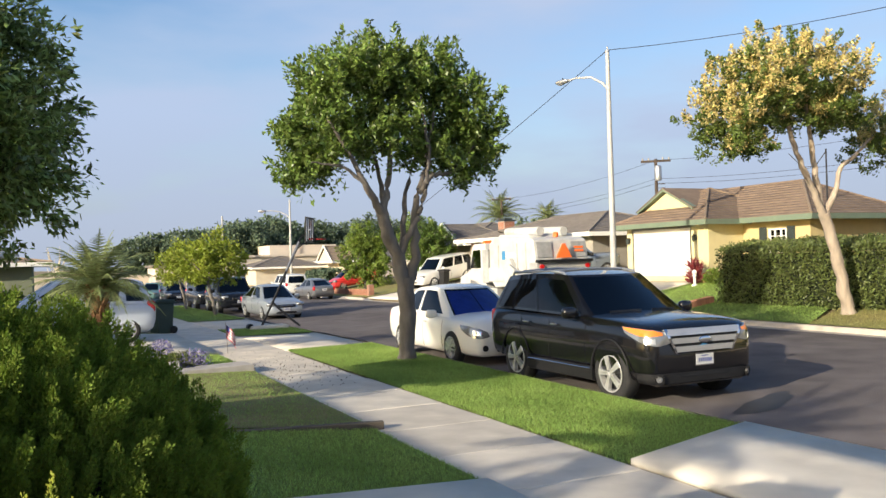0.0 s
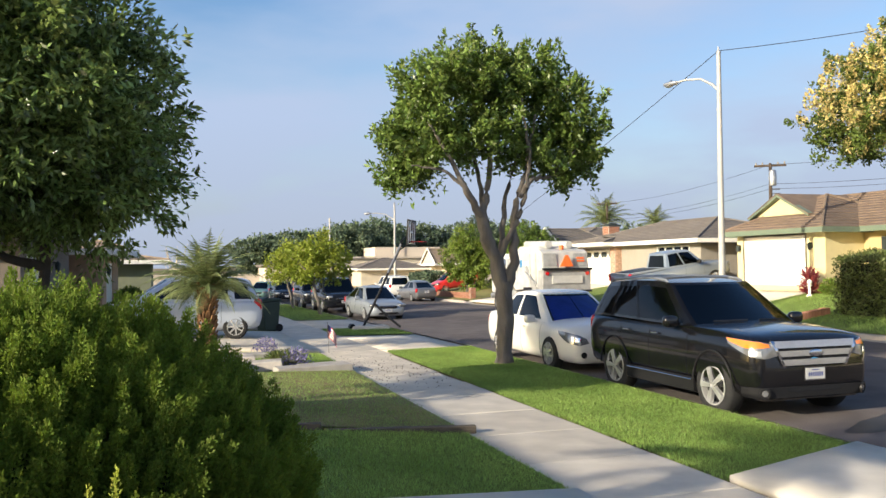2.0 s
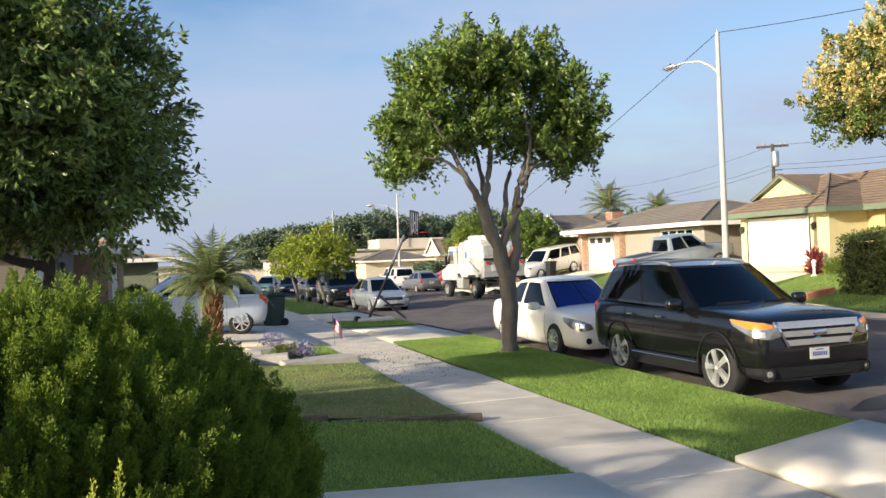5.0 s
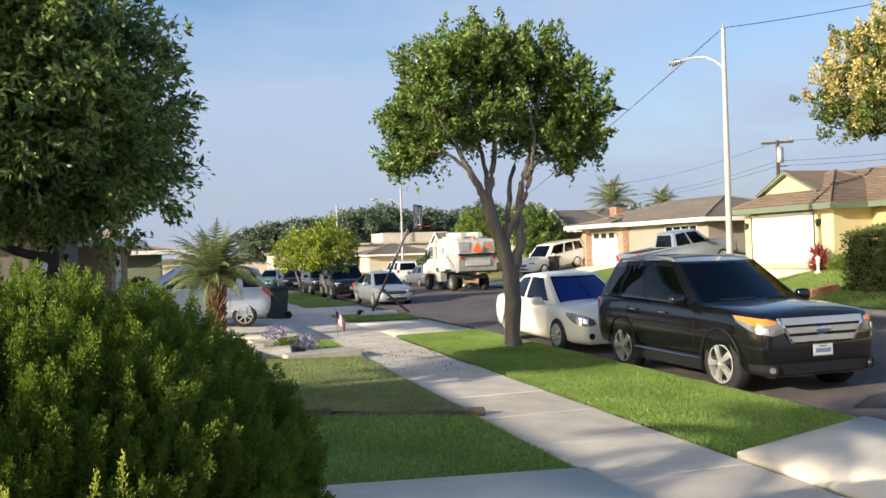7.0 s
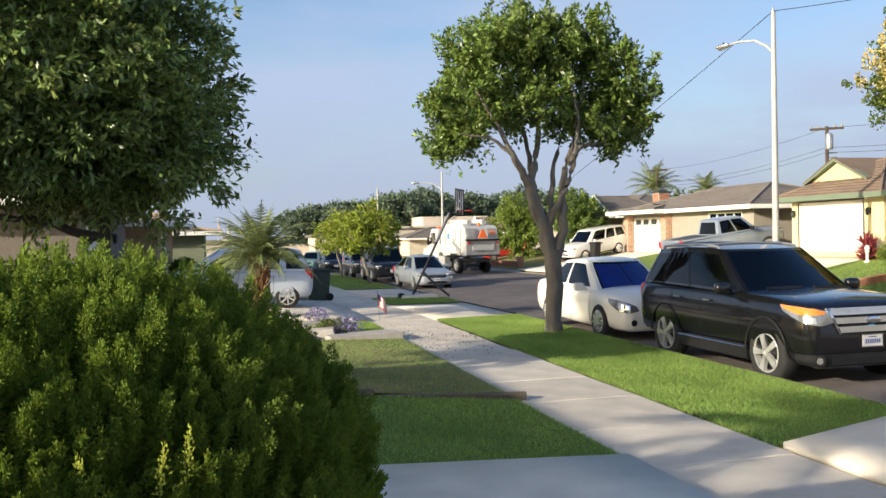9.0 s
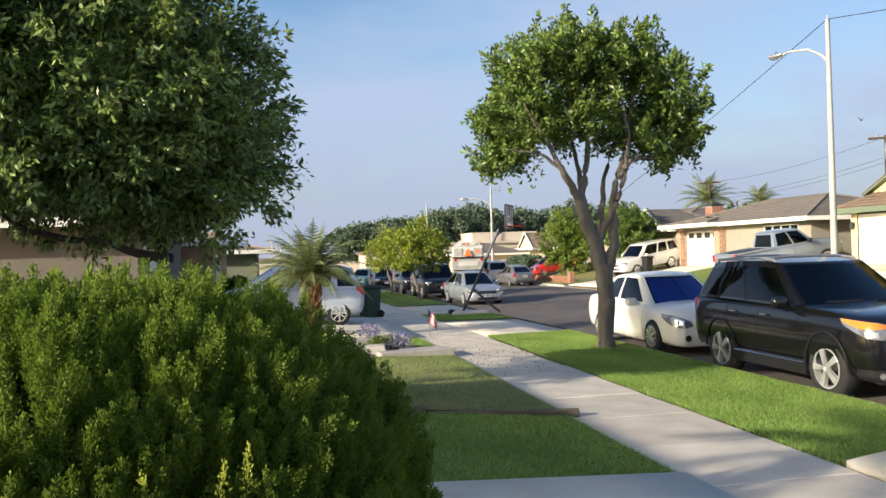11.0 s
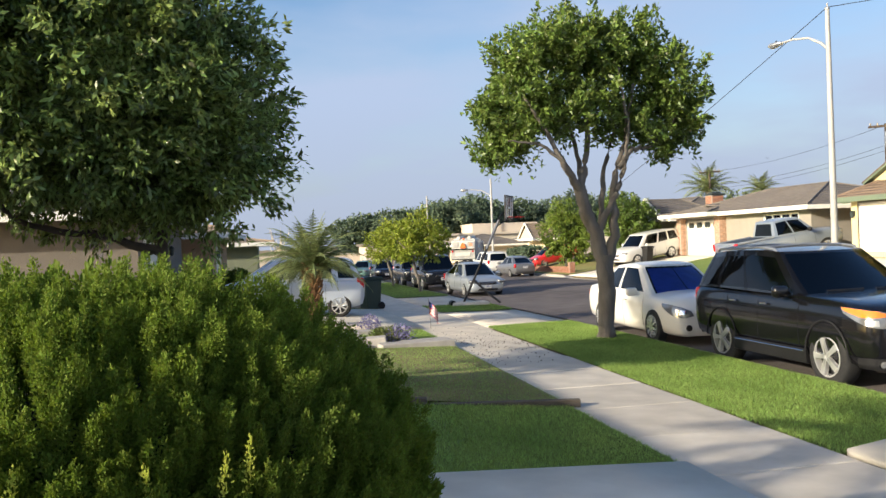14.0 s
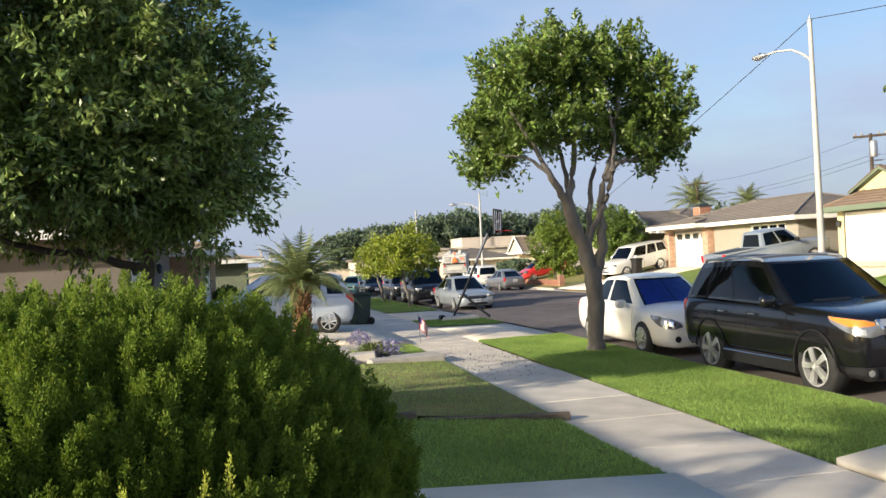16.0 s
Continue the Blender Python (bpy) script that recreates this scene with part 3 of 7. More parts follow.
def build_lawns():
    verge = [(-2.66, -3.9), (-0.32, -3.05), (-0.32, 9.7), (-2.6, 9.3)]
    patch("lawn", verge, LAWN, 0.025, "mown green grass verge between pavement and kerb", "lawn", step=0.4)
    front = [(-9.5, -3.86), (-4.24, -3.86), (-4.24, -0.95), (-9.5, 0.4)]
    patch("lawn", front, LAWN, 0.03, "mown green front lawn in the shade", "lawn", step=0.5)
    second = [(-9.5, 0.55), (-4.24, -0.75), (-4.24, 5.6), (-9.5, 5.0)]
    patch("lawn", second, LAWN_PATCHY, 0.05, "patchy front lawn above a timber edging", "lawn", step=0.4)
    third = [(-6.4, 7.4), (-4.24, 6.9), (-4.24, 9.2), (-6.2, 9.3)]
    patch("lawn", third, LAWN, 0.03, "small strip of grass beside the driveway", "lawn", step=0.5)
    strip = [(-2.66, 14.9), (-0.34, 14.8), (-0.34, 17.7), (-2.66, 18.0)]
    patch("lawn", strip, LAWN, 0.025, "short green verge under the basketball stand", "lawn", step=0.5)
    strip2 = [(-2.66, 24.2), (-0.34, 24.4), (-0.34, 42.8), (-2.66, 42.8)]
    patch("lawn", strip2, LAWN, 0.025, "green verge with street trees farther down", "lawn", step=1.0)
    patch("lawn", [(-11, 24.5), (-4.24, 24.5), (-4.24, 42.5), (-11, 42.5)], LAWN, 0.02, "front lawn farther down the street", "lawn", step=2)
    patch("lawn", [(-9.4, 17.3), (-4.24, 16.8), (-4.24, 18.2), (-9.4, 19.2)], DRYLAWN, 0.03, "dry planting strip beside the driveway", "lawn", step=1)
    right = [(11.63, 6.5), (18.6, 10), (18.2, 17.8), (11.63, 17.5)]
    patch("lawn", right, LAWN, 0.02, "sloping green lawn before the yellow house", "lawn", step=1)
    dry = [(11.63, -40), (22, -40), (22, 10), (11.63, 6.5)]
    patch("lawn", dry, DRYLAWN, 0.02, "dry yellowed lawn sloping up from the kerb", "lawn", step=1)
    patch("lawn", [(13.5, 27), (19, 27), (19, 35.4), (11.63, 35.4)], LAWN, 0.02, "green lawn before the grey-roofed house", "lawn", step=1)
    patch("lawn", [(11.63, 42.6), (19.5, 42.0), (19.5, 62), (11.63, 62)], DRYLAWN, 0.02, "dry front yard with shrubs", "lawn", step=1)
    blades("verge_grass", [verge], BLADE, 190000, 0.048, 1, "short green grass blades of the verge")
    blades("front_grass", [front], BLADE, 60000, 0.05, 2, "short green grass blades in the shade")
    blades("second_grass", [second], BLADE, 64000, 0.06, 3, "thin green grass blades of the patchy lawn")
    blades("second_dry_grass", [[(-9.5, 0.55), (-4.24, -0.75), (-4.4, 1.2), (-9.5, 2.2)]], BLADE_DRY, 26000, 0.05, 6, "dry straw-coloured grass blades")
    blades("strip_grass", [third, strip], BLADE, 20000, 0.06, 4, "green grass blades beside the driveway")
    blades("far_verge_grass", [strip2], BLADE, 12000, 0.07, 7, "green grass blades under the street trees")
    blades("far_lawn_grass", [right], BLADE, 30000, 0.07, 5, "green grass blades of the far lawn")
    blades("far_dry_grass", [[(11.63, -2), (19, -2), (19, 9), (11.63, 6.5)]], BLADE_DRY, 30000, 0.08, 8, "dry grass blades of the far lawn")


# ---- plants ----
def quads(name, corners):
    """A mesh of loose four-cornered faces."""
    flat = np.ascontiguousarray(corners.reshape(-1, 3), dtype=np.float32)
    n = len(flat)
    me = bpy.data.meshes.new(name)
    me.vertices.add(n)
    me.vertices.foreach_set("co", flat.ravel())
    me.loops.add(n)
    me.loops.foreach_set("vertex_index", np.arange(n, dtype=np.int32))
    me.polygons.add(n // 4)
    me.polygons.foreach_set("loop_start", np.arange(0, n, 4, dtype=np.int32))
    me.update(calc_edges=True)
    return me


def leaf_mesh(name, centres, normals, size, aspect, material, rng, droop=0.3, mats_pick=None):
    """One leaf, a folded rhombus of two triangles, at each centre."""
    n = len(centres)
    d = normals + rng.normal(0, 0.75, (n, 3))
    d[:, 2] -= droop
    d /= np.linalg.norm(d, axis=1)[:, None] + 1e-9
    side = np.cross(d, rng.normal(0, 1, (n, 3)))
    side /= np.linalg.norm(side, axis=1)[:, None] + 1e-9
    ln = size * (0.65 + 0.7 * rng.random(n))[:, None]
    vs = np.empty((n, 4, 3))
    vs[:, 0] = centres - d * ln * 0.5
    vs[:, 1] = centres + side * ln * aspect * 0.5
    vs[:, 2] = centres + d * ln * 0.5
    vs[:, 3] = centres - side * ln * aspect * 0.5
    me = quads(name, vs)
    for mm in (material if isinstance(material, list) else [material]):
        me.materials.append(mm)
    if mats_pick is not None:
        me.polygons.foreach_set("material_index", mats_pick.astype(int).tolist())
    return me


def sprig_points(lobes, sprigs, per, length, rng, shell=0.45):
    """Leaf centres and ways along upright leafy shoots that end near the surface of ellipsoid lobes."""
    lobes = np.array(lobes, float)
    vol = lobes[:, 3] * lobes[:, 4] * lobes[:, 5]
    which = rng.choice(len(lobes), sprigs, p=vol ** 0.75 / (vol ** 0.75).sum())
    way = rng.normal(0, 1, (sprigs, 3))
    way /= np.linalg.norm(way, axis=1)[:, None]
    rad = (1 - shell * rng.random(sprigs) ** 1.3)[:, None]
    rad[::4] = 1.02 + 0.24 * rng.random((len(rad[::4]), 1))
    top = lobes[which, :3] + way * lobes[which, 3:] * rad
    stem = way * 0.8 + np.array([0, 0, 0.75]) + rng.normal(0, 0.3, (sprigs, 3))
    stem /= np.linalg.norm(stem, axis=1)[:, None]
    ln = length * (0.6 + 0.8 * rng.random((sprigs, 1, 1)))
    u = rng.random((sprigs, per, 1)) ** 0.7
    fan = rng.normal(0, 1, (sprigs, per, 3))
    fan /= np.linalg.norm(fan, axis=2)[:, :, None]
    pts = top[:, None] - stem[:, None] * ln * (1 - u) + fan * (0.035 + 0.1 * ln * (1.15 - u)) * 1.6
    outw = fan * 1.0 + stem[:, None] * 0.9
    return pts.reshape(-1, 3), outw.reshape(-1, 3), np.repeat(way[:, 2], per), np.repeat(np.arange(sprigs), per)


def crown_points(lobes, clumps, per, clump_r, rng, shell=0.45):
    """Leaf centres and outward ways, in clumps near the surface of ellipsoid lobes (x, y, z, rx, ry, rz)."""
    lobes = np.array(lobes, float)
    vol = lobes[:, 3] * lobes[:, 4] * lobes[:, 5]
    which = rng.choice(len(lobes), clumps, p=vol ** 0.75 / (vol ** 0.75).sum())
    way = rng.normal(0, 1, (clumps, 3))
    way /= np.linalg.norm(way, axis=1)[:, None]
    rad = (1 - shell * rng.random(clumps) ** 1.3)[:, None]
    rad[:: 7] = 1.04 + 0.14 * rng.random((len(rad[:: 7]), 1))
    cc = lobes[which, :3] + way * lobes[which, 3:] * rad
    leaf_way = rng.normal(0, 1, (clumps, per, 3))
    leaf_way /= np.linalg.norm(leaf_way, axis=2)[:, :, None]
    r = clump_r * rng.random((clumps, per, 1)) ** 0.5 * (0.6 + 0.8 * rng.random((clumps, 1, 1)))
    pts = cc[:, None] + leaf_way * r + way[:, None] * r * 0.4
    outw = leaf_way * 0.7 + way[:, None] * 0.8
    return pts.reshape(-1, 3), outw.reshape(-1, 3), np.repeat(way[:, 2], per), np.repeat(np.arange(clumps), per)


def limb(m, pts, r0, r1, rng, n=9, wob=0.04):
    """A tapered, slightly crooked limb through the points."""
    ks = [(i, *p) for i, p in enumerate(pts)]
    out, rad = [], []
    steps = (len(pts) - 1) * 5
    for i in range(steps + 1):
        t = i / 5
        p = Vector(curve_at(ks, t))
        if 0 < i < steps:
            p += Vector(rng.normal(0, wob * 0.4, 3))
        out.append(p)
        rad.append(mix2(r0, r1, (i / steps) ** 0.8) * (1 + 0.06 * rng.normal()))
    m.tube(out, rad, n)


def tree(name, label, base, limbs, lobes, bark, leaf, clumps, per, clump_r, size, aspect, seed, shell=0.45, blossom=None, group="", sprigs=False):
    rng = np.random.default_rng(seed)
    root = thing(name, label, "tree", pose(*base), group)
    m = M()
    for pts, r0, r1 in limbs:
        limb(m, pts, r0, r1, rng)
    part("trunk", m, bark, root, smooth=80)
    pts, outw, up, cl = (sprig_points if sprigs else crown_points)(lobes, clumps, per, clump_r, rng, shell)
    pick = None
    mats = leaf
    if blossom:
        good = rng.random(clumps) < blossom[1]
        pick = (good[cl] & (rng.random(len(pts)) < 0.85) & (up > -0.35))
        mats = [leaf, blossom[0]]
    me = leaf_mesh("crown", pts, outw, size, aspect, mats, rng, mats_pick=pick)
    ob = new("crown", me)
    ob.parent = root
    return root


def build_trees():
    # the street tree on the verge
    tree("street_tree", "glossy green street tree with a forked grey trunk", (-0.93, 5.8, 0.17),
         [([(0, 0, -0.1), (-0.02, 0, 0.15), (0.0, 0.0, 1.0), (-0.02, 0, 1.75)], 0.2, 0.17),
          ([(-0.03, 0, 1.5), (-0.2, 0.03, 2.2), (-0.42, 0.0, 2.75), (-0.55, 0.05, 3.3)], 0.16, 0.12),
          ([(-0.5, 0, 3.05), (-0.85, -0.1, 3.6), (-1.25, -0.15, 4.3), (-1.9, -0.3, 5.2)], 0.1, 0.025),
          ([(-0.52, 0, 3.15), (-0.3, 0.15, 3.7), (-0.22, 0.2, 4.6), (-0.35, 0.2, 5.8)], 0.1, 0.025),
          ([(-0.25, 0.0, 2.3), (-0.28, 0.35, 3.0), (-0.3, 0.6, 3.9), (-0.6, 0.9, 5.2)], 0.1, 0.03),
          ([(0.03, 0, 1.5), (0.18, -0.05, 2.3), (0.22, 0, 3.1), (0.5, 0.05, 4.0), (0.75, 0.0, 5.3)], 0.13, 0.03),
          ([(-0.12, 0, 2.25), (0.1, -0.1, 2.75), (0.32, -0.15, 3.2), (0.5, -0.2, 4.2), (0.3, -0.3, 5.6)], 0.09, 0.025),
          ([(0.35, 0, 3.55), (0.75, 0, 3.95), (1.1, 0.1, 3.98), (1.75, 0.1, 4.6)], 0.07, 0.02),
          ([(-0.9, -0.1, 3.7), (-1.5, -0.2, 4.05), (-2.1, -0.3, 4.1)], 0.05, 0.015),
          ([(-0.05, 0.1, 1.7), (0.08, 0.35, 2.5), (0.35, 0.7, 3.6), (0.9, 0.9, 5.0)], 0.1, 0.03)],
         [(-1.79, 0.32, 4.93, 0.85, 1.1, 0.85), (-1.54, 0.12, 5.88, 0.8, 1.0, 0.75), (-0.69, 0.12, 6.33, 0.8, 1.1, 0.7), (0.21, 0.42, 6.18, 0.8, 1.1, 0.75), (1.11, 0.32, 6.18, 0.75, 1.0, 0.7), (1.71, 0.32, 5.48, 0.75, 1.0, 0.8),
          (2.16, 0.42, 4.78, 0.6, 0.8, 0.6), (0.86, 0.32, 4.78, 0.9, 1.0, 0.6), (-0.44, 0.42, 5.03, 1.2, 1.2, 0.75), (-2.19, 0.32, 4.08, 0.5, 0.6, 0.45), (-1.79, 0.32, 4.38, 0.6, 0.7, 0.45), (1.61, 0.42, 4.18, 0.45, 0.5, 0.42), (-2.39, 0.32, 4.93, 0.4, 0.5, 0.3)],
         BARK, LEAF_MID, 1150, 36, 0.55, 0.135, 0.4, 11, shell=0.62, sprigs=True)
    # the dark tree in the neighbour's front yard
    tree("yard_tree", "large dark evergreen tree with a dense round crown", (-9.15, 0.75, 0.28),
         [([(0, 0, -0.2), (0.0, 0, 0.8), (-0.03, 0, 1.6), (0.0, 0, 2.6)], 0.075, 0.065),
          ([(0, 0, 2.0), (-0.7, -0.2, 2.25), (-1.5, -0.3, 2.4), (-2.2, -0.3, 3.0)], 0.065, 0.025),
          ([(0, 0, 2.4), (-0.5, 0.1, 3.4), (-0.8, 0.2, 4.8), (-0.9, 0.2, 6.0)], 0.08, 0.02),
          ([(0, 0, 2.4), (0.4, 0, 3.2), (0.8, 0.1, 4.2)], 0.05, 0.02)],
         [(-1.09, 0.0, 4.18, 2.26, 2.03, 1.79), (-0.16, 0.08, 4.0, 1.74, 1.64, 1.62), (-1.48, -0.23, 5.82, 1.95, 1.87, 1.72), (-2.81, -0.94, 4.34, 1.72, 1.48, 1.79), (0.35, 0.0, 3.25, 1.15, 1.2, 1.1), (-3.51, -0.39, 5.66, 1.56, 1.48, 1.56)],
         BARK_DARK, LEAF_DARK, 3600, 58, 0.2, 0.11, 0.34, 12, shell=0.5)
    # the blossoming tree across the street
    tree("blossom_tree", "leaning street tree with pale bark and yellow blossom clusters", (13.1, 6.4, 0.38),
         [([(0.1, 0, -0.1), (-0.1, 0, 0.6), (-0.45, 0, 1.8), (-0.85, 0, 2.9)], 0.2, 0.15),
          ([(-0.8, 0, 2.7), (-1.2, 0.0, 3.5), (-1.75, 0.0, 4.4), (-2.15, 0, 5.4)], 0.12, 0.06),
          ([(-0.85, 0, 2.8), (-1.0, 0.1, 3.8), (-1.15, 0.1, 4.8), (-1.3, 0.1, 6.0)], 0.12, 0.05),
          ([(-0.85, 0, 2.8), (-0.4, 0, 3.5), (-0.1, 0, 4.2), (0.5, 0, 4.6), (1.4, 0.1, 5.2)], 0.1, 0.04)],
         [(-3.4, 0, 6.4, 1.3, 1.5, 1.15), (-2.1, 0, 7.1, 1.5, 1.6, 1.05), (-0.7, 0, 6.7, 1.1, 1.4, 1.1), (-4.5, 0, 5.5, 0.95, 1.2, 0.85), (-1.5, 0, 5.9, 1.5, 1.4, 0.6), (-3.8, 0, 4.9, 0.8, 0.9, 0.5), (-0.1, 0, 5.9, 0.7, 1.0, 0.6),
          (1.9, 0.1, 5.4, 1.1, 1.4, 1.0), (2.9, 0.1, 5.4, 1.0, 1.2, 1.0)],
         BARK_PALE, LEAF_RIGHT, 1250, 52, 0.42, 0.1, 0.5, 13, shell=0.5, blossom=(BLOSSOM, 0.74), sprigs=True)
    # young trees farther down the verge
    for i, (x, y, h, s) in enumerate(((-0.95, 28.6, 4.0, 0.74), (-1.0, 37.0, 3.7, 0.62))):
        tree("young_street_tree", "small street tree with a round yellow-green crown on the verge", (x, y, land(x, y)),
             [([(0.15, 0, -0.1), (0.05, 0, 0.6), (-0.1, 0, 1.2), (-0.25, 0, 1.9)], 0.12 * s, 0.07), ([(-0.2, 0, 1.6), (0.3, 0, 2.2), (0.9, 0, 2.6)], 0.06, 0.02),
              ([(-0.2, 0, 1.7), (-0.7, 0, 2.3), (-1.2, 0, 2.7)], 0.06, 0.02)],
             [(-0.9 * s, 0, 2.3, 1.2 * s, 1.2, 0.8), (0.1, 0, 2.8, 1.2 * s, 1.2, 0.95), (1.0 * s, 0, 2.35, 1.1 * s, 1.1, 0.75)],
             BARK, LEAF_YELLOW, 190, 40, 0.26, 0.15, 0.5, 20 + i, group="young street trees")
    # bushy garden trees before the far houses
    for i, (x, y, lobes, lf) in enumerate((
            (14.3, 50.3, [(0, 0, 2.4, 1.7, 1.6, 1.6), (0.2, 0, 3.6, 1.4, 1.4, 1.3), (0.7, -0.3, 1.5, 1.3, 1.3, 1.2)], LEAF_BUSHY),
            (17.0, 44.6, [(0, 0, 2.6, 1.7, 1.7, 1.5), (-0.6, 0, 3.6, 1.3, 1.4, 1.2), (0.9, 0, 2.0, 1.3, 1.3, 1.0)], LEAF_MID))):
        tree("garden_tree", "bushy bright green garden tree before the far house", (x, y, land(x, y)),
             [([(0, 0, -0.1), (0.05, 0, 0.8), (0, 0.05, 2.2)], 0.14, 0.06), ([(0, 0, 0.9), (-0.5, 0, 1.6), (-0.9, 0, 2.4)], 0.08, 0.02)],
             lobes, BARK, lf, 330, 40, 0.3, 0.2, 0.5, 30 + i, group="garden trees")
    # the wood at the street's end
    rng = random.Random(8)
    for i in range(13):
        x = 7.5 + i * 3.1 + rng.uniform(-1.0, 1.0)
        y = 118 + rng.uniform(-8, 14) - 0.25 * abs(x - 8)
        h = (8.2 + 0.09 * min(16, x - 7)) * rng.uniform(0.95, 1.08)
        if x > 26:
            h *= 0.95
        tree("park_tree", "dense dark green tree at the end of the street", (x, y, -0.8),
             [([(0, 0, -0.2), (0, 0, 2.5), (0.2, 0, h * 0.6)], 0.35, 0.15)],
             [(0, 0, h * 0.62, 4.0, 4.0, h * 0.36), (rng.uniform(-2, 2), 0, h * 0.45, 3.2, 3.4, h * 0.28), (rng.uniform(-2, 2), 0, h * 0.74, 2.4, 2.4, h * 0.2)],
             BARK_DARK, LEAF_HAZED, 300, 26, 0.7, 0.45, 0.6, 60 + i, group="park trees")
    for i in range(12):
        x, y = 46 + i * 6.5 + rng.uniform(-2, 2), 104 - i * 4.2 + rng.uniform(-5, 5)
        h = rng.uniform(5.5, 7.5)
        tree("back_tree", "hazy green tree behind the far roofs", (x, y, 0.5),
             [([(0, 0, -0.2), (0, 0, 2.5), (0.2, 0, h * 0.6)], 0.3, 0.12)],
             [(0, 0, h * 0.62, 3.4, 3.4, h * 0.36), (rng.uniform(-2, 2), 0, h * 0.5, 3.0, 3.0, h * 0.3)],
             BARK_DARK, LEAF_HAZED, 110, 22, 0.75, 0.5, 0.6, 90 + i, group="back trees")


def palm(label, base, height, fronds, flen, r, seed, trunk_mat):
    rng = np.random.default_rng(seed)
    root = thing("palm", label, "palm", pose(*base))
    m = M()
    limb(m, [(0, 0, -0.1), (0.03, 0, height * 0.5), (0, 0, height)], r * 1.05, r * 0.9, rng, 10)
    if r > 0.12:
        for k in range(70):
            a, z = k * 2.4, 0.05 + height * 1.05 * k / 70
            rr = r * (0.95 + 0.25 * z / height)
            q = Matrix.Translation((0, 0, z)) @ Matrix.Rotation(a, 4, "Z") @ Matrix.Translation((rr, 0, 0)) @ Matrix.Rotation(radians(30), 4, "Y")
            m.box(-0.025, 0.03, -0.05, 0.05, -0.02, 0.15, q, inset=0.012)
    part("trunk", m, trunk_mat, root, smooth=60)
    leaves = M()
    for k in range(fronds):
        a = k * 2.39996
        el = mix2(1.45, 0.1, (k / fronds) ** 0.9)
        ln = flen * rng.uniform(0.8, 1.1)
        pts = []
        d = Vector((math.cos(a) * math.cos(el), math.sin(a) * math.cos(el), math.sin(el)))
        p = Vector((0, 0, height))
        for s in range(9):
            pts.append(p.copy())
            p = p + d * ln / 8
            d = (d + Vector((0, 0, -0.14 - 0.018 * s))).normalized()
        leaves.tube(pts, [0.018 * (1 - s / 9.5) for s in range(9)], 4)
        for s in range(34):
            t = 0.6 + s / 34 * 7.2
            i = int(t)
            c = pts[i].lerp(pts[min(8, i + 1)], t - i)
            dd = (pts[min(8, i + 1)] - pts[i]).normalized()
            side = dd.cross(Vector((0, 0, 1))).normalized()
            for sg in (-1, 1):
                ll = flen * 0.24 * math.sin(math.pi * min(0.97, 0.12 + s / 36)) * rng.uniform(0.85, 1.1)
                e = c + (side * sg * 0.8 + dd * 0.6 + Vector((0, 0, -0.35 + rng.uniform(-0.15, 0.15)))).normalized() * ll
                w = dd * 0.011 * flen
                leaves.add([c - w, c + w, e], [(0, 1, 2)])
    part("fronds", leaves, LEAF_PALM, root)
    return root



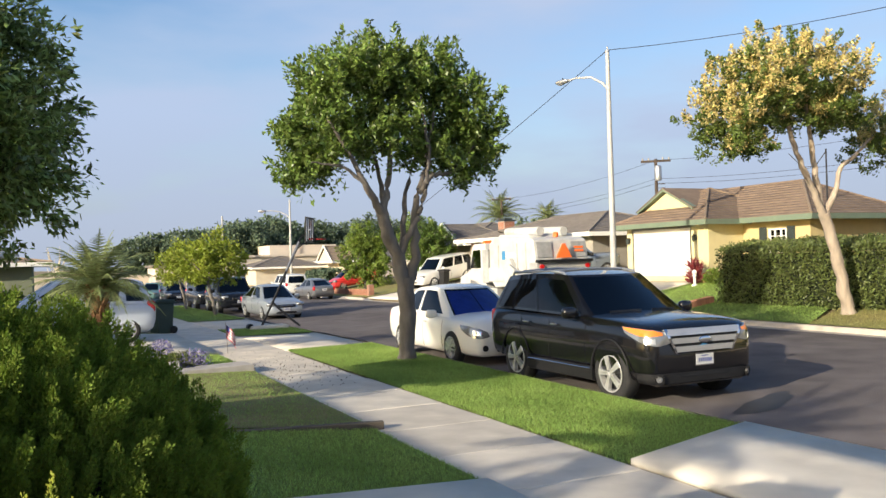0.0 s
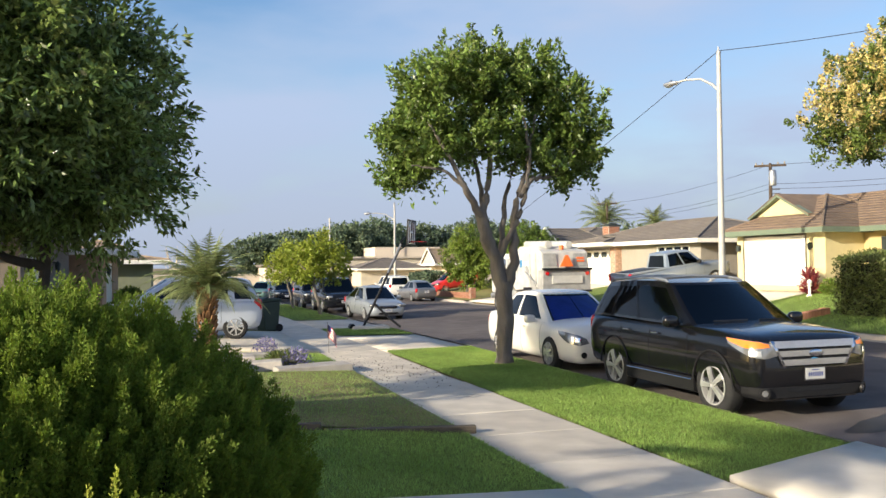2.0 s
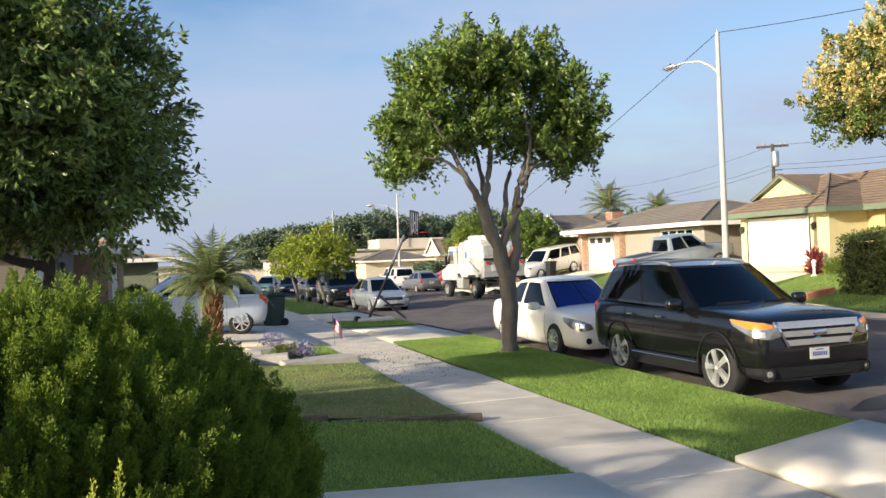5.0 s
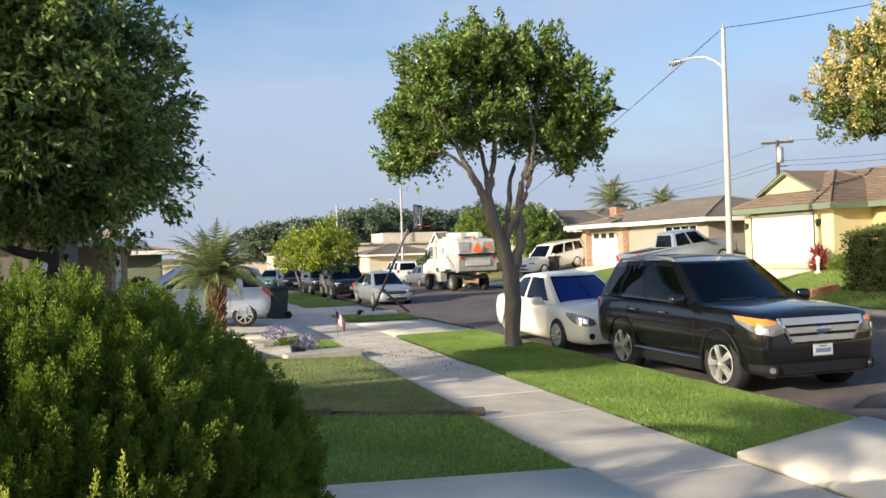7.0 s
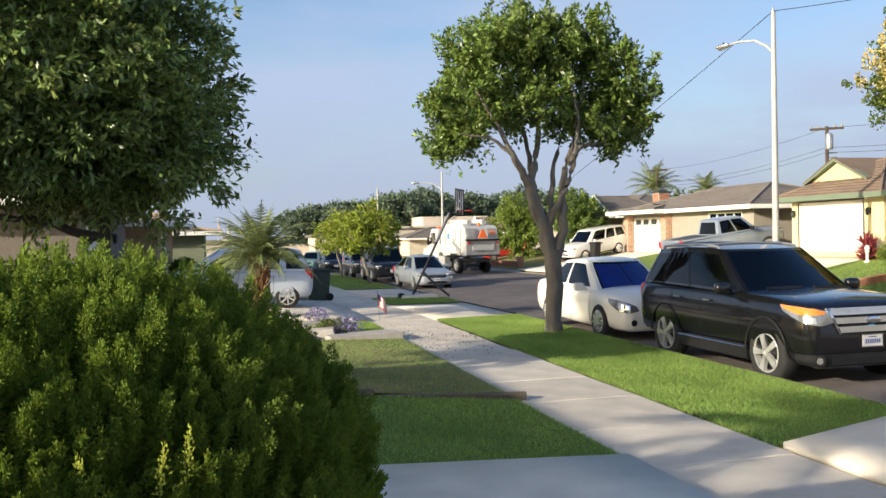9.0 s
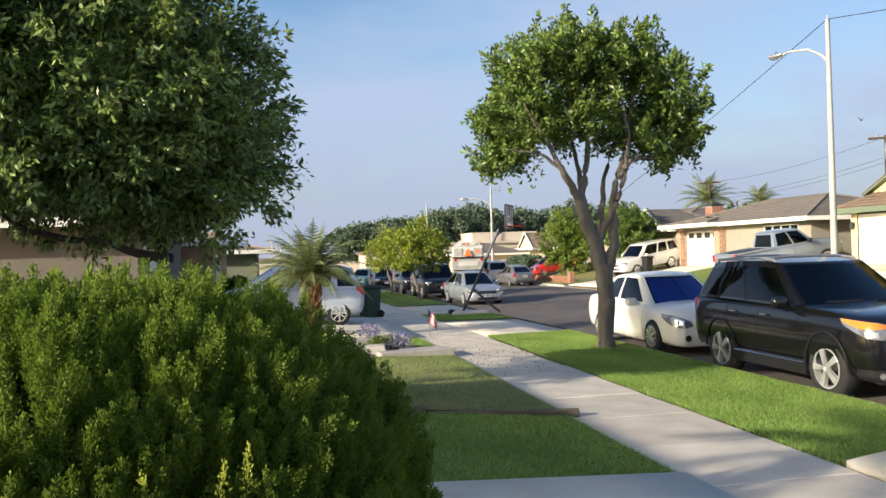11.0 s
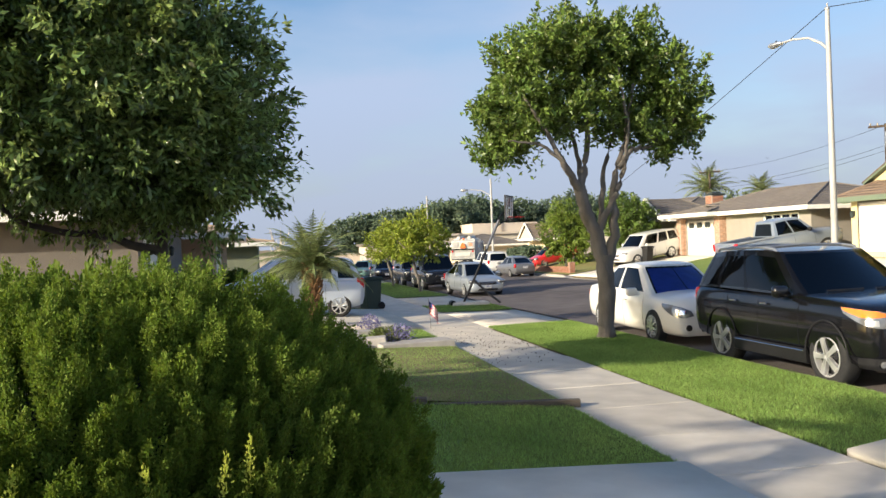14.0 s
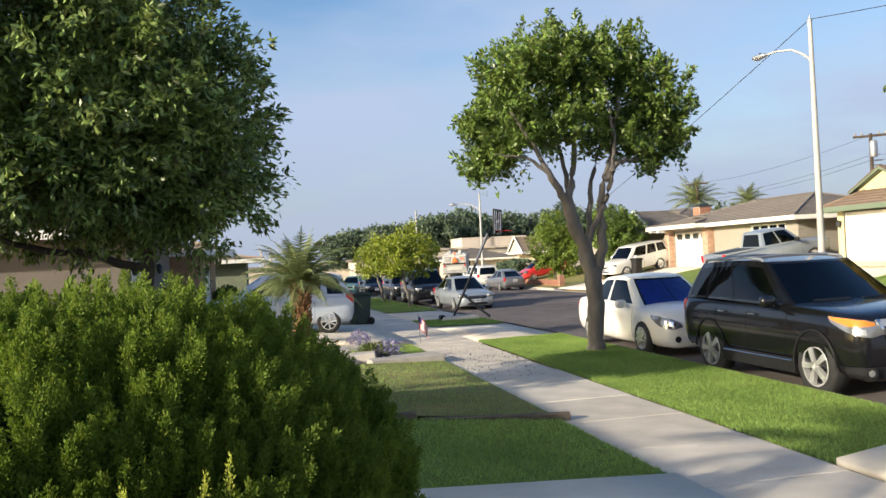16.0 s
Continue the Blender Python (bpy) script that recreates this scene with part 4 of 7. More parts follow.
def build_shrubs():
    # clipped thuja beside the camera
    rng = np.random.default_rng(5)
    root = thing("thuja_bush", "large rounded golden-green thuja bush with feathery sprays", "bush", pose(-8.43, -7.75, 0.15))
    def dome(a, b, grow=1.0):
        # a: round, b: from the ground up
        cb, sb = math.cos(b), math.sin(b)
        r = 1.1 * abs(cb) ** 0.92 * grow * (1 + 0.05 * math.sin(3 * a + 1) + 0.03 * math.sin(7 * a))
        return Vector((r * 1.05 * math.cos(a), r * math.sin(a), 1.02 + (0.97 if sb > 0 else 0.95) * math.copysign(abs(sb) ** 0.93, sb) * grow))
    # dark shell behind the sprays stands in for the shade between them
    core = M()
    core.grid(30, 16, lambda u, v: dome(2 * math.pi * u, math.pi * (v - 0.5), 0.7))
    part("inside", core, SHRUB_SHADE, root, smooth=True)
    # one feathery plume: scale-leaf twiglets on side twigs set round a stem; columns are along it and in two ways across it
    def plume(twigs, per):
        at, way, face = [], [], []
        for i in range(twigs):
            turn = 2.4 * i
            at.append((0.06 + 0.94 * i / twigs, 0.0, 0.0))
            way.append((1.0, 0.3 * math.cos(turn), 0.3 * math.sin(turn)))
            face.append((0.0, -math.sin(turn), math.cos(turn)))
            t = 0.02 + 0.9 * i / twigs
            ln = 0.46 * (1 - t) ** 0.7 * min(1, 0.45 + 2.5 * t) + 0.05
            lean = 0.9 - 0.35 * t
            for q in range(per):
                f = (q + 0.7) / per
                bend = lean * (1 - 0.45 * f)
                off = 0.07 * (-1) ** q * (1 - 0.6 * f)
                twist = 0.7 * (-1) ** q if q < per - 1 else 0.0
                c, r = t + math.cos(bend) * ln * f - off * math.sin(bend) * 0.6, math.sin(bend) * ln * f + off * math.cos(bend) * 0.6
                at.append((c, r * math.cos(turn), r * math.sin(turn)))
                way.append((math.cos(bend + twist), math.sin(bend + twist) * math.cos(turn), math.sin(bend + twist) * math.sin(turn)))
                face.append((0.0, -math.sin(turn), math.cos(turn)))
        return np.array(at), np.array(way), np.array(face)
    # places of the few sprays whose bright colour stands in for direct sun
    young = [(0.46, -0.83, 1.43), (0.53, -0.8, 1.45), (0.58, -0.77, 1.46), (0.3, -0.9, 1.45), (0.0, -1.0, 1.5), (0.02, -1.06, 1.44)]
    seen = [(rng.uniform(-2.75, 0.75), rng.uniform(0.08, 1.0)) for _ in range(2700)]
    rest = [(rng.uniform(0.75, 3.53), rng.uniform(-0.75, 1.0)) for _ in range(1500)] + [(rng.uniform(-2.75, 0.75), rng.uniform(-0.8, 0.08)) for _ in range(1400)]
    for nm, mm, spots, tip, shape in (("sprays", SHRUB, seen, False, plume(24, 11)), ("back_sprays", SHRUB, rest, False, plume(10, 5)), ("young_sprays", SHRUB_SUNLIT, young, True, plume(16, 6))):
        at, way, face = shape
        count = len(spots)
        org, ax = [], []
        for k in range(count):
            a, b = (-1.0, 0.5) if tip else (spots[k][0], math.asin(spots[k][1]))
            # clefts and billows of the clipped surface
            cleft = max(0.0, math.sin(9 * a + 5 * b) * math.sin(13 * b - 4 * a + 1)) * 0.1 + max(0.0, math.sin(19 * a + 7 * b) * math.sin(17 * b - 11 * a)) * 0.07
            p0 = Vector(young[k]) if tip else dome(a, b, 0.94 - 0.7 * cleft - 0.1 * rng.random() ** 2)
            out = (dome(a, b, 1.05) - dome(a, b, 0.8)).normalized()
            stem = (out * (0.45 if not tip else 0.1) + Vector((0, 0, 0.9)) + Vector(rng.normal(0, 0.13, 3))).normalized()
            side = stem.cross((out + Vector(rng.normal(0, 0.7, 3))).normalized()).normalized()
            tall = (0.18 if not tip else 0.15) * (0.7 + 0.6 * rng.random())
            wide = tall * (0.75 if not tip else 0.45)
            org.append(p0)
            ax.append((stem * tall, side * wide, side.cross(stem) * wide))
        org, ax = np.array(org, float), np.array([[list(v) for v in r] for r in ax])
        c = org[:, None] + np.einsum("jk,nkd->njd", at, ax) + rng.normal(0, 0.003, (count, len(at), 3))
        d = np.einsum("jk,nkd->njd", way, ax) + rng.normal(0, 0.02, (count, len(at), 3))
        d /= np.linalg.norm(d, axis=2)[:, :, None]
        sd = np.cross(d, np.einsum("jk,nkd->njd", face, ax) + rng.normal(0, 0.03, c.shape))
        sd /= np.linalg.norm(sd, axis=2)[:, :, None]
        ln = ((0.0125 if nm != "back_sprays" else 0.032) * (0.7 + 0.6 * rng.random(c.shape[:2])))[:, :, None]
        quad = np.stack([c - d * ln * 0.5, c + sd * ln * 0.22 + d * ln * 0.1, c + d * ln * 0.5, c - sd * ln * 0.22 + d * ln * 0.1], 2)
        me = quads(nm, quad)
        me.materials.append(mm)
        ob = new(nm, me)
        ob.parent = root
    # hedge before the yellow house
    def hedge(label, x0, x1, y0, y1, h, n, seed, leaf=LEAF_HEDGE, size=0.12):
        r = np.random.default_rng(seed)
        rt = thing("hedge", label, "hedge")
        # dark body under the leaves stands in for the hedge's inner shade
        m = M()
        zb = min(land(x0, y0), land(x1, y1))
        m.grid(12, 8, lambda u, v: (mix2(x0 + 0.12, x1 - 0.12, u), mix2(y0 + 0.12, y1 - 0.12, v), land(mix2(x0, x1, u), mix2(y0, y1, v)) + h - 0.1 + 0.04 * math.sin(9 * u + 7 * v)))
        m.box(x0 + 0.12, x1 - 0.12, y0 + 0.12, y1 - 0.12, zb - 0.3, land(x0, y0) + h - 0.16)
        part("inside", m, SHRUB_SHADE, rt)
        f = r.random(n)
        ax = np.array([(y1 - y0) * h, (x1 - x0) * h, (x1 - x0) * (y1 - y0)])
        pick = r.choice(3, n, p=ax / ax.sum())
        u = r.random((n, 3))
        end = r.random(n) < 0.6
        u[pick == 0, 0] = np.where(end[pick == 0], 0, 1)
        u[pick == 1, 1] = np.where(end[pick == 1], 0, 1)
        u[pick == 2, 2] = 1
        nrm = np.zeros((n, 3))
        nrm[pick == 0, 0] = np.where(end[pick == 0], -1, 1)
        nrm[pick == 1, 1] = np.where(end[pick == 1], -1, 1)
        nrm[pick == 2, 2] = 1
        c = np.stack([x0 + u[:, 0] * (x1 - x0), y0 + u[:, 1] * (y1 - y0), u[:, 2] * h], 1)
        c[:, 2] += np.array([land(a, b) for a, b in c[:, :2]])
        c += r.normal(0, 0.06, c.shape) + nrm * 0.05 * np.sin(c[:, [1]] * 5 + c[:, [2]] * 4)
        me = leaf_mesh("leaves", c, nrm, size, 0.5, leaf, r, droop=0.1)
        ob = new("leaves", me)
        ob.parent = rt
    hedge("clipped dark green hedge on the slope before the yellow house", 13.7, 15.4, -6.0, 12.2, 1.88, 80000, 41, size=0.1)
    hedge("low clipped green hedge before the far white house", 14.5, 16.0, 61.0, 67.0, 1.3, 2500, 42, LEAF_HAZED, 0.3)
    # ferns and flowers
    def clump(name, label, cat, x, y, r, h, leaf, n, size, aspect, seed):
        rg = np.random.default_rng(seed)
        way = rg.normal(0, 1, (n, 3))
        way[:, 2] = abs(way[:, 2]) + 0.3
        way /= np.linalg.norm(way, axis=1)[:, None]
        c = way * rg.random((n, 1)) ** 0.4 * np.array([r, r, h])
        ob = new(name, leaf_mesh(name, c, way * 2, size, aspect, leaf, rg, 0.0))
        ob.matrix_basis = pose(x, y, land(x, y))
        tagged(ob, label, cat, "", "stuff" if name == "lavender" else "")
    clump("red_cordyline", "dark red spiky shrub beside the garage", "shrub", 17.2, 17.3, 0.42, 1.15, LEAF_RED, 420, 0.4, 0.12, 51)
    clump("lavender", "clump of pale purple flowers at the lawn's edge", "flowers", -5.5, 9.4, 0.35, 0.42, LAVENDER, 500, 0.05, 0.6, 52)
    clump("lavender", "clump of pale purple flowers beside the driveway", "flowers", -5.2, 6.6, 0.4, 0.45, LAVENDER, 500, 0.05, 0.6, 53)
    clump("low_shrub", "low green plants beneath the flowers", "shrub", -5.4, 6.9, 0.5, 0.35, LEAF_HEDGE, 900, 0.09, 0.4, 54)
    clump("low_shrub", "small round green shrub before the green house", "shrub", -9.3, 33.0, 1.0, 1.2, LEAF_BUSHY, 1500, 0.2, 0.5, 55)
    clump("low_shrub", "green plants before the garage wall", "shrub", 17.3, 16.2, 0.6, 0.7, LEAF_BUSHY, 500, 0.14, 0.5, 56)
    palm("small feathery palm with a shaggy brown trunk in the front yard", (-6.76, 10.4, land(-6.76, 10.4)), 1.45, 50, 1.7, 0.165, 6, mat("palm_boot", (0.2, 0.11, 0.055), 0.95, vary=0.45, scale=14, bump=0.8))
    palm("tall feathery palm behind the far roofs", (45, 84, 0), 7.4, 34, 4.3, 0.2, 7, BARK)
    palm("tall feathery palm behind the grey roof", (50, 80.5, 0), 7.0, 28, 3.2, 0.2, 9, BARK)
    # out of view; added so that its fronds cast finger shadows on the verge
    palm("unseen feathery palm added to throw frond shadows on the verge", (-13.6, -7.6, land(-13.6, -7.6)), 3.3, 34, 2.0, 0.2, 14, BARK)


# ---- houses ----
def hip_roof(root, x0, x1, y0, y1, z, rise, material, ridge="y", gable0=False, gable1=False, courses=12, fascia=WHITE_TRIM, name="roof"):
    """A pitched roof over a rectangle, its ridge along one axis, hipped or gabled at either end, laid in stepped courses."""
    if ridge == "y":
        half, a0, a1 = (x1 - x0) / 2, y0, y1
    else:
        half, a0, a1 = (y1 - y0) / 2, x0, x1
    mid = (x0 + x1) / 2 if ridge == "y" else (y0 + y1) / 2
    def put(across, along, h):
        return (mid + across, along, z + h) if ridge == "y" else (along, mid + across, z + h)
    so = M()
    so.box(x0 + 0.04, x1 - 0.04, y0 + 0.04, y1 - 0.04, z - 0.12, z - 0.08)
    ob = part(name, so, WHITE_TRIM, root)
    t = 0.05
    for i in range(courses):
        f0, f1 = i / courses, (i + 1) / courses + 0.02
        w0, w1 = half * (1 - f0), half * (1 - f1)
        ends = [(a0 if gable0 else a0 + half * f, a1 if gable1 else a1 - half * f) for f in (f0, f1)]
        strips = []
        for side in (-1, 1):
            strips.append([put(side * w0, ends[0][0], rise * f0 + t), put(side * w0, ends[0][1], rise * f0 + t), put(side * w1, ends[1][1], rise * f1), put(side * w1, ends[1][0], rise * f1),
                           put(side * w0, ends[0][0], rise * f0 - 0.01), put(side * w0, ends[0][1], rise * f0 - 0.01)])
        for e, gab in ((0, gable0), (1, gable1)):
            if not gab:
                strips.append([put(-w0, ends[0][e], rise * f0 + t), put(w0, ends[0][e], rise * f0 + t), put(w1, ends[1][e], rise * f1), put(-w1, ends[1][e], rise * f1),
                               put(-w0, ends[0][e], rise * f0 - 0.01), put(w0, ends[0][e], rise * f0 - 0.01)])
        for st in strips:
            m = M()
            m.add(st, [(0, 1, 2, 3), (4, 5, 1, 0)])
            part("shingle_course", m, material, ob)
    tr = M()
    b0 = a0 if gable0 else a0 + half
    b1 = a1 if gable1 else a1 - half
    tr.tube([put(0, b0 - 0.05, rise + 0.02), put(0, b1 + 0.05, rise + 0.02)], 0.07, 8)
    for end, gab in ((0, gable0), (1, gable1)):
        if not gab:
            base, sg = (a0, 1) if end == 0 else (a1, -1)
            for s in (-1, 1):
                tr.tube([put(s * half, base, 0.04), put(0, base + sg * half, rise + 0.03)], 0.06, 6)
    part("ridge_cap", tr, material, ob)
    fa = M()
    fa.box(x0 - 0.02, x0 + 0.03, y0 - 0.02, y1 + 0.02, z - 0.2, z + 0.02)
    fa.box(x1 - 0.03, x1 + 0.02, y0 - 0.02, y1 + 0.02, z - 0.2, z + 0.02)
    if not (ridge == "y" and gable0):
        fa.box(x0 + 0.03, x1 - 0.03, y0 - 0.02, y0 + 0.03, z - 0.2, z + 0.02)
    if not (ridge == "y" and gable1):
        fa.box(x0 + 0.03, x1 - 0.03, y1 - 0.03, y1 + 0.02, z - 0.2, z + 0.02)
    part("fascia", fa, fascia, ob)
    return ob


def walls(root, x0, x1, y0, y1, z0, z1, material, openings=(), name="wall"):
    """Four walls 0.2 thick; openings in the west (x0) or east (x1) wall: (side, a, b, zlo, zhi)."""
    t = 0.2
    def piece(*box):
        m = M()
        m.box(*box)
        part(name, m, material, root)
    for ya, yb in ((y0, y0 + t), (y1 - t, y1)):
        piece(x0 + t, x1 - t, ya, yb, z0, z1)
    for side, xa, xb in (("w", x0, x0 + t), ("e", x1 - t, x1)):
        y = y0
        for a, b, lo, hi in sorted(o[1:] for o in openings if o[0] == side):
            piece(xa, xb, y, a, z0, z1)
            if lo > z0:
                piece(xa, xb, a, b, z0, lo)
            piece(xa, xb, a, b, hi, z1)
            y = b
        piece(xa, xb, y, y1, z0, z1)


def garage_door(root, x, y0, y1, z0, z1, out=-1, rows=4, cols=5, decor=False):
    """A sectional garage door in the plane x; out: the way it faces."""
    m = M()
    h, w = (z1 - z0) / rows, (y1 - y0) / cols
    m.box(x, x + 0.04, y0, y1, z0, z1)
    for r in range(rows):
        m.box(x + out * 0.012, x, y0 + 0.01, y1 - 0.01, z0 + r * h + 0.008, z0 + (r + 1) * h - 0.008)
    door = part("garage_door", m, DOOR_WHITE, root)
    fr = M()
    fr.box(x + out * 0.06, x + 0.04, y0 - 0.1, y0 - 0.004, z0, z1 + 0.1)
    fr.box(x + out * 0.06, x + 0.04, y1 + 0.004, y1 + 0.1, z0, z1 + 0.1)
    fr.box(x + out * 0.06, x + 0.04, y0, y1, z1 + 0.004, z1 + 0.1)
    part("door_frame", fr, WHITE_TRIM, door)
    if decor:
        for i in range(4):
            yc = mix2(y0, y1, (i + 0.5) / 4)
            d = M()
            for sy in (-1, 1):
                d.lathe([(0.16, 0.0), (0.19, 0.0), (0.19, 0.012), (0.16, 0.012)], 12, "x", Matrix.Translation((x + out * 0.03, yc + sy * 0.17, z1 - 0.27)))
            d.box(x + out * 0.03, x + out * 0.015, yc - 0.03, yc + 0.03, z1 - 0.42, z1 - 0.12)
            part("door_ornament", d, SHUTTER, door, "dark scrolled ornament on the door")
    return door


def window(root, x, y0, y1, z0, z1, out=-1, bars=(2, 2), frame_mat=WHITE_TRIM):
    m = M()
    a = x + out * 0.05
    m.box(a, x + 0.06, y0, y0 + 0.06, z0, z1)
    m.box(a, x + 0.06, y1 - 0.06, y1, z0, z1)
    m.box(a, x + 0.06, y0 + 0.06, y1 - 0.06, z0, z0 + 0.06)
    m.box(a, x + 0.06, y0 + 0.06, y1 - 0.06, z1 - 0.06, z1)
    for i in range(1, bars[0]):
        yc = mix2(y0, y1, i / bars[0])
        m.box(a + 0.02, x + 0.05, yc - 0.02, yc + 0.02, z0 + 0.06, z1 - 0.06)
    for i in range(1, bars[1]):
        zc = mix2(z0, z1, i / bars[1])
        m.box(a + 0.025, x + 0.05, y0 + 0.06, y1 - 0.06, zc - 0.015, zc + 0.015)
    w = part("window", m, frame_mat, root)
    p = M()
    p.box(x + 0.01, x + 0.022, y0 + 0.05, y1 - 0.05, z0 + 0.05, z1 - 0.05)
    part("pane", p, GLASS_CLEAR, w)
    c = M()
    for i in range(14):
        ya, yb = mix2(y0 + 0.05, y1 - 0.05, i / 14), mix2(y0 + 0.05, y1 - 0.05, (i + 0.8) / 14)
        c.box(x - out * 0.12, x - out * 0.15, ya, yb, z0, z1)
    part("blind", c, INTERIOR, w)
    s = M()
    s.box(x + out * 0.12, x + 0.04, y0 - 0.05, y1 + 0.05, z0 - 0.06, z0 - 0.003)
    part("sill", s, frame_mat, w)


def lantern(root, x, y, z, out=-1):
    m = M()
    m.lathe([(0.03, -0.12), (0.07, -0.08), (0.09, 0.1), (0.11, 0.11), (0.03, 0.2), (0.0, 0.22)], 8, "z", Matrix.Translation((x + out * 0.14, y, z)))
    m.box(x + out * 0.14, x, y - 0.015, y + 0.015, z + 0.16, z + 0.19)
    m.box(x + out * 0.02, x, y - 0.05, y + 0.05, z - 0.05, z + 0.2)
    part("wall_lantern", m, SHUTTER, root, "black wall lantern")


def brick_pier(root, x, y, w, z0, z1, material, name="brick_pier"):
    """A pier of single bricks round a mortar core."""
    core = M()
    core.box(x - w / 2 + 0.012, x + w / 2 - 0.012, y - w / 2 + 0.012, y + w / 2 - 0.012, z0, z1)
    pier = part(name, core, MORTAR, root)
    b = M()
    b.box(-0.095, 0.095, -0.05, 0.05, -0.03, 0.03)
    me = b.mesh("brick", material)
    n = max(1, round(w / 0.21))
    k = 0
    z = z0 + 0.04
    while z < z1 - 0.02:
        for i in range(n):
            o = (i + 0.5) / n - 0.5
            for dx, dy, rz in ((o * (w - 0.1), -w / 2 + 0.045, 0), (-w / 2 + 0.045, o * (w - 0.1), 90)):
                ob = new("brick", me)
                ob.parent = pier
                ob.matrix_basis = pose(x + dx, y + dy, z, 0, 0, rz + (k % 3 - 1) * 0.6)
                k += 1
        z += 0.072
    return pier


def build_houses():
    # the yellow house with a white garage door
    h = thing("house", "yellow stucco bungalow with a brown shingle roof and white garage", "house")
    walls(h, 18.0, 19.995, 17.3, 22.9, 0.9, 3.6, STUCCO_PALE, [("w", 18.45, 22.4, 1.22, 3.38)], "garage_wall")
    walls(h, 20.0, 25.0, 13.7, 24.6, 0.9, 3.6, STUCCO_YELLOW, [("w", 14.9, 15.9, 2.2, 3.2)])
    garage_door(h, 18.06, 18.47, 22.38, 1.2, 3.36)
    window(h, 20.05, 14.92, 15.88, 2.22, 3.18, bars=(3, 3))
    for y0, y1 in ((14.45, 14.85), (15.95, 16.35)):
        s = M()
        s.box(19.95, 19.995, y0, y1, 2.15, 3.25)
        for k in range(12):
            s.box(19.935, 19.95, y0 + 0.05, y1 - 0.05, 2.22 + k * 0.085, 2.28 + k * 0.085)
        part("shutter", s, SHUTTER, h, "dark louvred shutter")
    hip_roof(h, 19.3, 25.7, 13.0, 25.2, 3.66, 1.62, SHINGLE_BROWN, "y", gable1=True, courses=13, fascia=GREEN_TRIM)
    g = M()
    g.prism([(19.9, 3.5), (25.1, 3.5), (22.5, 5.15)], 24.7, 24.85, "y")
    part("end_gable", g, STUCCO_YELLOW, h)
    rf = hip_roof(h, 17.4, 24.0, 16.8, 23.3, 3.64, 1.58, SHINGLE_BROWN, "x", courses=12, fascia=GREEN_TRIM, name="garage_roof")
    g = M()
    g.prism([(19.0, 4.34), (22.4, 4.34), (20.7, 5.12)], 18.72, 18.85, "x")
    part("gable", g, STUCCO_PALE, rf)
    g2 = M()
    for a, b in (((18.75, 4.2), (20.7, 5.16)), ((20.7, 5.16), (22.65, 4.2))):
        g2.prism([(a[0], a[1]), (b[0], b[1]), (b[0], b[1] + 0.14), (a[0], a[1] + 0.14)], 18.45, 18.7, "x")
    part("barge_board", g2, GREEN_TRIM, rf)
    g3 = M()
    for s in (-1, 1):
        g3.add([(18.42, 20.7, 5.32), (22.5, 20.7, 5.32), (22.5, 20.7 + s * 2.0, 4.3), (18.42, 20.7 + s * 2.0, 4.3),
                (18.42, 20.7, 5.28), (22.5, 20.7, 5.28), (22.5, 20.7 + s * 2.0, 4.26), (18.42, 20.7 + s * 2.0, 4.26)],
               [(0, 1, 2, 3), (4, 5, 6, 7), (0, 3, 7, 4), (2, 3, 7, 6)])
    part("gable_roof", g3, SHINGLE_BROWN, rf)
    for y in (18.05, 22.68):
        lantern(h, 18.0, y, 2.85)
    # the next house towards the camera
    h = thing("house", "cream bungalow with a wide tan shingle roof", "house")
    walls(h, 19.5, 28.0, -12, 7.6, 0.9, 3.8, STUCCO_PALE, [("w", 5.2, 6.1, 1.15, 3.2), ("w", 2.2, 4.2, 2.0, 3.2)])
    hip_roof(h, 18.4, 29, -13, 8.3, 3.9, 2.2, SHINGLE_TAN, "y", courses=14)
    window(h, 19.55, 2.22, 4.18, 2.02, 3.18, bars=(3, 1))
    d = M()
    d.box(19.56, 19.61, 5.22, 6.08, 1.17, 3.18)
    part("front_door", d, STUCCO_BROWN, h, "brown front door")
    # the grey-roofed house with brick piers
    h = thing("house", "grey-beige bungalow with a grey shingle hip roof and brick piers", "house")
    walls(h, 19.0, 27.0, 27.2, 41.0, 0.7, 3.45, STUCCO_GREY, [("w", 36.0, 40.1, 0.9, 3.1), ("w", 28.2, 31.4, 2.0, 3.2)])
    garage_door(h, 19.06, 36.02, 40.08, 0.88, 3.08, decor=True)
    window(h, 19.05, 28.22, 31.38, 2.02, 3.18, bars=(4, 1))
    hip_roof(h, 18.3, 27.7, 26.5, 41.6, 3.5, 1.35, SHINGLE_GREY, "y", courses=12)
    hip_roof(h, 17.6, 22.5, 35.0, 41.4, 3.52, 0.5, SHINGLE_GREY, "x", courses=5, name="porch_roof")
    brick_pier(h, 18.85, 35.6, 0.62, 0.9, 3.3, BRICK_PALE)
    brick_pier(h, 18.85, 40.55, 0.5, 0.9, 3.3, BRICK_PALE)
    ch = brick_pier(h, 20.9, 39.9, 0.85, 3.4, 4.75, BRICK, "chimney")
    cp = M()
    cp.box(20.4, 21.4, 39.4, 40.4, 4.75, 4.84)
    cp.box(20.6, 21.2, 39.6, 40.2, 4.84, 4.95)
    part("chimney_cap", cp, SHUTTER, ch)
    # the gabled house beyond
    h = thing("house", "grey bungalow with a white-trimmed front gable", "house")
    walls(h, 20.0, 28.0, 43.4, 57, 0.5, 3.3, STUCCO_GREY, [("w", 49.5, 52, 1.4, 2.9)])
    window(h, 20.05, 49.52, 51.98, 1.42, 2.88, bars=(3, 1))
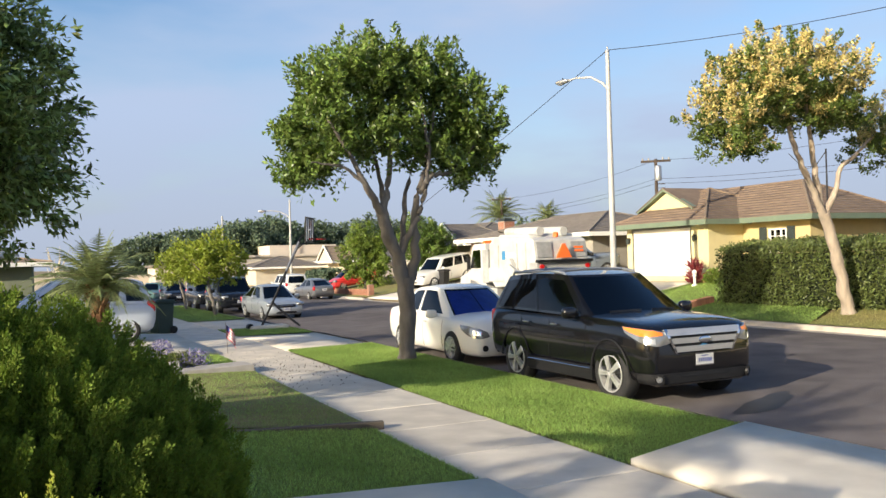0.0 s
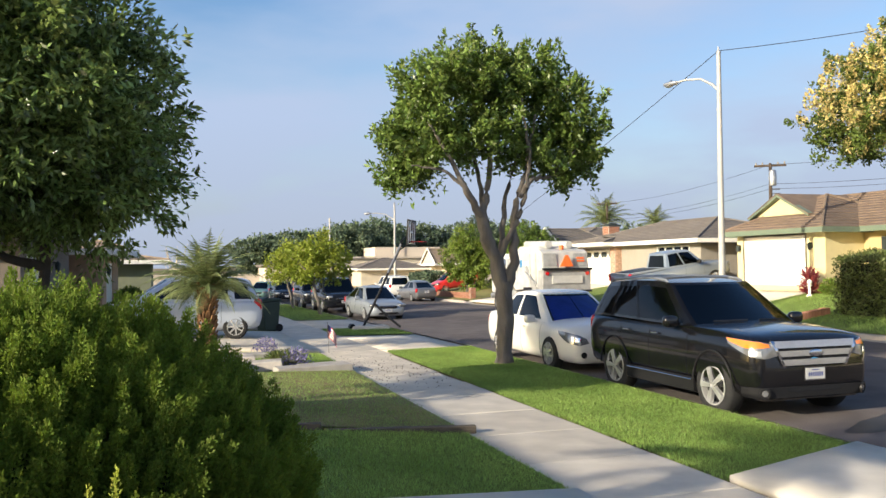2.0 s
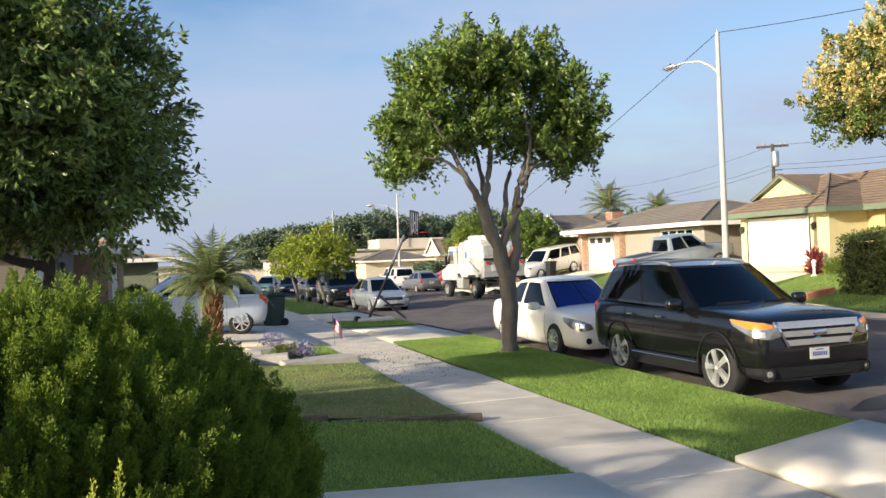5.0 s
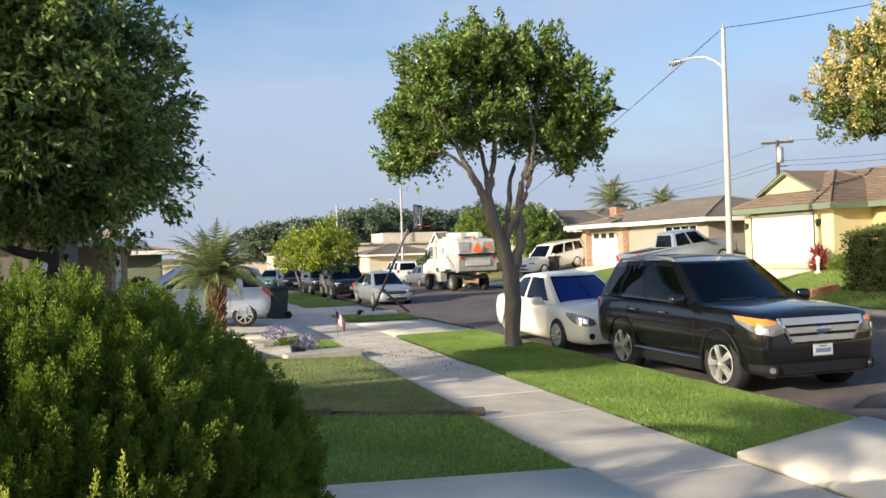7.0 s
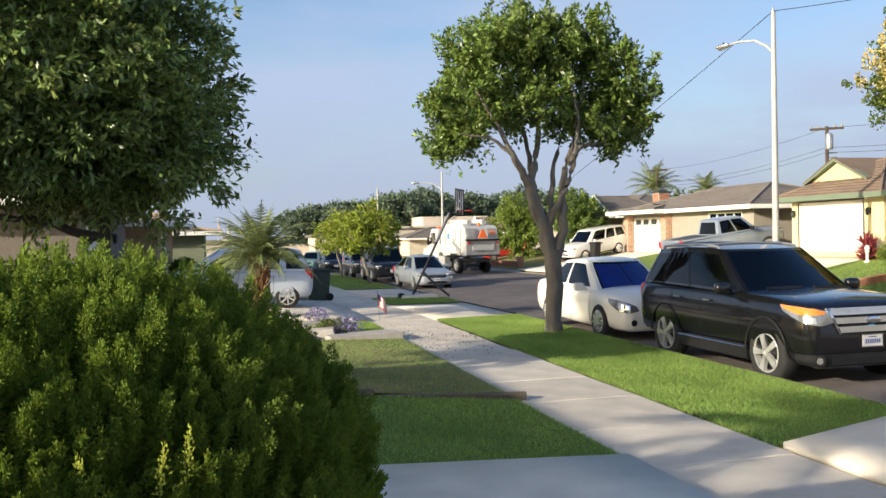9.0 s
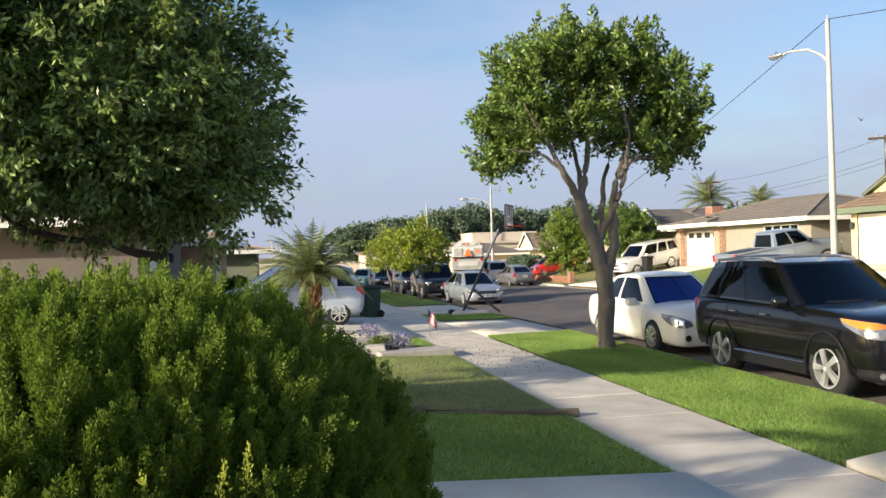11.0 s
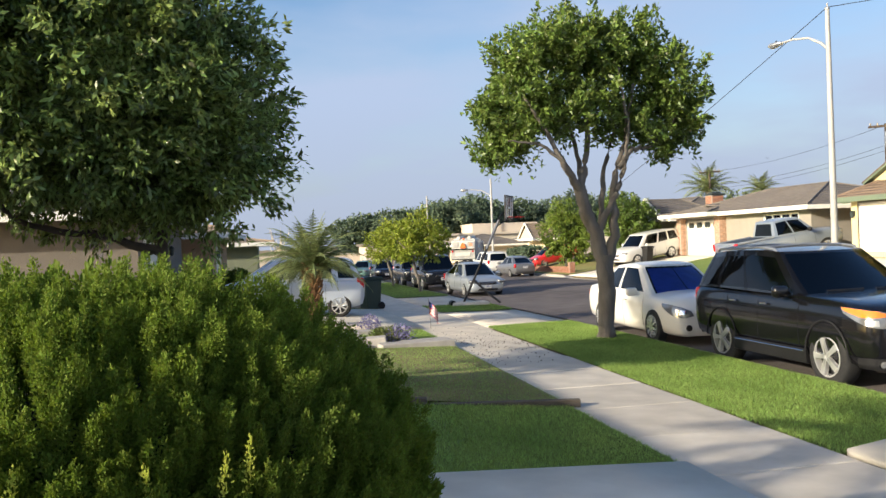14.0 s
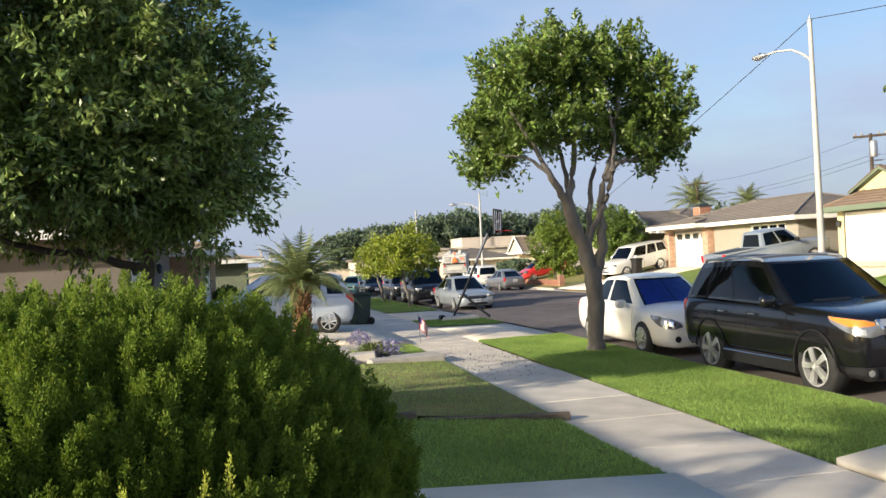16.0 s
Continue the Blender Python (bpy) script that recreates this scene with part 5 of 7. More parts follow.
    hip_roof(h, 19.2, 28.8, 42.8, 57.6, 3.4, 1.6, SHINGLE_GREY, "y", courses=10)
    gr = hip_roof(h, 18.8, 24.0, 43.2, 48.2, 3.42, 1.35, SHINGLE_GREY, "x", gable0=True, courses=7, name="gable_roof")
    g = M()
    g.prism([(43.6, 3.4), (47.8, 3.4), (45.7, 4.62)], 19.05, 19.2, "x")
    part("gable", g, STUCCO_GREY, gr)
    g = M()
    for a, b in (((43.0, 3.28), (45.7, 4.78)), ((45.7, 4.78), (48.4, 3.28))):
        g.prism([(a[0], a[1]), (b[0], b[1]), (b[0], b[1] + 0.17), (a[0], a[1] + 0.17)], 18.72, 18.8, "x")
    part("barge_board", g, WHITE_TRIM, gr)
    # houses at the street's end
    h = thing("house", "low cream house with a small white-edged gable beyond the bend", "house")
    walls(h, 23.0, 36, 80, 92, -1.0, 2.4, STUCCO_CREAM, [])
    hip_roof(h, 22.4, 36.6, 79.4, 92.6, 2.4, 1.3, SHINGLE_GREY, "y", courses=6)
    gr = hip_roof(h, 21.4, 28, 80.5, 86, 2.4, 1.7, SHINGLE_TAN, "x", gable0=True, courses=6, name="gable_roof")
    g = M()
    g.prism([(80.8, 2.4), (85.7, 2.4), (83.25, 3.9)], 21.5, 21.65, "x")
    part("gable", g, STUCCO_CREAM, gr)
    g = M()
    for a, b in (((80.3, 2.25), (83.25, 4.1)), ((83.25, 4.1), (86.2, 2.25))):
        g.prism([(a[0], a[1]), (b[0], b[1]), (b[0], b[1] + 0.2), (a[0], a[1] + 0.2)], 21.3, 21.4, "x")
    part("barge_board", g, WHITE_TRIM, gr)
    h = thing("house", "long low house with a grey shingle roof beyond the bend", "house")
    walls(h, 14.6, 22.4, 88, 95, -1.0, 1.9, STUCCO_CREAM)
    hip_roof(h, 14.0, 23.0, 87.3, 95.7, 1.9, 1.25, SHINGLE_GREY, "x", courses=6)
    h = thing("flat_building", "long flat-roofed cream building in the distance", "building")
    m = M()
    m.box(12, 34, 97, 108, -1.2, 3.2)
    part("wall", m, STUCCO_CREAM, h)
    m = M()
    m.box(11.7, 34.3, 96.7, 108.3, 3.2, 3.45)
    m.box(19, 28, 99, 106, 3.45, 4.7)
    part("roof", m, FARWALL, h)
    h = thing("flat_building", "low tan building behind the parked cars", "building")
    m = M()
    m.box(4, 13.5, 93, 101, -1.2, 2.2)
    part("wall", m, FARWALL, h)
    m = M()
    m.box(3.7, 13.8, 92.7, 101.3, 2.2, 2.5)
    part("roof", m, SHINGLE_GREY, h)
    for k in range(6):
        m = M()
        m.box(5 + k * 1.3, 5.9 + k * 1.3, 92.93, 93.0, -0.6, 1.4)
        part("gate_panel", m, TIMBER, h)
    h = thing("boundary_wall", "long pale boundary wall at the end of the street", "wall")
    m = M()
    m.box(-60, 3.6, 96, 96.3, -1.2, 1.3)
    part("wall", m, FARWALL, h)
    m = M()
    m.box(-60, 3.6, 95.94, 96.36, 1.3, 1.42)
    part("coping", m, CONCRETE, h)
    # near side of the street
    h = thing("house", "grey stucco house with a white garage behind the dark tree", "house")
    walls(h, -22, -11.0, 11.6, 22.6, 0.2, 3.3, STUCCO_SHADED, [("e", 12.6, 17.4, 0.5, 2.7)])
    garage_door(h, -11.1, 12.62, 17.38, 0.48, 2.68, out=1)
    hip_roof(h, -22.8, -10.2, 10.8, 23.4, 3.35, 1.9, SHINGLE_GREY, "y", courses=10)
    for y in (12.2, 17.9):
        lantern(h, -11.0, y, 2.3, 1)
    h = thing("house", "brown stucco house with a white garage door and white fascia", "house")
    walls(h, -20, -10.0, 24.6, 37, 0.0, 3.0, STUCCO_BROWN, [("e", 27.2, 32.0, 0.3, 2.5)])
    garage_door(h, -10.1, 27.22, 31.98, 0.28, 2.48, out=1)
    hip_roof(h, -20.8, -9.0, 23.8, 37.8, 3.0, 1.6, SHINGLE_TAN, "y", courses=9)
    lantern(h, -10.0, 26.3, 2.1, 1)
    h = thing("house", "low olive green house farther down the street", "house")
    walls(h, -20, -8.4, 40.5, 52, -0.2, 2.65, STUCCO_GREEN, [("e", 43, 44.2, 0.2, 2.2)])
    d = M()
    d.box(-8.52, -8.47, 43.02, 44.18, 0.2, 2.18)
    part("front_door", d, WHITE_TRIM, h)
    hip_roof(h, -20.8, -7.4, 39.7, 52.8, 2.7, 1.0, SHINGLE_TAN, "y", courses=8)
    # unseen house beside the camera, added to shade the pavement and front lawn
    h = thing("house", "plain unseen house added to shade the front lawn and pavement", "house")
    walls(h, -26, -15.4, -17, -2.6, 0.4, 3.65, STUCCO_SHADED)
    hip_roof(h, -26.6, -14.8, -17.6, -2.0, 3.65, 0.5, SHINGLE_GREY, "y", courses=6)


# ---- wheels and cars ----
def wheel_parts(root, r, w, spokes, x, y, side, name="wheel", rim_r=0.66, rim_mat=RIM):
    """A wheel at (x, y, r); side is +1 where its face points to +x."""
    wh = thing(name, "", "", pose(x, y, r))
    wh.parent = root
    t = M()
    prof = [(rim_r * r, -w / 2 * 0.9), (r * 0.86, -w / 2), (r * 0.96, -w / 2 * 0.86), (r, -w / 2 * 0.6), (r, w / 2 * 0.6), (r * 0.96, w / 2 * 0.86), (r * 0.86, w / 2), (rim_r * r, w / 2 * 0.9)]
    t.lathe(prof, 36, "x", cap=False)
    part("tyre", t, RUBBER, wh, smooth=50)
    m = M()
    rr = rim_r * r
    f = side * w * 0.5
    m.lathe([(rr * 0.98, f * 0.95), (rr * 1.02, f * 1.0), (rr * 0.93, f * 1.02), (rr * 0.9, f * 0.35)], 36, "x", cap=False)
    for k in range(spokes):
        for dz in ((-0.09, 0.09) if spokes <= 6 else (0,)):
            a = 2 * math.pi * k / spokes + 0.3
            q = Matrix.Translation((f * 0.86, 0, 0)) @ Matrix.Rotation(a + dz, 4, "X")
            wd = 0.055 * rr / 0.25 * (0.75 if spokes <= 6 else 0.8)
            m.box(-0.02, 0.025 * side + 0.012, -wd * 0.5, wd * 0.5, rr * 0.12, rr * 0.95, q, inset=0.0)
    m.lathe([(rr * 0.22, f * 0.7), (rr * 0.22, f * 0.95), (rr * 0.14, f * 1.0), (0.001, f * 1.0)], 16, "x")
    part("rim", m, rim_mat, wh, smooth=40)
    b = M()
    b.lathe([(rr * 0.94, f * 0.2), (rr * 0.94, f * 0.3), (0.001, f * 0.32)], 24, "x")
    part("brake", b, BLACK, wh)
    return wh


class Car:
    """A car whose nose points to +y. keys: rows of y, half width, sill height, shoulder height, crown."""

    def __init__(self, name, label, category, m, L, keys, green, paint_mat, wheels, trim=None, sections=44):
        self.root = thing(name, label, category, m)
        self.keys, self.green, self.paint = keys, green, paint_mat
        ring = 13
        def sec(y):
            w, lo, hi, cr = curve_at(keys, y)
            h = hi - lo
            half = [(0.0, lo), (0.8 * w, lo), (0.95 * w, lo + 0.1 * h), (0.99 * w, lo + 0.3 * h), (1.0 * w, lo + 0.52 * h), (0.992 * w, lo + 0.72 * h), (0.965 * w, lo + 0.88 * h),
                    (0.92 * w, hi - 0.03 * h), (0.86 * w, hi), (0.7 * w, hi + 0.45 * cr), (0.45 * w, hi + 0.8 * cr), (0.0, hi + cr)]
            return [(x, y, z) for x, z in half] + [(-x, y, z) for x, z in half[-2:0:-1]]
        y0, y1 = keys[0][0], keys[-1][0]
        b = M()
        ys = [y0 + (y1 - y0) * (0.5 - 0.5 * math.cos(math.pi * i / sections)) * 0.6 + (y1 - y0) * i / sections * 0.4 for i in range(sections + 1)]
        rows = [sec(y) for y in ys]
        n = len(rows[0])
        b.v = [v for r in rows for v in r]
        b.f = [(i * n + k, i * n + (k + 1) % n, (i + 1) * n + (k + 1) % n, (i + 1) * n + k) for i in range(sections) for k in range(n)]
        b.f += [tuple(range(n - 1, -1, -1)), tuple(range(sections * n, sections * n + n))]
        b.mi = [0] * len(b.f)
        body = part("body", b, [paint_mat, BLACK], self.root, smooth=50)
        bm = bmesh.new()
        bm.from_mesh(body.data)
        bmesh.ops.recalc_face_normals(bm, faces=bm.faces)
        bm.to_mesh(body.data)
        bm.free()
        # wheel wells cut out of the body
        cut = M()
        for (wx, wy, r, ww, sp) in wheels:
            for s in (-1, 1):
                cut.lathe([(r * 1.15, s * (wx - ww * 1.15)), (r * 1.15, s * (wx + 0.4))], 40, "x", Matrix.Translation((0, wy, r * 1.02)))
        co = part("cutter", cut, BLACK)
        bm = bmesh.new()
        bm.from_mesh(co.data)
        bmesh.ops.recalc_face_normals(bm, faces=bm.faces)
        bm.to_mesh(co.data)
        bm.free()
        mod = body.modifiers.new("wells", "BOOLEAN")
        mod.operation, mod.object, mod.solver = "DIFFERENCE", co, "EXACT"
        mod.material_mode = "TRANSFER"
        bpy.context.view_layer.update()
        dg = bpy.context.evaluated_depsgraph_get()
        me = bpy.data.meshes.new_from_object(body.evaluated_get(dg))
        body.modifiers.clear()
        body.data = me
        bpy.data.objects.remove(co)
        me.polygons.foreach_set("use_smooth", [True] * len(me.polygons))
        me.set_sharp_from_angle(angle=radians(50))
        self.body, self.sec = body, sec
        bpy.context.view_layer.update()
        self.wheels = []
        for (wx, wy, r, ww, sp) in wheels:
            for s in (-1, 1):
                self.wheels.append(wheel_parts(self.root, r, ww, sp, s * (wx - ww / 2), wy, s))
                if trim:
                    a = M()
                    pts = [(s * (wx + 0.012), wy + r * 1.17 * math.cos(t), r * 1.02 + r * 1.17 * math.sin(t)) for t in [math.pi * k / 20 for k in range(21)]]
                    a.tube(pts, 0.014, 6)
                    part("arch_trim", a, trim, self.root, smooth=True)
        if green:
            self.greenhouse()

    def ring(self, tau, s, off=0.0):
        """A point of the greenhouse: tau goes round it (0-1 left flank from the rear, 1-2 front, 2-3 right flank, 3-4 rear), s from belt to roof."""
        g = self.green
        tau %= 4
        yr, yf = mix2(g["yr"][0], g["yr"][1], s), mix2(g["yf"][0], g["yf"][1], s)
        w = mix2(g["w"][0], g["w"][1], s ** 1.15)
        def zat(y):
            top = curve_at(g["roof"], y)[0]
            bot = curve_at(self.keys, min(max(y, self.keys[0][0]), self.keys[-1][0]))[2] - 0.02
            return mix2(bot, top, s)
        if tau < 1 or 2 <= tau < 3:
            sg, u = (-1, tau) if tau < 1 else (1, 3 - tau)
            y = mix2(yr, yf, u)
            narrow = 1 - 0.07 * (max(0, 2 * u - 1) ** 2) - 0.06 * (max(0, 1 - 2 * u) ** 2)
            p = Vector((sg * w * narrow, y, zat(y)))
            nrm = Vector((sg, 0, (g["w"][0] - g["w"][1]) * 1.6))
        elif tau < 2:
            v = 2 * (tau - 1) - 1
            y = yf + g.get("bf", 0.12) * (1 - v * v)
            p = Vector((v * w * 0.93, y, zat(yf)))
            nrm = Vector((0.3 * v, 1, 0.9))
        else:
            v = 1 - 2 * (tau - 3)
            y = yr - g.get("br", 0.06) * (1 - v * v)
            p = Vector((v * w * 0.94, y, zat(yr)))
            nrm = Vector((0.3 * v, -1, 0.5))
        return p + nrm.normalized() * off

    def skin(self, name, t0, t1, s0, s1, material, off, label="", nu=8, nv=4):
        """A patch of the greenhouse with a turned-in rim."""
        m = M()
        def fn(u, v):
            i, j = u * (nu + 2) - 1, v * (nv + 2) - 1
            rim = i < 0 or i > nu or j < 0 or j > nv
            uu, vv = min(1, max(0, i / nu)), min(1, max(0, j / nv))
            return self.ring(mix2(t0, t1, uu), mix2(s0, s1, vv), -0.01 if rim else off)
        m.grid(nu + 2, nv + 2, fn)
        w = nu + 3
        k = (nv // 2 + 1) * w + nu // 2 + 1
        n = (Vector(m.v[k + 1]) - Vector(m.v[k])).cross(Vector(m.v[k + w]) - Vector(m.v[k]))
        tm, sm = (t0 + t1) / 2, (s0 + s1) / 2
        if n.dot(self.ring(tm, sm, 0.1) - self.ring(tm, sm, 0.0)) < 0:
            m.f = [f[::-1] for f in m.f]
        return part(name, m, material, self.root, label, smooth=40)

    def greenhouse(self):
        g = self.green
        m = M()
        m.grid(64, 6, lambda u, v: self.ring(4 * u, v, -0.012))
        part("cabin", m, INTERIOR, self.root, smooth=True)
        # roof panel
        r = M()
        def roof(u, v):
            a, b = self.ring(v * 0.999, 1, 0.008), self.ring(3 - v * 0.999, 1, 0.008)
            p = a.lerp(b, u)
            edge = math.sin(math.pi * u) ** 0.6
            yb = math.sin(math.pi * (0.5 + (v - 0.5) * 0.96))
            p.z += 0.045 * edge
            if v > 0.999:
                p = self.ring(1 + u * 0.999, 1, 0.01)
            if v < 0.001:
                p = self.ring(3.999 - u * 0.998, 1, 0.01)
            return p
        r.grid(10, 14, roof)
        part("roof", r, self.paint, self.root, smooth=True)
        lo, hi = g.get("s", (0.1, 0.9))
        spans = sorted([(a, b, "glass") for a, b in g["glass"]])
        for a, b, _ in spans:
            front = 1 <= a < 2
            mm = g.get("front_glass", GLASS) if front else GLASS
            self.skin("windscreen" if front else ("rear_window" if a >= 3 else "side_window"), a, b, lo if not front else 0.05, hi if not front else 0.95, mm, 0.006, nu=10, nv=5)
        # painted pillars and frames between the panes
        edges = [0.0] + [e for a, b, _ in spans for e in (a, b)] + [4.0]
        for k in range(0, len(edges), 2):
            if edges[k + 1] - edges[k] > 0.004:
                self.skin("pillar", edges[k], edges[k + 1] - 1e-4, 0.0, 1.0, g.get("pillar", self.paint), 0.009, nu=8)
        for a, b, _ in spans:
            self.skin("window_frame", a, b, 0.0, 0.05 if 1 <= a < 2 else lo, self.paint if not g.get("dark_frame") else BLACK, 0.008, nu=8, nv=1)
            self.skin("window_frame", a, b, 0.95 if 1 <= a < 2 else hi, 1.0, self.paint, 0.008, nu=8, nv=1)

    def bit(self, name, c, r, material, label="", e=0.5, rot=(0, 0, 0), n=8, both=False):
        for s in ((1, -1) if both else (1,)):
            m = M()
            q = Euler([radians(a) * (1 if i == 0 else s) for i, a in enumerate(rot)]).to_matrix().to_4x4()
            m.blob((c[0] * s, c[1], c[2]), r, e, n, q)
            part(name, m, material, self.root, label, smooth=60)

    def on(self, p, yc):
        """The body's surface point and way out, met from outside towards the upright line at (0, yc)."""
        p, c = Vector(p), Vector((0, yc, p[2]))
        d = (p - c).normalized()
        hit, at, nrm, _ = self.body.ray_cast(c + d * 4, -d)
        if not hit:
            hit, at, nrm, _ = self.body.closest_point_on_mesh(c + d * 1.25)
        return at, (nrm if nrm.dot(d) > 0 else -nrm)

    def panel(self, name, low, high, material, yc, lift, label="", parent=None, nu=12, nv=4):
        """A thin shell laid on the body between a lower and an upper edge, its rim turned in."""
        def along(line, u):
            t = u * (len(line) - 1)
            i = min(int(t), len(line) - 2)
            return Vector(line[i]).lerp(Vector(line[i + 1]), t - i)
        m = M()
        def fn(u, v):
            i, j = u * (nu + 2) - 1, v * (nv + 2) - 1
            rim = i < -0.5 or i > nu + 0.5 or j < -0.5 or j > nv + 0.5
            uu, vv = min(1, max(0, i / nu)), min(1, max(0, j / nv))
            at, nrm = self.on(along(low, uu).lerp(along(high, uu), vv), yc)
            return at + nrm * (-0.012 if rim else lift)
        m.grid(nu + 2, nv + 2, fn)
        return part(name, m, material, parent or self.root, label, smooth=50)

    def arc(self, half, z, yc, n=9, rise=0.0):
        """A line round the nose: half its angle in degrees, its height, and how much its ends rise."""
        out = []
        for k in range(n):
            a = radians(half) * (2 * k / (n - 1) - 1)
            out.append((3 * math.sin(a), yc + 3 * math.cos(a), z + rise * abs(2 * k / (n - 1) - 1) ** 2))
        return out

    def grow(self, sx, sy, sz):
        """Sizes body and fittings; the wheels stay round."""
        s = Matrix.Diagonal((sx, sy, sz, 1))
        for o in list(self.root.children):
            if o.name.startswith("wheel"):
                o.matrix_basis.translation = Vector((o.location.x * sx, o.location.y * sy, o.location.z * sz))
                for q in o.children:
                    q.data.transform(Matrix.Diagonal((sz, sz, sz, 1)))
                continue
            for q in [o] + list(o.children):
                q.data.transform(s)

    def mirrors(self, y, z, w, material):
        for s in (-1, 1):
            m = M()
            m.blob((s * (w + 0.12), y, z), (0.12, 0.075, 0.085), 0.6, 8)
            m.box(s * w - 0.04, s * w + 0.06, y - 0.03, y + 0.03, z - 0.07, z - 0.02)
            part("mirror", m, material, self.root, smooth=50)

    def seams(self, ys, z0, z1):
        """Door gaps: thin dark strips that follow the flank."""
        for y in ys:
            for s in (-1, 1):
                m = M()
                pts = []
                for k in range(9):
                    z = mix2(z0, z1, k / 8)
                    w, lo, hi, cr = curve_at(self.keys, y)
                    t = (z - lo) / (hi - lo)
                    prof = [(0.1, 0.95), (0.3, 0.99), (0.52, 1.0), (0.72, 0.992), (0.88, 0.965), (0.97, 0.92)]
                    x = curve_at(prof, min(0.97, max(0.1, t)))[0] * w
                    pts.append((s * (x + 0.0005), y, z))
                m.tube(pts, 0.0035, 4)
                part("door_gap", m, INTERIOR, self.root)

    def handles(self, ys, z, material):
        for y in ys:
            for s in (-1, 1):
                w = curve_at(self.keys, y)[0]
                m = M()
                m.blob((s * (w + 0.012), y, z), (0.02, 0.1, 0.016), 0.5, 6)
                part("door_handle", m, material, self.root, smooth=True)

    def plate(self, y, z, sign=1):
        m = M()
        m.box(-0.165, 0.165, y, y + 0.012 * sign, z - 0.085, z + 0.085)
        pl = part("number_plate", m, CHROME, self.root)
        m = M()
        m.box(-0.15, 0.15, y + 0.012 * sign, y + 0.016 * sign, z - 0.07, z + 0.07)
        part("plate_face", m, PLATE, pl)
        m = M()
        for k in range(7):
            m.box(-0.115 + k * 0.034, -0.115 + k * 0.034 + 0.02, y + 0.016 * sign, y + 0.019 * sign, z - 0.035, z + 0.02)
        m.box(-0.06, 0.06, y + 0.016 * sign, y + 0.019 * sign, z + 0.042, z + 0.056)
        part("plate_bar", m, PLATEBAR, pl)


def build_explorer():
    keys = [(-2.36, 0.84, 0.55, 1.02, 0.02), (-2.32, 0.93, 0.45, 1.12, 0.02), (-2.16, 0.98, 0.36, 1.2, 0.03), (-1.4, 0.995, 0.3, 1.21, 0.03), (0, 0.995, 0.29, 1.185, 0.03), (0.6, 0.995, 0.29, 1.175, 0.04),
            (1.1, 0.995, 0.3, 1.165, 0.055), (1.8, 0.985, 0.29, 1.13, 0.055), (2.12, 0.96, 0.28, 1.1, 0.045), (2.26, 0.91, 0.27, 1.06, 0.035), (2.33, 0.85, 0.28, 1.01, 0.02), (2.36, 0.79, 0.3, 0.95, 0.01)]
    green = dict(yr=(-2.28, -1.98), yf=(0.92, -0.02), w=(0.945, 0.74), roof=[(-2.36, 1.7), (-1.5, 1.765), (-0.6, 1.785), (0.1, 1.745), (0.9, 1.66)],
                 glass=[(0.05, 0.235), (0.275, 0.52), (0.545, 0.92), (1.025, 1.975), (2.08, 2.455), (2.48, 2.725), (2.765, 2.95), (3.12, 3.88)], s=(0.06, 0.86), bf=0.2, br=0.08, pillar=GLOSS_BLACK)
    c = Car("suv", "black sport utility car with chrome grille and amber lamps", "car", pose(1.08, 1.52, 0.0, 0, 0, 180), 5.0, keys, green, PAINT_BLACK,
            [(0.985, 1.5, 0.4, 0.25, 5), (0.985, -1.32, 0.4, 0.25, 5)], trim=DARK_PLASTIC)
    R = c.root
    c.mirrors(0.62, 1.22, 0.98, PAINT_BLACK)
    c.seams([0.86, -0.2, -1.12], 0.42, 1.12)
    c.handles([0.0, -0.9], 1.02, CHROME)
    # cladding and bumper
    for s in (-1, 1):
        m = M()
        m.prism([(s * 0.93, 0.24), (s * 1.0, 0.27), (s * 1.01, 0.44), (s * 0.985, 0.46)], -0.9, 1.06, "y")
        part("sill_cladding", m, BLACK, R)
        m = M()
        m.tube([(s * 1.014, -0.85, 0.43), (s * 1.014, 1.02, 0.43)], 0.008, 6)
        part("sill_trim", m, CHROME, R)
    YC = 1.05
    c.panel("bumper", c.arc(42, 0.32, YC), c.arc(42, 0.455, YC), DARK_PLASTIC, YC, 0.018, "dark grey lower bumper", nu=40, nv=6)
    c.panel("lower_intake", c.arc(17, 0.385, YC), c.arc(20, 0.44, YC), INTERIOR, YC, 0.024, nu=20)
    # grille of three broad bars
    gr = c.panel("grille", c.arc(20, 0.71, YC), c.arc(27, 1.03, YC), INTERIOR, YC, 0.008, nu=24, nv=8)
    for z, h0, h1 in ((0.99, 25.4, 27.2), (0.88, 23, 24.8), (0.765, 20.6, 22.4)):
        c.panel("grille_bar", c.arc(h0, z - 0.037, YC), c.arc(h1, z + 0.037, YC), GRILLE_SILVER, YC, 0.03, "broad chrome grille bar", gr, nu=24, nv=4)
    for s in (-1, 1):
        lo = [(s * math.sin(radians(q)), YC + math.cos(radians(q)), 0.71) for q in (19.5, 21)]
        hi = [(s * math.sin(radians(q)), YC + math.cos(radians(q)), 1.03) for q in (26, 27.8)]
        c.panel("grille_edge", lo, hi, CHROME, YC, 0.03, "", gr, nu=2, nv=8)
    m = M()
    m.blob((0, 2.4, 0.88), (0.115, 0.012, 0.046), 1.0, 10)
    bd = part("badge", m, CHROME, gr, "oval blue badge with a chrome rim", smooth=True)
    m = M()
    m.blob((0, 2.408, 0.88), (0.098, 0.01, 0.036), 1.0, 10)
    part("badge_face", m, LOGO_BLUE, bd, smooth=True)
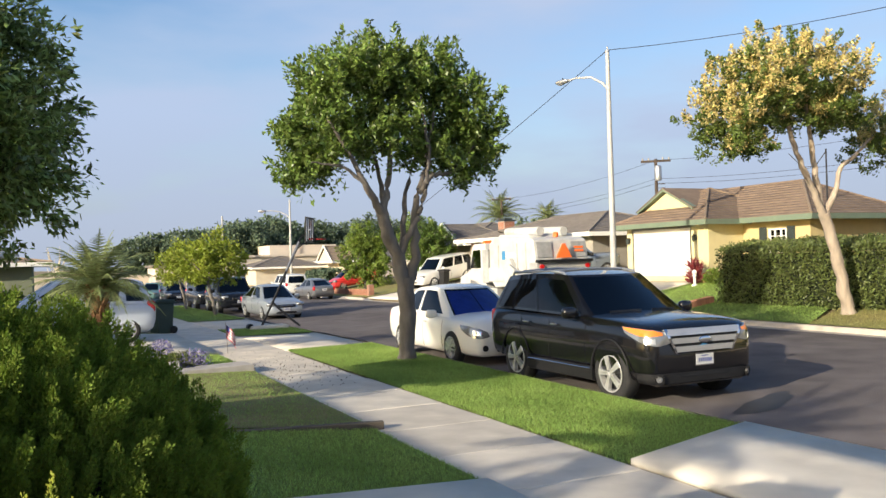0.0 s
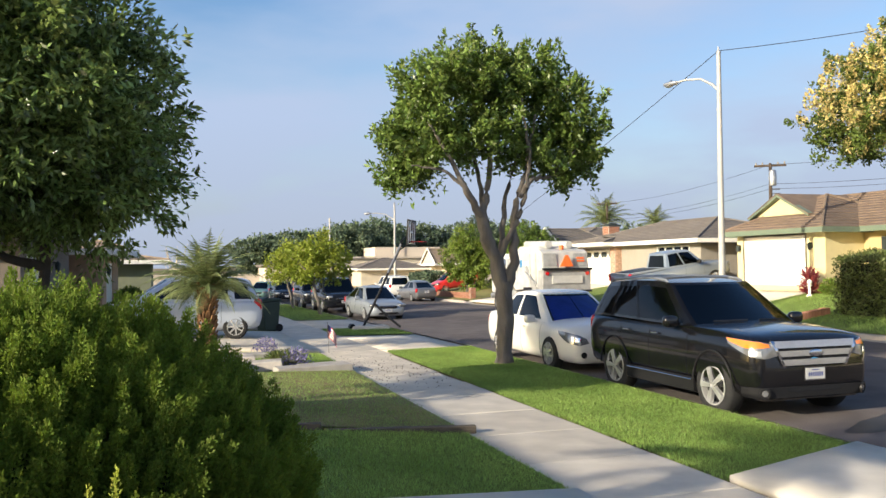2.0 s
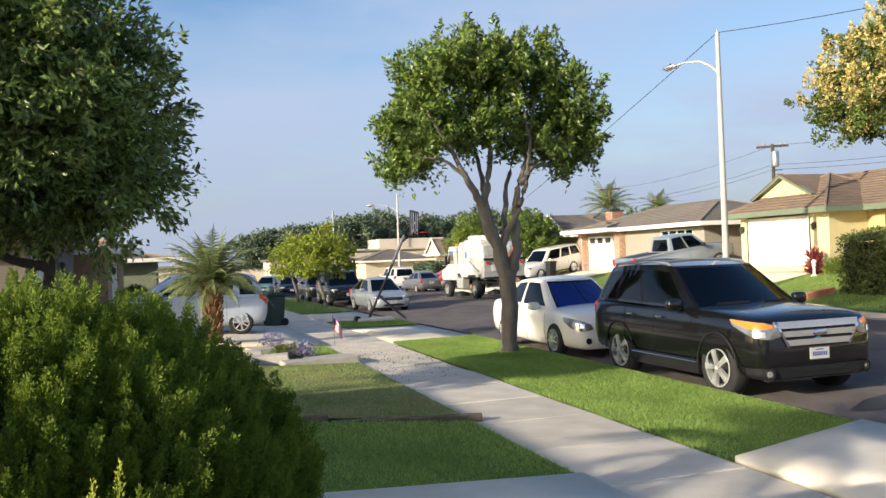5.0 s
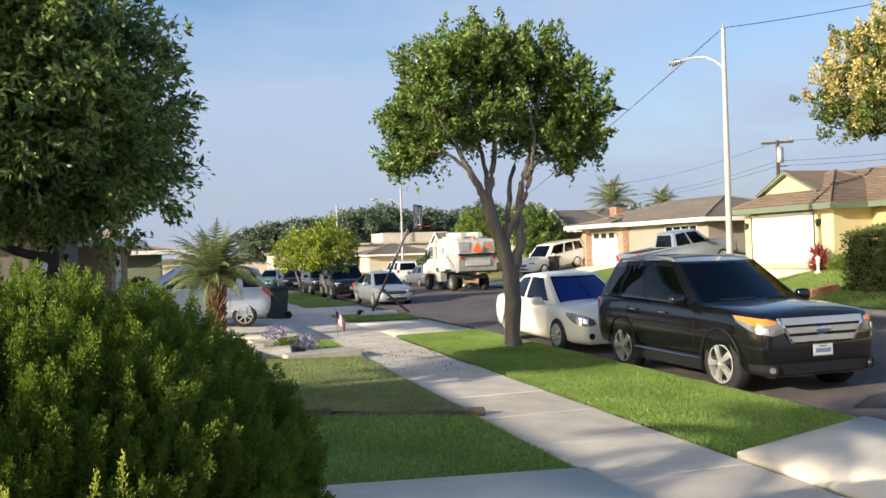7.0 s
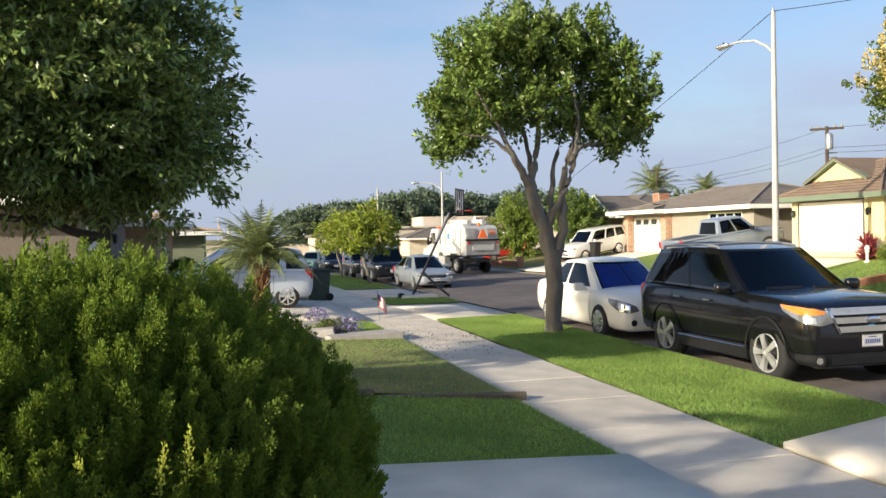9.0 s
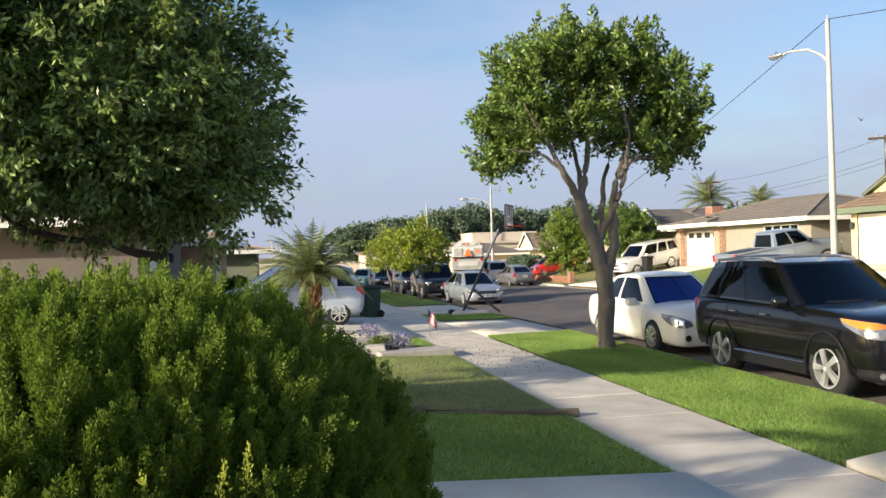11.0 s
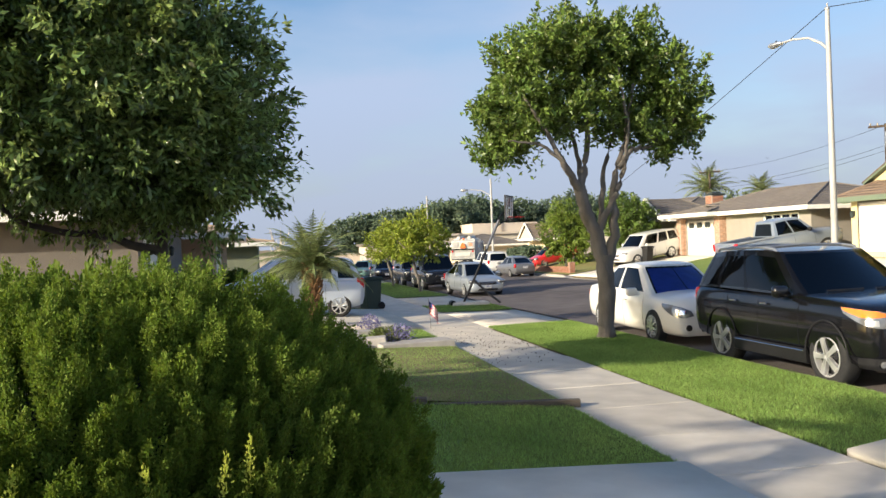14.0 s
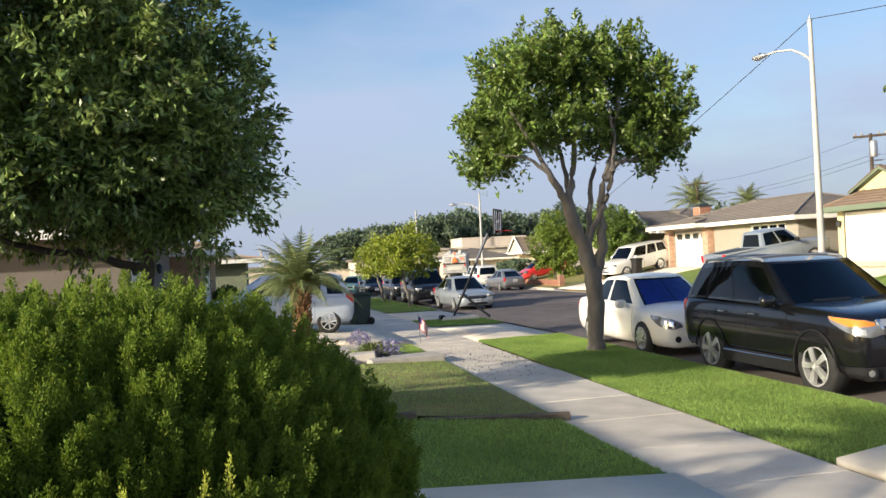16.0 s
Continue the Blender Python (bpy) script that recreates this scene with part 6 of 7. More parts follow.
    # lamps
    for s in (-1, 1):
        hl = c.panel("headlight", [(s * 0.56, 2.35, 0.86), (s * 0.72, 2.31, 0.82), (s * 0.88, 2.21, 0.85), (s * 0.96, 1.86, 0.99)],
                     [(s * 0.66, 2.35, 1.0), (s * 0.76, 2.27, 1.03), (s * 0.9, 2.13, 1.05), (s * 0.98, 1.78, 1.065)], LENS, 1.45, 0.012, "clear headlight with amber side", nu=16, nv=6)
        c.panel("side_marker", [(s * 0.68, 2.33, 0.96), (s * 0.82, 2.25, 0.95), (s * 0.92, 2.15, 0.955), (s * 0.97, 1.84, 1.03)],
                [(s * 0.69, 2.33, 0.995), (s * 0.78, 2.27, 1.025), (s * 0.9, 2.13, 1.045), (s * 0.98, 1.8, 1.06)], AMBER, 1.45, 0.017, "amber turn lens", hl, nu=14)
        c.panel("reflector", [(s * 0.76, 2.29, 0.85), (s * 0.87, 2.21, 0.865)], [(s * 0.77, 2.29, 0.92), (s * 0.88, 2.19, 0.92)], GRILLE_SILVER, 1.45, 0.018, "", hl, nu=6)
        at, nrm = c.on((s * 0.72, 2.27, 0.385), YC)
        q = Matrix.Translation(at + nrm * 0.005) @ nrm.to_track_quat("Y", "Z").to_matrix().to_4x4()
        m = M()
        m.lathe([(0.075, 0), (0.075, 0.03), (0.06, 0.034), (0.052, 0.016), (0.001, 0.016)], 16, "y", q)
        fg = part("fog_light", m, BLACK, R, smooth=40)
        m = M()
        m.lathe([(0.045, 0.016), (0.036, 0.026), (0.001, 0.03)], 14, "y", q)
        part("lens", m, LENS, fg, smooth=40)
        m = M()
        m.tube([(s * 0.68, -1.9, 1.745), (s * 0.69, -1.84, 1.8), (s * 0.69, -0.6, 1.83), (s * 0.68, -0.2, 1.8), (s * 0.67, -0.12, 1.755)], 0.022, 8)
        part("roof_rail", m, GALV, R, "silver roof rail", smooth=True)
        m = M()
        m.blob((s * 0.86, -2.28, 1.0), (0.07, 0.07, 0.17), 0.5, 8)
        part("tail_light", m, REDLENS, R, smooth=50)
    for y in (-1.5, -0.5):
        m = M()
        m.tube([(-0.69, y, 1.825), (0, y, 1.85), (0.69, y, 1.825)], 0.02, 6)
        part("cross_bar", m, GALV, R, smooth=True)
    c.plate(2.367, 0.61)
    m = M()
    for s in (-1, 1):
        m.tube([(s * 0.1, 1.08, 1.235), (s * 0.6, 0.98, 1.225)], 0.012, 5)
    part("wiper", m, BLACK, R)
    c.grow(1.1, 1.02, 1.1)


def build_altima():
    keys = [(-2.43, 0.7, 0.5, 0.9, 0.02), (-2.36, 0.8, 0.36, 0.98, 0.03), (-2.1, 0.86, 0.26, 1.02, 0.05), (-1.4, 0.89, 0.2, 1.0, 0.05), (0, 0.9, 0.18, 0.96, 0.04), (0.9, 0.9, 0.18, 0.94, 0.06),
            (1.4, 0.89, 0.19, 0.91, 0.09), (2.0, 0.86, 0.19, 0.85, 0.08), (2.28, 0.79, 0.19, 0.77, 0.06), (2.39, 0.7, 0.2, 0.7, 0.03), (2.43, 0.6, 0.24, 0.64, 0.01)]
    green = dict(yr=(-1.95, -0.95), yf=(1.25, 0.25), w=(0.845, 0.62), roof=[(-2, 1.36), (-0.9, 1.475), (-0.2, 1.51), (0.4, 1.475), (1.2, 1.4)],
                 glass=[(0.12, 0.48), (0.52, 0.9), (1.05, 1.95), (2.1, 2.48), (2.52, 2.88), (3.1, 3.9)], s=(0.1, 0.88), bf=0.16, br=0.1, front_glass=GLASS_CLEAR)
    c = Car("sedan", "white four-door saloon with a blue windscreen sunshade, parked at the kerb", "car", pose(1.04, 7.25, 0.0, 0, 0, 180), 4.86, keys, green, PAINT_WHITE,
            [(0.915, 1.45, 0.335, 0.21, 9), (0.915, -1.35, 0.335, 0.21, 9)])
    R = c.root
    for a, b in ((1.08, 1.49), (1.51, 1.92)):
        c.skin("sunshade", a, b, 0.08, 0.9, SUNSHADE, -0.001, "metallic blue folding sunshade")
    c.mirrors(0.72, 0.98, 0.89, PAINT_WHITE)
    c.seams([0.98, -0.05, -1.0], 0.28, 0.88)
    c.handles([0.08, -0.9], 0.8, PAINT_WHITE)
    YC = 1.0
    for s in (-1, 1):
        hl = c.panel("headlight", [(s * 0.47, 2.4, 0.585), (s * 0.63, 2.36, 0.54), (s * 0.79, 2.16, 0.59), (s * 0.86, 1.86, 0.73)],
                     [(s * 0.5, 2.36, 0.67), (s * 0.63, 2.3, 0.735), (s * 0.78, 2.1, 0.785), (s * 0.85, 1.8, 0.8)], LENS, 1.5, 0.008, "clear headlight", nu=14)
        c.panel("reflector", [(s * 0.6, 2.36, 0.605), (s * 0.72, 2.24, 0.615)], [(s * 0.6, 2.34, 0.68), (s * 0.72, 2.2, 0.705)], CHROME, 1.5, 0.012, "", hl, nu=6)
        at, nrm = c.on((s * 0.58, 2.4, 0.36), YC)
        q = Matrix.Translation(at + nrm * 0.004) @ nrm.to_track_quat("Y", "Z").to_matrix().to_4x4()
        m = M()
        m.lathe([(0.06, -0.01), (0.06, 0.008), (0.045, 0.004), (0.001, 0.004)], 14, "y", q)
        part("fog_light", m, BLACK, R, smooth=40)
        c.panel("tail_light", [(s * 0.72, -2.4, 0.76), (s * 0.8, -2.25, 0.78)], [(s * 0.7, -2.38, 0.9), (s * 0.8, -2.22, 0.92)], REDLENS, -1.6, 0.006, nu=6)
    gr = c.panel("grille", c.arc(7.5, 0.53, YC), c.arc(11.5, 0.64, YC), BLACK, YC, 0.008, nu=14)
    c.panel("grille_bar", c.arc(10, 0.585, YC), c.arc(10, 0.597, YC), CHROME, YC, 0.014, "", gr, nu=10, nv=1)
    m = M()
    m.blob((0, 2.452, 0.59), (0.05, 0.01, 0.04), 1.0, 8)
    part("badge", m, CHROME, gr, smooth=True)
    ik = c.panel("lower_intake", c.arc(13, 0.28, YC), c.arc(14.5, 0.38, YC), BLACK, YC, 0.006, nu=16)
    c.panel("intake_bar", c.arc(13.5, 0.325, YC), c.arc(13.5, 0.34, YC), PAINT_WHITE, YC, 0.012, "", ik, nu=12, nv=1)
    c.grow(1.08, 1.0, 1.08)


def simple_car(name, label, m, paint_mat, kind="sedan", longer=1.0, group=""):
    """Cars that stand farther off."""
    if kind == "sedan":
        L = 4.6
        keys = [(-2.3, 0.66, 0.5, 0.88, 0.02), (-2.22, 0.76, 0.36, 0.97, 0.03), (-1.9, 0.84, 0.24, 1.0, 0.04), (0, 0.88, 0.2, 0.93, 0.04), (0.9, 0.88, 0.2, 0.92, 0.06), (1.5, 0.86, 0.2, 0.88, 0.07),
                (2.0, 0.8, 0.22, 0.78, 0.05), (2.22, 0.7, 0.25, 0.68, 0.03), (2.3, 0.5, 0.34, 0.54, 0.0)]
        green = dict(yr=(-2.0, -1.05), yf=(1.25, 0.3), w=(0.8, 0.56), roof=[(-2, 1.35), (-0.9, 1.45), (-0.1, 1.49), (0.4, 1.45), (1.25, 1.38)],
                     glass=[(0.12, 0.48), (0.52, 0.9), (1.05, 1.95), (2.1, 2.48), (2.52, 2.88), (3.1, 3.9)], s=(0.1, 0.88), bf=0.16, br=0.1)
        wh = [(0.87, 1.38, 0.32, 0.2, 9), (0.87, -1.32, 0.32, 0.2, 9)]
        hz, gz = 0.7, 0.62
    elif kind == "hatch":
        L = 3.95
        keys = [(-1.95, 0.68, 0.5, 0.9, 0.02), (-1.9, 0.8, 0.34, 0.96, 0.02), (-1.6, 0.85, 0.25, 0.98, 0.03), (0, 0.865, 0.21, 0.96, 0.04), (0.7, 0.865, 0.21, 0.96, 0.06), (1.3, 0.84, 0.22, 0.9, 0.07),
                (1.75, 0.76, 0.24, 0.78, 0.05), (1.92, 0.64, 0.28, 0.66, 0.02), (1.96, 0.5, 0.36, 0.54, 0.0)]
        green = dict(yr=(-1.88, -1.6), yf=(1.25, 0.3), w=(0.81, 0.62), roof=[(-2, 1.46), (-0.9, 1.52), (-0.1, 1.54), (0.4, 1.5), (1.25, 1.4)],
                     glass=[(0.06, 0.2), (0.26, 0.54), (0.58, 0.92), (1.05, 1.95), (2.08, 2.42), (2.46, 2.74), (2.8, 2.94), (3.1, 3.9)], s=(0.1, 0.86), bf=0.16, br=0.06)
        wh = [(0.845, 1.18, 0.31, 0.19, 7), (0.845, -1.28, 0.31, 0.19, 7)]
        hz, gz = 0.74, 0.66
    else:
        L = 5.0
        keys = [(-2.5, 0.8, 0.55, 1.0, 0.02), (-2.42, 0.92, 0.4, 1.12, 0.02), (-2.0, 0.97, 0.36, 1.16, 0.03), (0, 0.99, 0.34, 1.14, 0.03), (0.9, 0.99, 0.34, 1.14, 0.05), (1.4, 0.98, 0.34, 1.13, 0.06),
                (2.1, 0.95, 0.36, 1.08, 0.05), (2.4, 0.88, 0.38, 1.0, 0.02), (2.5, 0.78, 0.45, 0.9, 0.0)]
        green = dict(yr=(-2.42, -2.2), yf=(1.15, 0.4), w=(0.93, 0.76), roof=[(-2.5, 1.78), (-0.9, 1.85), (-0.1, 1.86), (0.5, 1.81), (1.2, 1.74)],
                     glass=[(0.04, 0.28), (0.32, 0.56), (0.6, 0.92), (1.05, 1.95), (2.08, 2.4), (2.44, 2.68), (2.72, 2.96), (3.1, 3.9)], s=(0.1, 0.88), bf=0.1, br=0.05)
        wh = [(0.985, 1.52, 0.39, 0.25, 6), (0.985, -1.45, 0.39, 0.25, 6)]
        hz, gz = 0.92, 0.82
    keys = [(k[0] * longer, *k[1:]) for k in keys]
    green["yr"], green["yf"] = [tuple(v * longer for v in green[k]) for k in ("yr", "yf")]
    green["roof"] = [(k[0] * longer, k[1]) for k in green["roof"]]
    wh = [(w[0], w[1] * longer, *w[2:]) for w in wh]
    c = Car(name, label, "car", m, L, keys, green, paint_mat, wh, sections=30)
    c.root["group"] = group or "parked cars"
    R = c.root
    e = keys[-1][0]
    w0 = wh[0][0]
    c.mirrors(0.72, curve_at(keys, 0.7)[2] + 0.08, w0, paint_mat)
    c.seams([0.95, -0.05, -1.0], 0.4, curve_at(keys, 0)[2] - 0.05)
    c.handles([0.08, -0.9], curve_at(keys, 0)[2] - 0.13, paint_mat)
    for s in (-1, 1):
        c.bit("headlight", (s * w0 * 0.74, e - 0.17, hz), (0.2, 0.14, 0.08), LENS, e=0.6, rot=(-10, 0, -30 * s))
        c.bit("tail_light", (s * w0 * 0.84, keys[0][0] + 0.13, hz + 0.14), (0.09, 0.12, 0.15), REDLENS, e=0.5)
    c.bit("grille", (0, e - 0.06, gz), (0.42, 0.09, 0.07), BLACK, e=0.4)
    c.bit("grille_bar", (0, e - 0.03, gz + 0.02), (0.3, 0.08, 0.014), CHROME, e=0.4)
    c.bit("lower_intake", (0, e - 0.1, gz - 0.27), (0.5, 0.12, 0.05), BLACK, e=0.4)
    c.plate(e + 0.005, gz - 0.14)
    c.plate(keys[0][0] - 0.012, hz + 0.05, -1)
    return c


def build_pickup():
    keys = [(-2.75, 0.85, 0.6, 1.15, 0.0), (-2.7, 0.93, 0.5, 1.18, 0.0), (-1.5, 0.96, 0.45, 1.18, 0.0), (0.3, 0.97, 0.42, 1.16, 0.02), (1.2, 0.97, 0.42, 1.15, 0.05), (2.2, 0.94, 0.42, 1.1, 0.05), (2.65, 0.86, 0.45, 1.0, 0.02), (2.75, 0.75, 0.55, 0.85, 0.0)]
    green = dict(yr=(-0.75, -0.6), yf=(1.35, 0.65), w=(0.92, 0.72), roof=[(-0.8, 1.78), (0.0, 1.82), (0.6, 1.78), (1.4, 1.7)],
                 glass=[(0.08, 0.44), (0.48, 0.9), (1.05, 1.95), (2.1, 2.52), (2.56, 2.92), (3.1, 3.9)], s=(0.1, 0.88), bf=0.1, br=0.03)
    x, y = 16.35, 25.75
    t = math.degrees(math.atan(0.148))
    c = Car("pickup_truck", "grey pickup truck parked on the sloping driveway", "car", Matrix.Translation((x, y, land(x, y) + 0.1)) @ pose(0, 0, 0, 0, 0, -90) @ pose(0, 0, 0, t, 0, 0), 5.5, keys, green, PAINT_PICKUP,
            [(0.965, 1.75, 0.38, 0.25, 6), (0.965, -1.6, 0.38, 0.25, 6)], sections=30)
    m = M()
    m.box(-0.82, 0.82, -2.6, -0.85, 1.16, 1.2)
    part("cargo_bed", m, BLACK, c.root)
    for s in (-1, 1):
        c.bit("tail_light", (s * 0.9, -2.7, 1.06), (0.08, 0.08, 0.16), REDLENS, e=0.4)
        m = M()
        m.box(s * 0.9 - 0.05, s * 0.9 + 0.05, -2.68, -0.8, 1.16, 1.24)
        part("bed_rail", m, PAINT_PICKUP, c.root, bevel=0.015)
        c.bit("headlight", (s * 0.72, 2.6, 0.9), (0.16, 0.12, 0.1), LENS, e=0.5)
    m = M()
    m.box(-0.85, 0.85, -2.74, -2.66, 0.7, 1.24)
    part("tailgate", m, PAINT_PICKUP, c.root, bevel=0.02)
    c.mirrors(0.9, 1.25, 0.97, BLACK)
    c.seams([1.2, 0.2, -0.7], 0.55, 1.08)
    c.grow(1.05, 1.05, 1.13)


def build_cars():
    build_explorer()
    build_altima()
    def at(x, y, yaw, dz=0.0, pitch=0.0):
        return pose(x, y, land(x, y) + dz - (0.04 if -0.2 < x < 11.5 else 0), pitch, 0, yaw)
    simple_car("sedan", "silver four-door saloon parked facing up the street", at(1.5, 27.6, 183), PAINT_SILVER)
    simple_car("suv", "black off-road car parked behind the silver saloon", at(1.1, 34.8, 180), PAINT_NAVY, "suv")
    simple_car("suv", "black off-road car parked farther down the street", at(1.0, 41.2, 180), PAINT_NAVY, "suv")
    simple_car("sedan", "dark saloon parked by the cross street", at(1.1, 56.0, 180), PAINT_NAVY)
    simple_car("sedan", "teal saloon parked by the cross street", at(0.3, 62.4, 160), PAINT_TEAL)
    simple_car("sedan", "dark grey saloon parked at the far kerb", at(9.9, 49.0, 2), PAINT_GREY)
    simple_car("suv", "white sport utility car parked at the far kerb", at(9.9, 56.2, 2), PAINT_WHITE, "suv")
    simple_car("hatchback", "pale blue-grey hatchback parked on the neighbour's driveway", at(-7.25, 14.05, 88, 0.05, 1.5), PAINT_BLUEGREY, "hatch", 1.08).grow(1.03, 1.0, 1.09)
    simple_car("suv", "white sport utility car parked nose down on the sloping driveway", pose(16.3, 40.7, land(16.3, 40.7) + 0.05, 0, 0, 108) @ pose(0, 0, 0, -8.0, 0, 0), PAINT_WHITE, "suv")
    simple_car("hatchback", "red hatchback parked in the far front yard", pose(14.8, 54.4, land(14.8, 54.4) + 0.03, 0, 0, 95) @ pose(0, 0, 0, -7, 0, 0), PAINT_RED, "hatch")
    build_pickup()


# ---- the sweeper truck ----
def build_truck():
    """A street sweeper; its tail stands at y = 0 and its nose points to +y."""
    R = thing("sweeper_truck", "white street sweeper truck with orange triangle on its tail", "truck", pose(9.6, 16, 0))
    W = 1.18
    m = M()
    m.prism([(-0.3, 0.75), (0.05, 0.75), (6.3, 0.75), (6.3, 0.95), (-0.3, 0.95)], -0.5, 0.5, "x")
    part("chassis", m, BLACK, R)
    # hopper with slanted tail and sloped shoulders
    m = M()
    side = [(0.15, 1.3), (2.95, 1.15), (3.35, 1.5), (3.35, 2.9), (3.0, 3.16), (0.3, 3.06), (0.0, 2.95), (-0.14, 2.2), (-0.05, 1.75)]
    m.prism(side, -W, W, "x")
    part("hopper", m, TRUCK_WHITE, R, bevel=0.06, segs=3)
    m = M()
    m.prism([(0.5, 3.02), (2.95, 3.08), (2.8, 3.26), (0.6, 3.2)], -1.0, 1.0, "x")
    part("hopper_lid", m, TRUCK_WHITE, R, bevel=0.04)
    for x in (-0.55, 0.5):
        m = M()
        m.tube([(x, 0.45, 3.28), (x, 2.9, 3.36)], 0.17, 14)
        for y in (0.6, 1.4, 2.2, 2.8):
            m.lathe([(0.185, y - 0.03), (0.185, y + 0.03)], 14, "y", Matrix.Translation((x, 0, 3.27 + 0.033 * (y - 0.45))))
        part("suction_pipe", m, TRUCK_WHITE, R, "white banded pipe along the hopper's top", smooth=50)
    # plates, ribs and lettering of the tail and flanks
    # grimy tail plates; their grey also holds the shade of the barely lit tail
    for x0, x1 in ((-1.08, -0.42), (0.42, 1.08)):
        m = M()
        m.prism([(-0.165, 2.28), (-0.125, 2.28), (-0.04, 2.86), (-0.08, 2.86)], x0, x1, "x")
        pl = part("tail_plate", m, TRUCK_GREY, R, "grimy grey plate, darkened for the tail's weak light", bevel=0.01)
        if x0 > 0:
            m = M()
            for k in range(2):
                m.prism([(-0.172 + 0.03 * k, 2.48 + 0.13 * k), (-0.15 + 0.03 * k, 2.48 + 0.13 * k), (-0.14 + 0.03 * k, 2.56 + 0.13 * k), (-0.162 + 0.03 * k, 2.56 + 0.13 * k)], x0 + 0.14, x1 - 0.14, "x")
            part("lettering_bar", m, ORANGE, pl, "faded red line of lettering")
    for s in (-1, 1):
        for y in (0.45, 1.1, 2.55):
            m = M()
            m.box(s * W, s * (W + 0.05), y, y + 0.07, 1.45, 2.85)
            part("rib", m, TRUCK_WHITE, R, bevel=0.01)
        m = M()
        m.tube([(s * (W + 0.06), 0.35, 1.5), (s * (W + 0.07), 1.6, 2.05)], 0.035, 8)
        part("hydraulic_ram", m, GALV, R, smooth=True)
        m = M()
        m.box(s * (W - 0.35), s * (W + 0.04), 3.42, 3.9, 1.35, 2.7)
        part("engine_louvre", m, TRUCK_GREY, R, "dark louvred engine side", bevel=0.02)
    m = M()
    m.prism([(-0.25, 1.15), (0.3, 1.1), (0.25, 2.1), (-0.3, 2.1)], -1.2, 1.2, "x")
    part("tail_housing", m, TRUCK_GREY, R, bevel=0.03)
    m = M()
    m.box(-1.2, 1.2, -0.42, -0.2, 2.1, 2.2)
    m.box(-1.2, 1.2, -0.36, -0.2, 1.1, 1.2)
    part("tail_bumper", m, BLACK, R)
    m = M()
    m.box(-0.75, 0.75, -0.33, -0.26, 1.5, 1.85)
    part("tail_grid", m, TRUCK_WHITE, R)
    m = M()
    m.prism([(-0.33, 2.26), (0.33, 2.26), (0.06, 2.78), (-0.06, 2.78)], -0.3, -0.24, "y")
    part("warning_triangle", m, ORANGE, R, "orange slow-vehicle triangle")
    for s in (-1, 1):
        m = M()
        m.lathe([(0.09, -0.33), (0.09, -0.28), (0.001, -0.28)], 12, "y", Matrix.Translation((s * 1.0, -0.02, 1.95)))
        part("tail_light", m, REDLENS, R)
        m = M()
        m.prism([(0.3, 1.2), (0.9, 1.2), (1.7, 2.3), (1.5, 2.3)], s * W, s * (W + 0.03), "x")
        part("side_brace", m, TRUCK_GREY, R)
        m = M()
        m.box(s * W, s * (W + 0.012), 2.05, 2.32, 2.25, 2.6)
        part("emblem", m, LOGO_BLUE, R, "blue square emblem")
        m = M()
        m.box(s * W, s * (W + 0.01), 1.2, 1.95, 2.33, 2.42)
        m.box(s * W, s * (W + 0.01), 1.3, 1.9, 2.46, 2.52)
        part("lettering_bar", m, LOGO_PALE, R, "pale blue line of lettering")
        m = M()
        m.box(s * (W - 0.2), s * (W + 0.02), 2.2, 3.9, 1.4, 1.95)
        part("side_panel", m, TRUCK_WHITE, R, bevel=0.03)
        m = M()
        m.box(s * (W - 0.1), s * (W + 0.03), 0.9, 1.9, 1.18, 1.32)
        part("mud_guard", m, BLACK, R)
        m = M()
        m.box(s * 0.7, s * 1.15, 2.9, 3.8, 0.55, 1.15)
        part("side_tank", m, TRUCK_GREY, R, bevel=0.05)
        m = M()
        m.lathe([(0.5, 0.12), (0.42, 0.3), (0.1, 0.4), (0.001, 0.42)], 20, "z", Matrix.Translation((s * 1.05, 3.3, 0)))
        part("gutter_broom", m, BLACK, R)
    m = M()
    m.lathe([(0.1, 3.05), (0.1, 3.2), (0.06, 3.24), (0.001, 3.24)], 12, "z", Matrix.Translation((0, 0.25, 0)))
    part("beacon", m, ORANGE, R, "amber beacon")
    # cab
    cab = M()
    cab.prism([(3.95, 1.0), (5.2, 1.0), (6.25, 1.0), (6.3, 1.6), (5.5, 1.8), (5.05, 2.88), (4.9, 2.96), (3.95, 2.96)], -1.08, 1.08, "x")
    cb = part("cab", cab, TRUCK_WHITE, R, bevel=0.07, segs=3)
    for s in (-1, 1):
        m = M()
        m.prism([(4.3, 1.95), (5.22, 1.95), (4.95, 2.7), (4.3, 2.7)], s * 1.085, s * 1.095, "x")
        part("side_window", m, GLASS, cb)
        m = M()
        m.prism([(4.2, 1.05), (5.25, 1.05), (5.25, 1.75), (4.2, 1.75)], s * 1.082, s * 1.09, "x")
        part("door", m, TRUCK_WHITE, cb)
        m = M()
        m.box(s * 1.2 - 0.04, s * 1.2 + 0.1, 5.2, 5.28, 1.9, 2.4)
        m.tube([(s * 1.08, 5.2, 1.9), (s * 1.22, 5.24, 1.95)], 0.02, 6)
        part("mirror", m, BLACK, cb)
    m = M()
    m.box(-0.45, 0.45, 3.9, 3.95, 2.05, 2.45)
    part("rear_window", m, GLASS, cb)
    m = M()
    m.add([(-0.95, 5.56, 1.86), (0.95, 5.56, 1.86), (0.9, 5.12, 2.82), (-0.9, 5.12, 2.82)], [(0, 1, 2, 3)])
    part("windscreen", m, GLASS, cb)
    m = M()
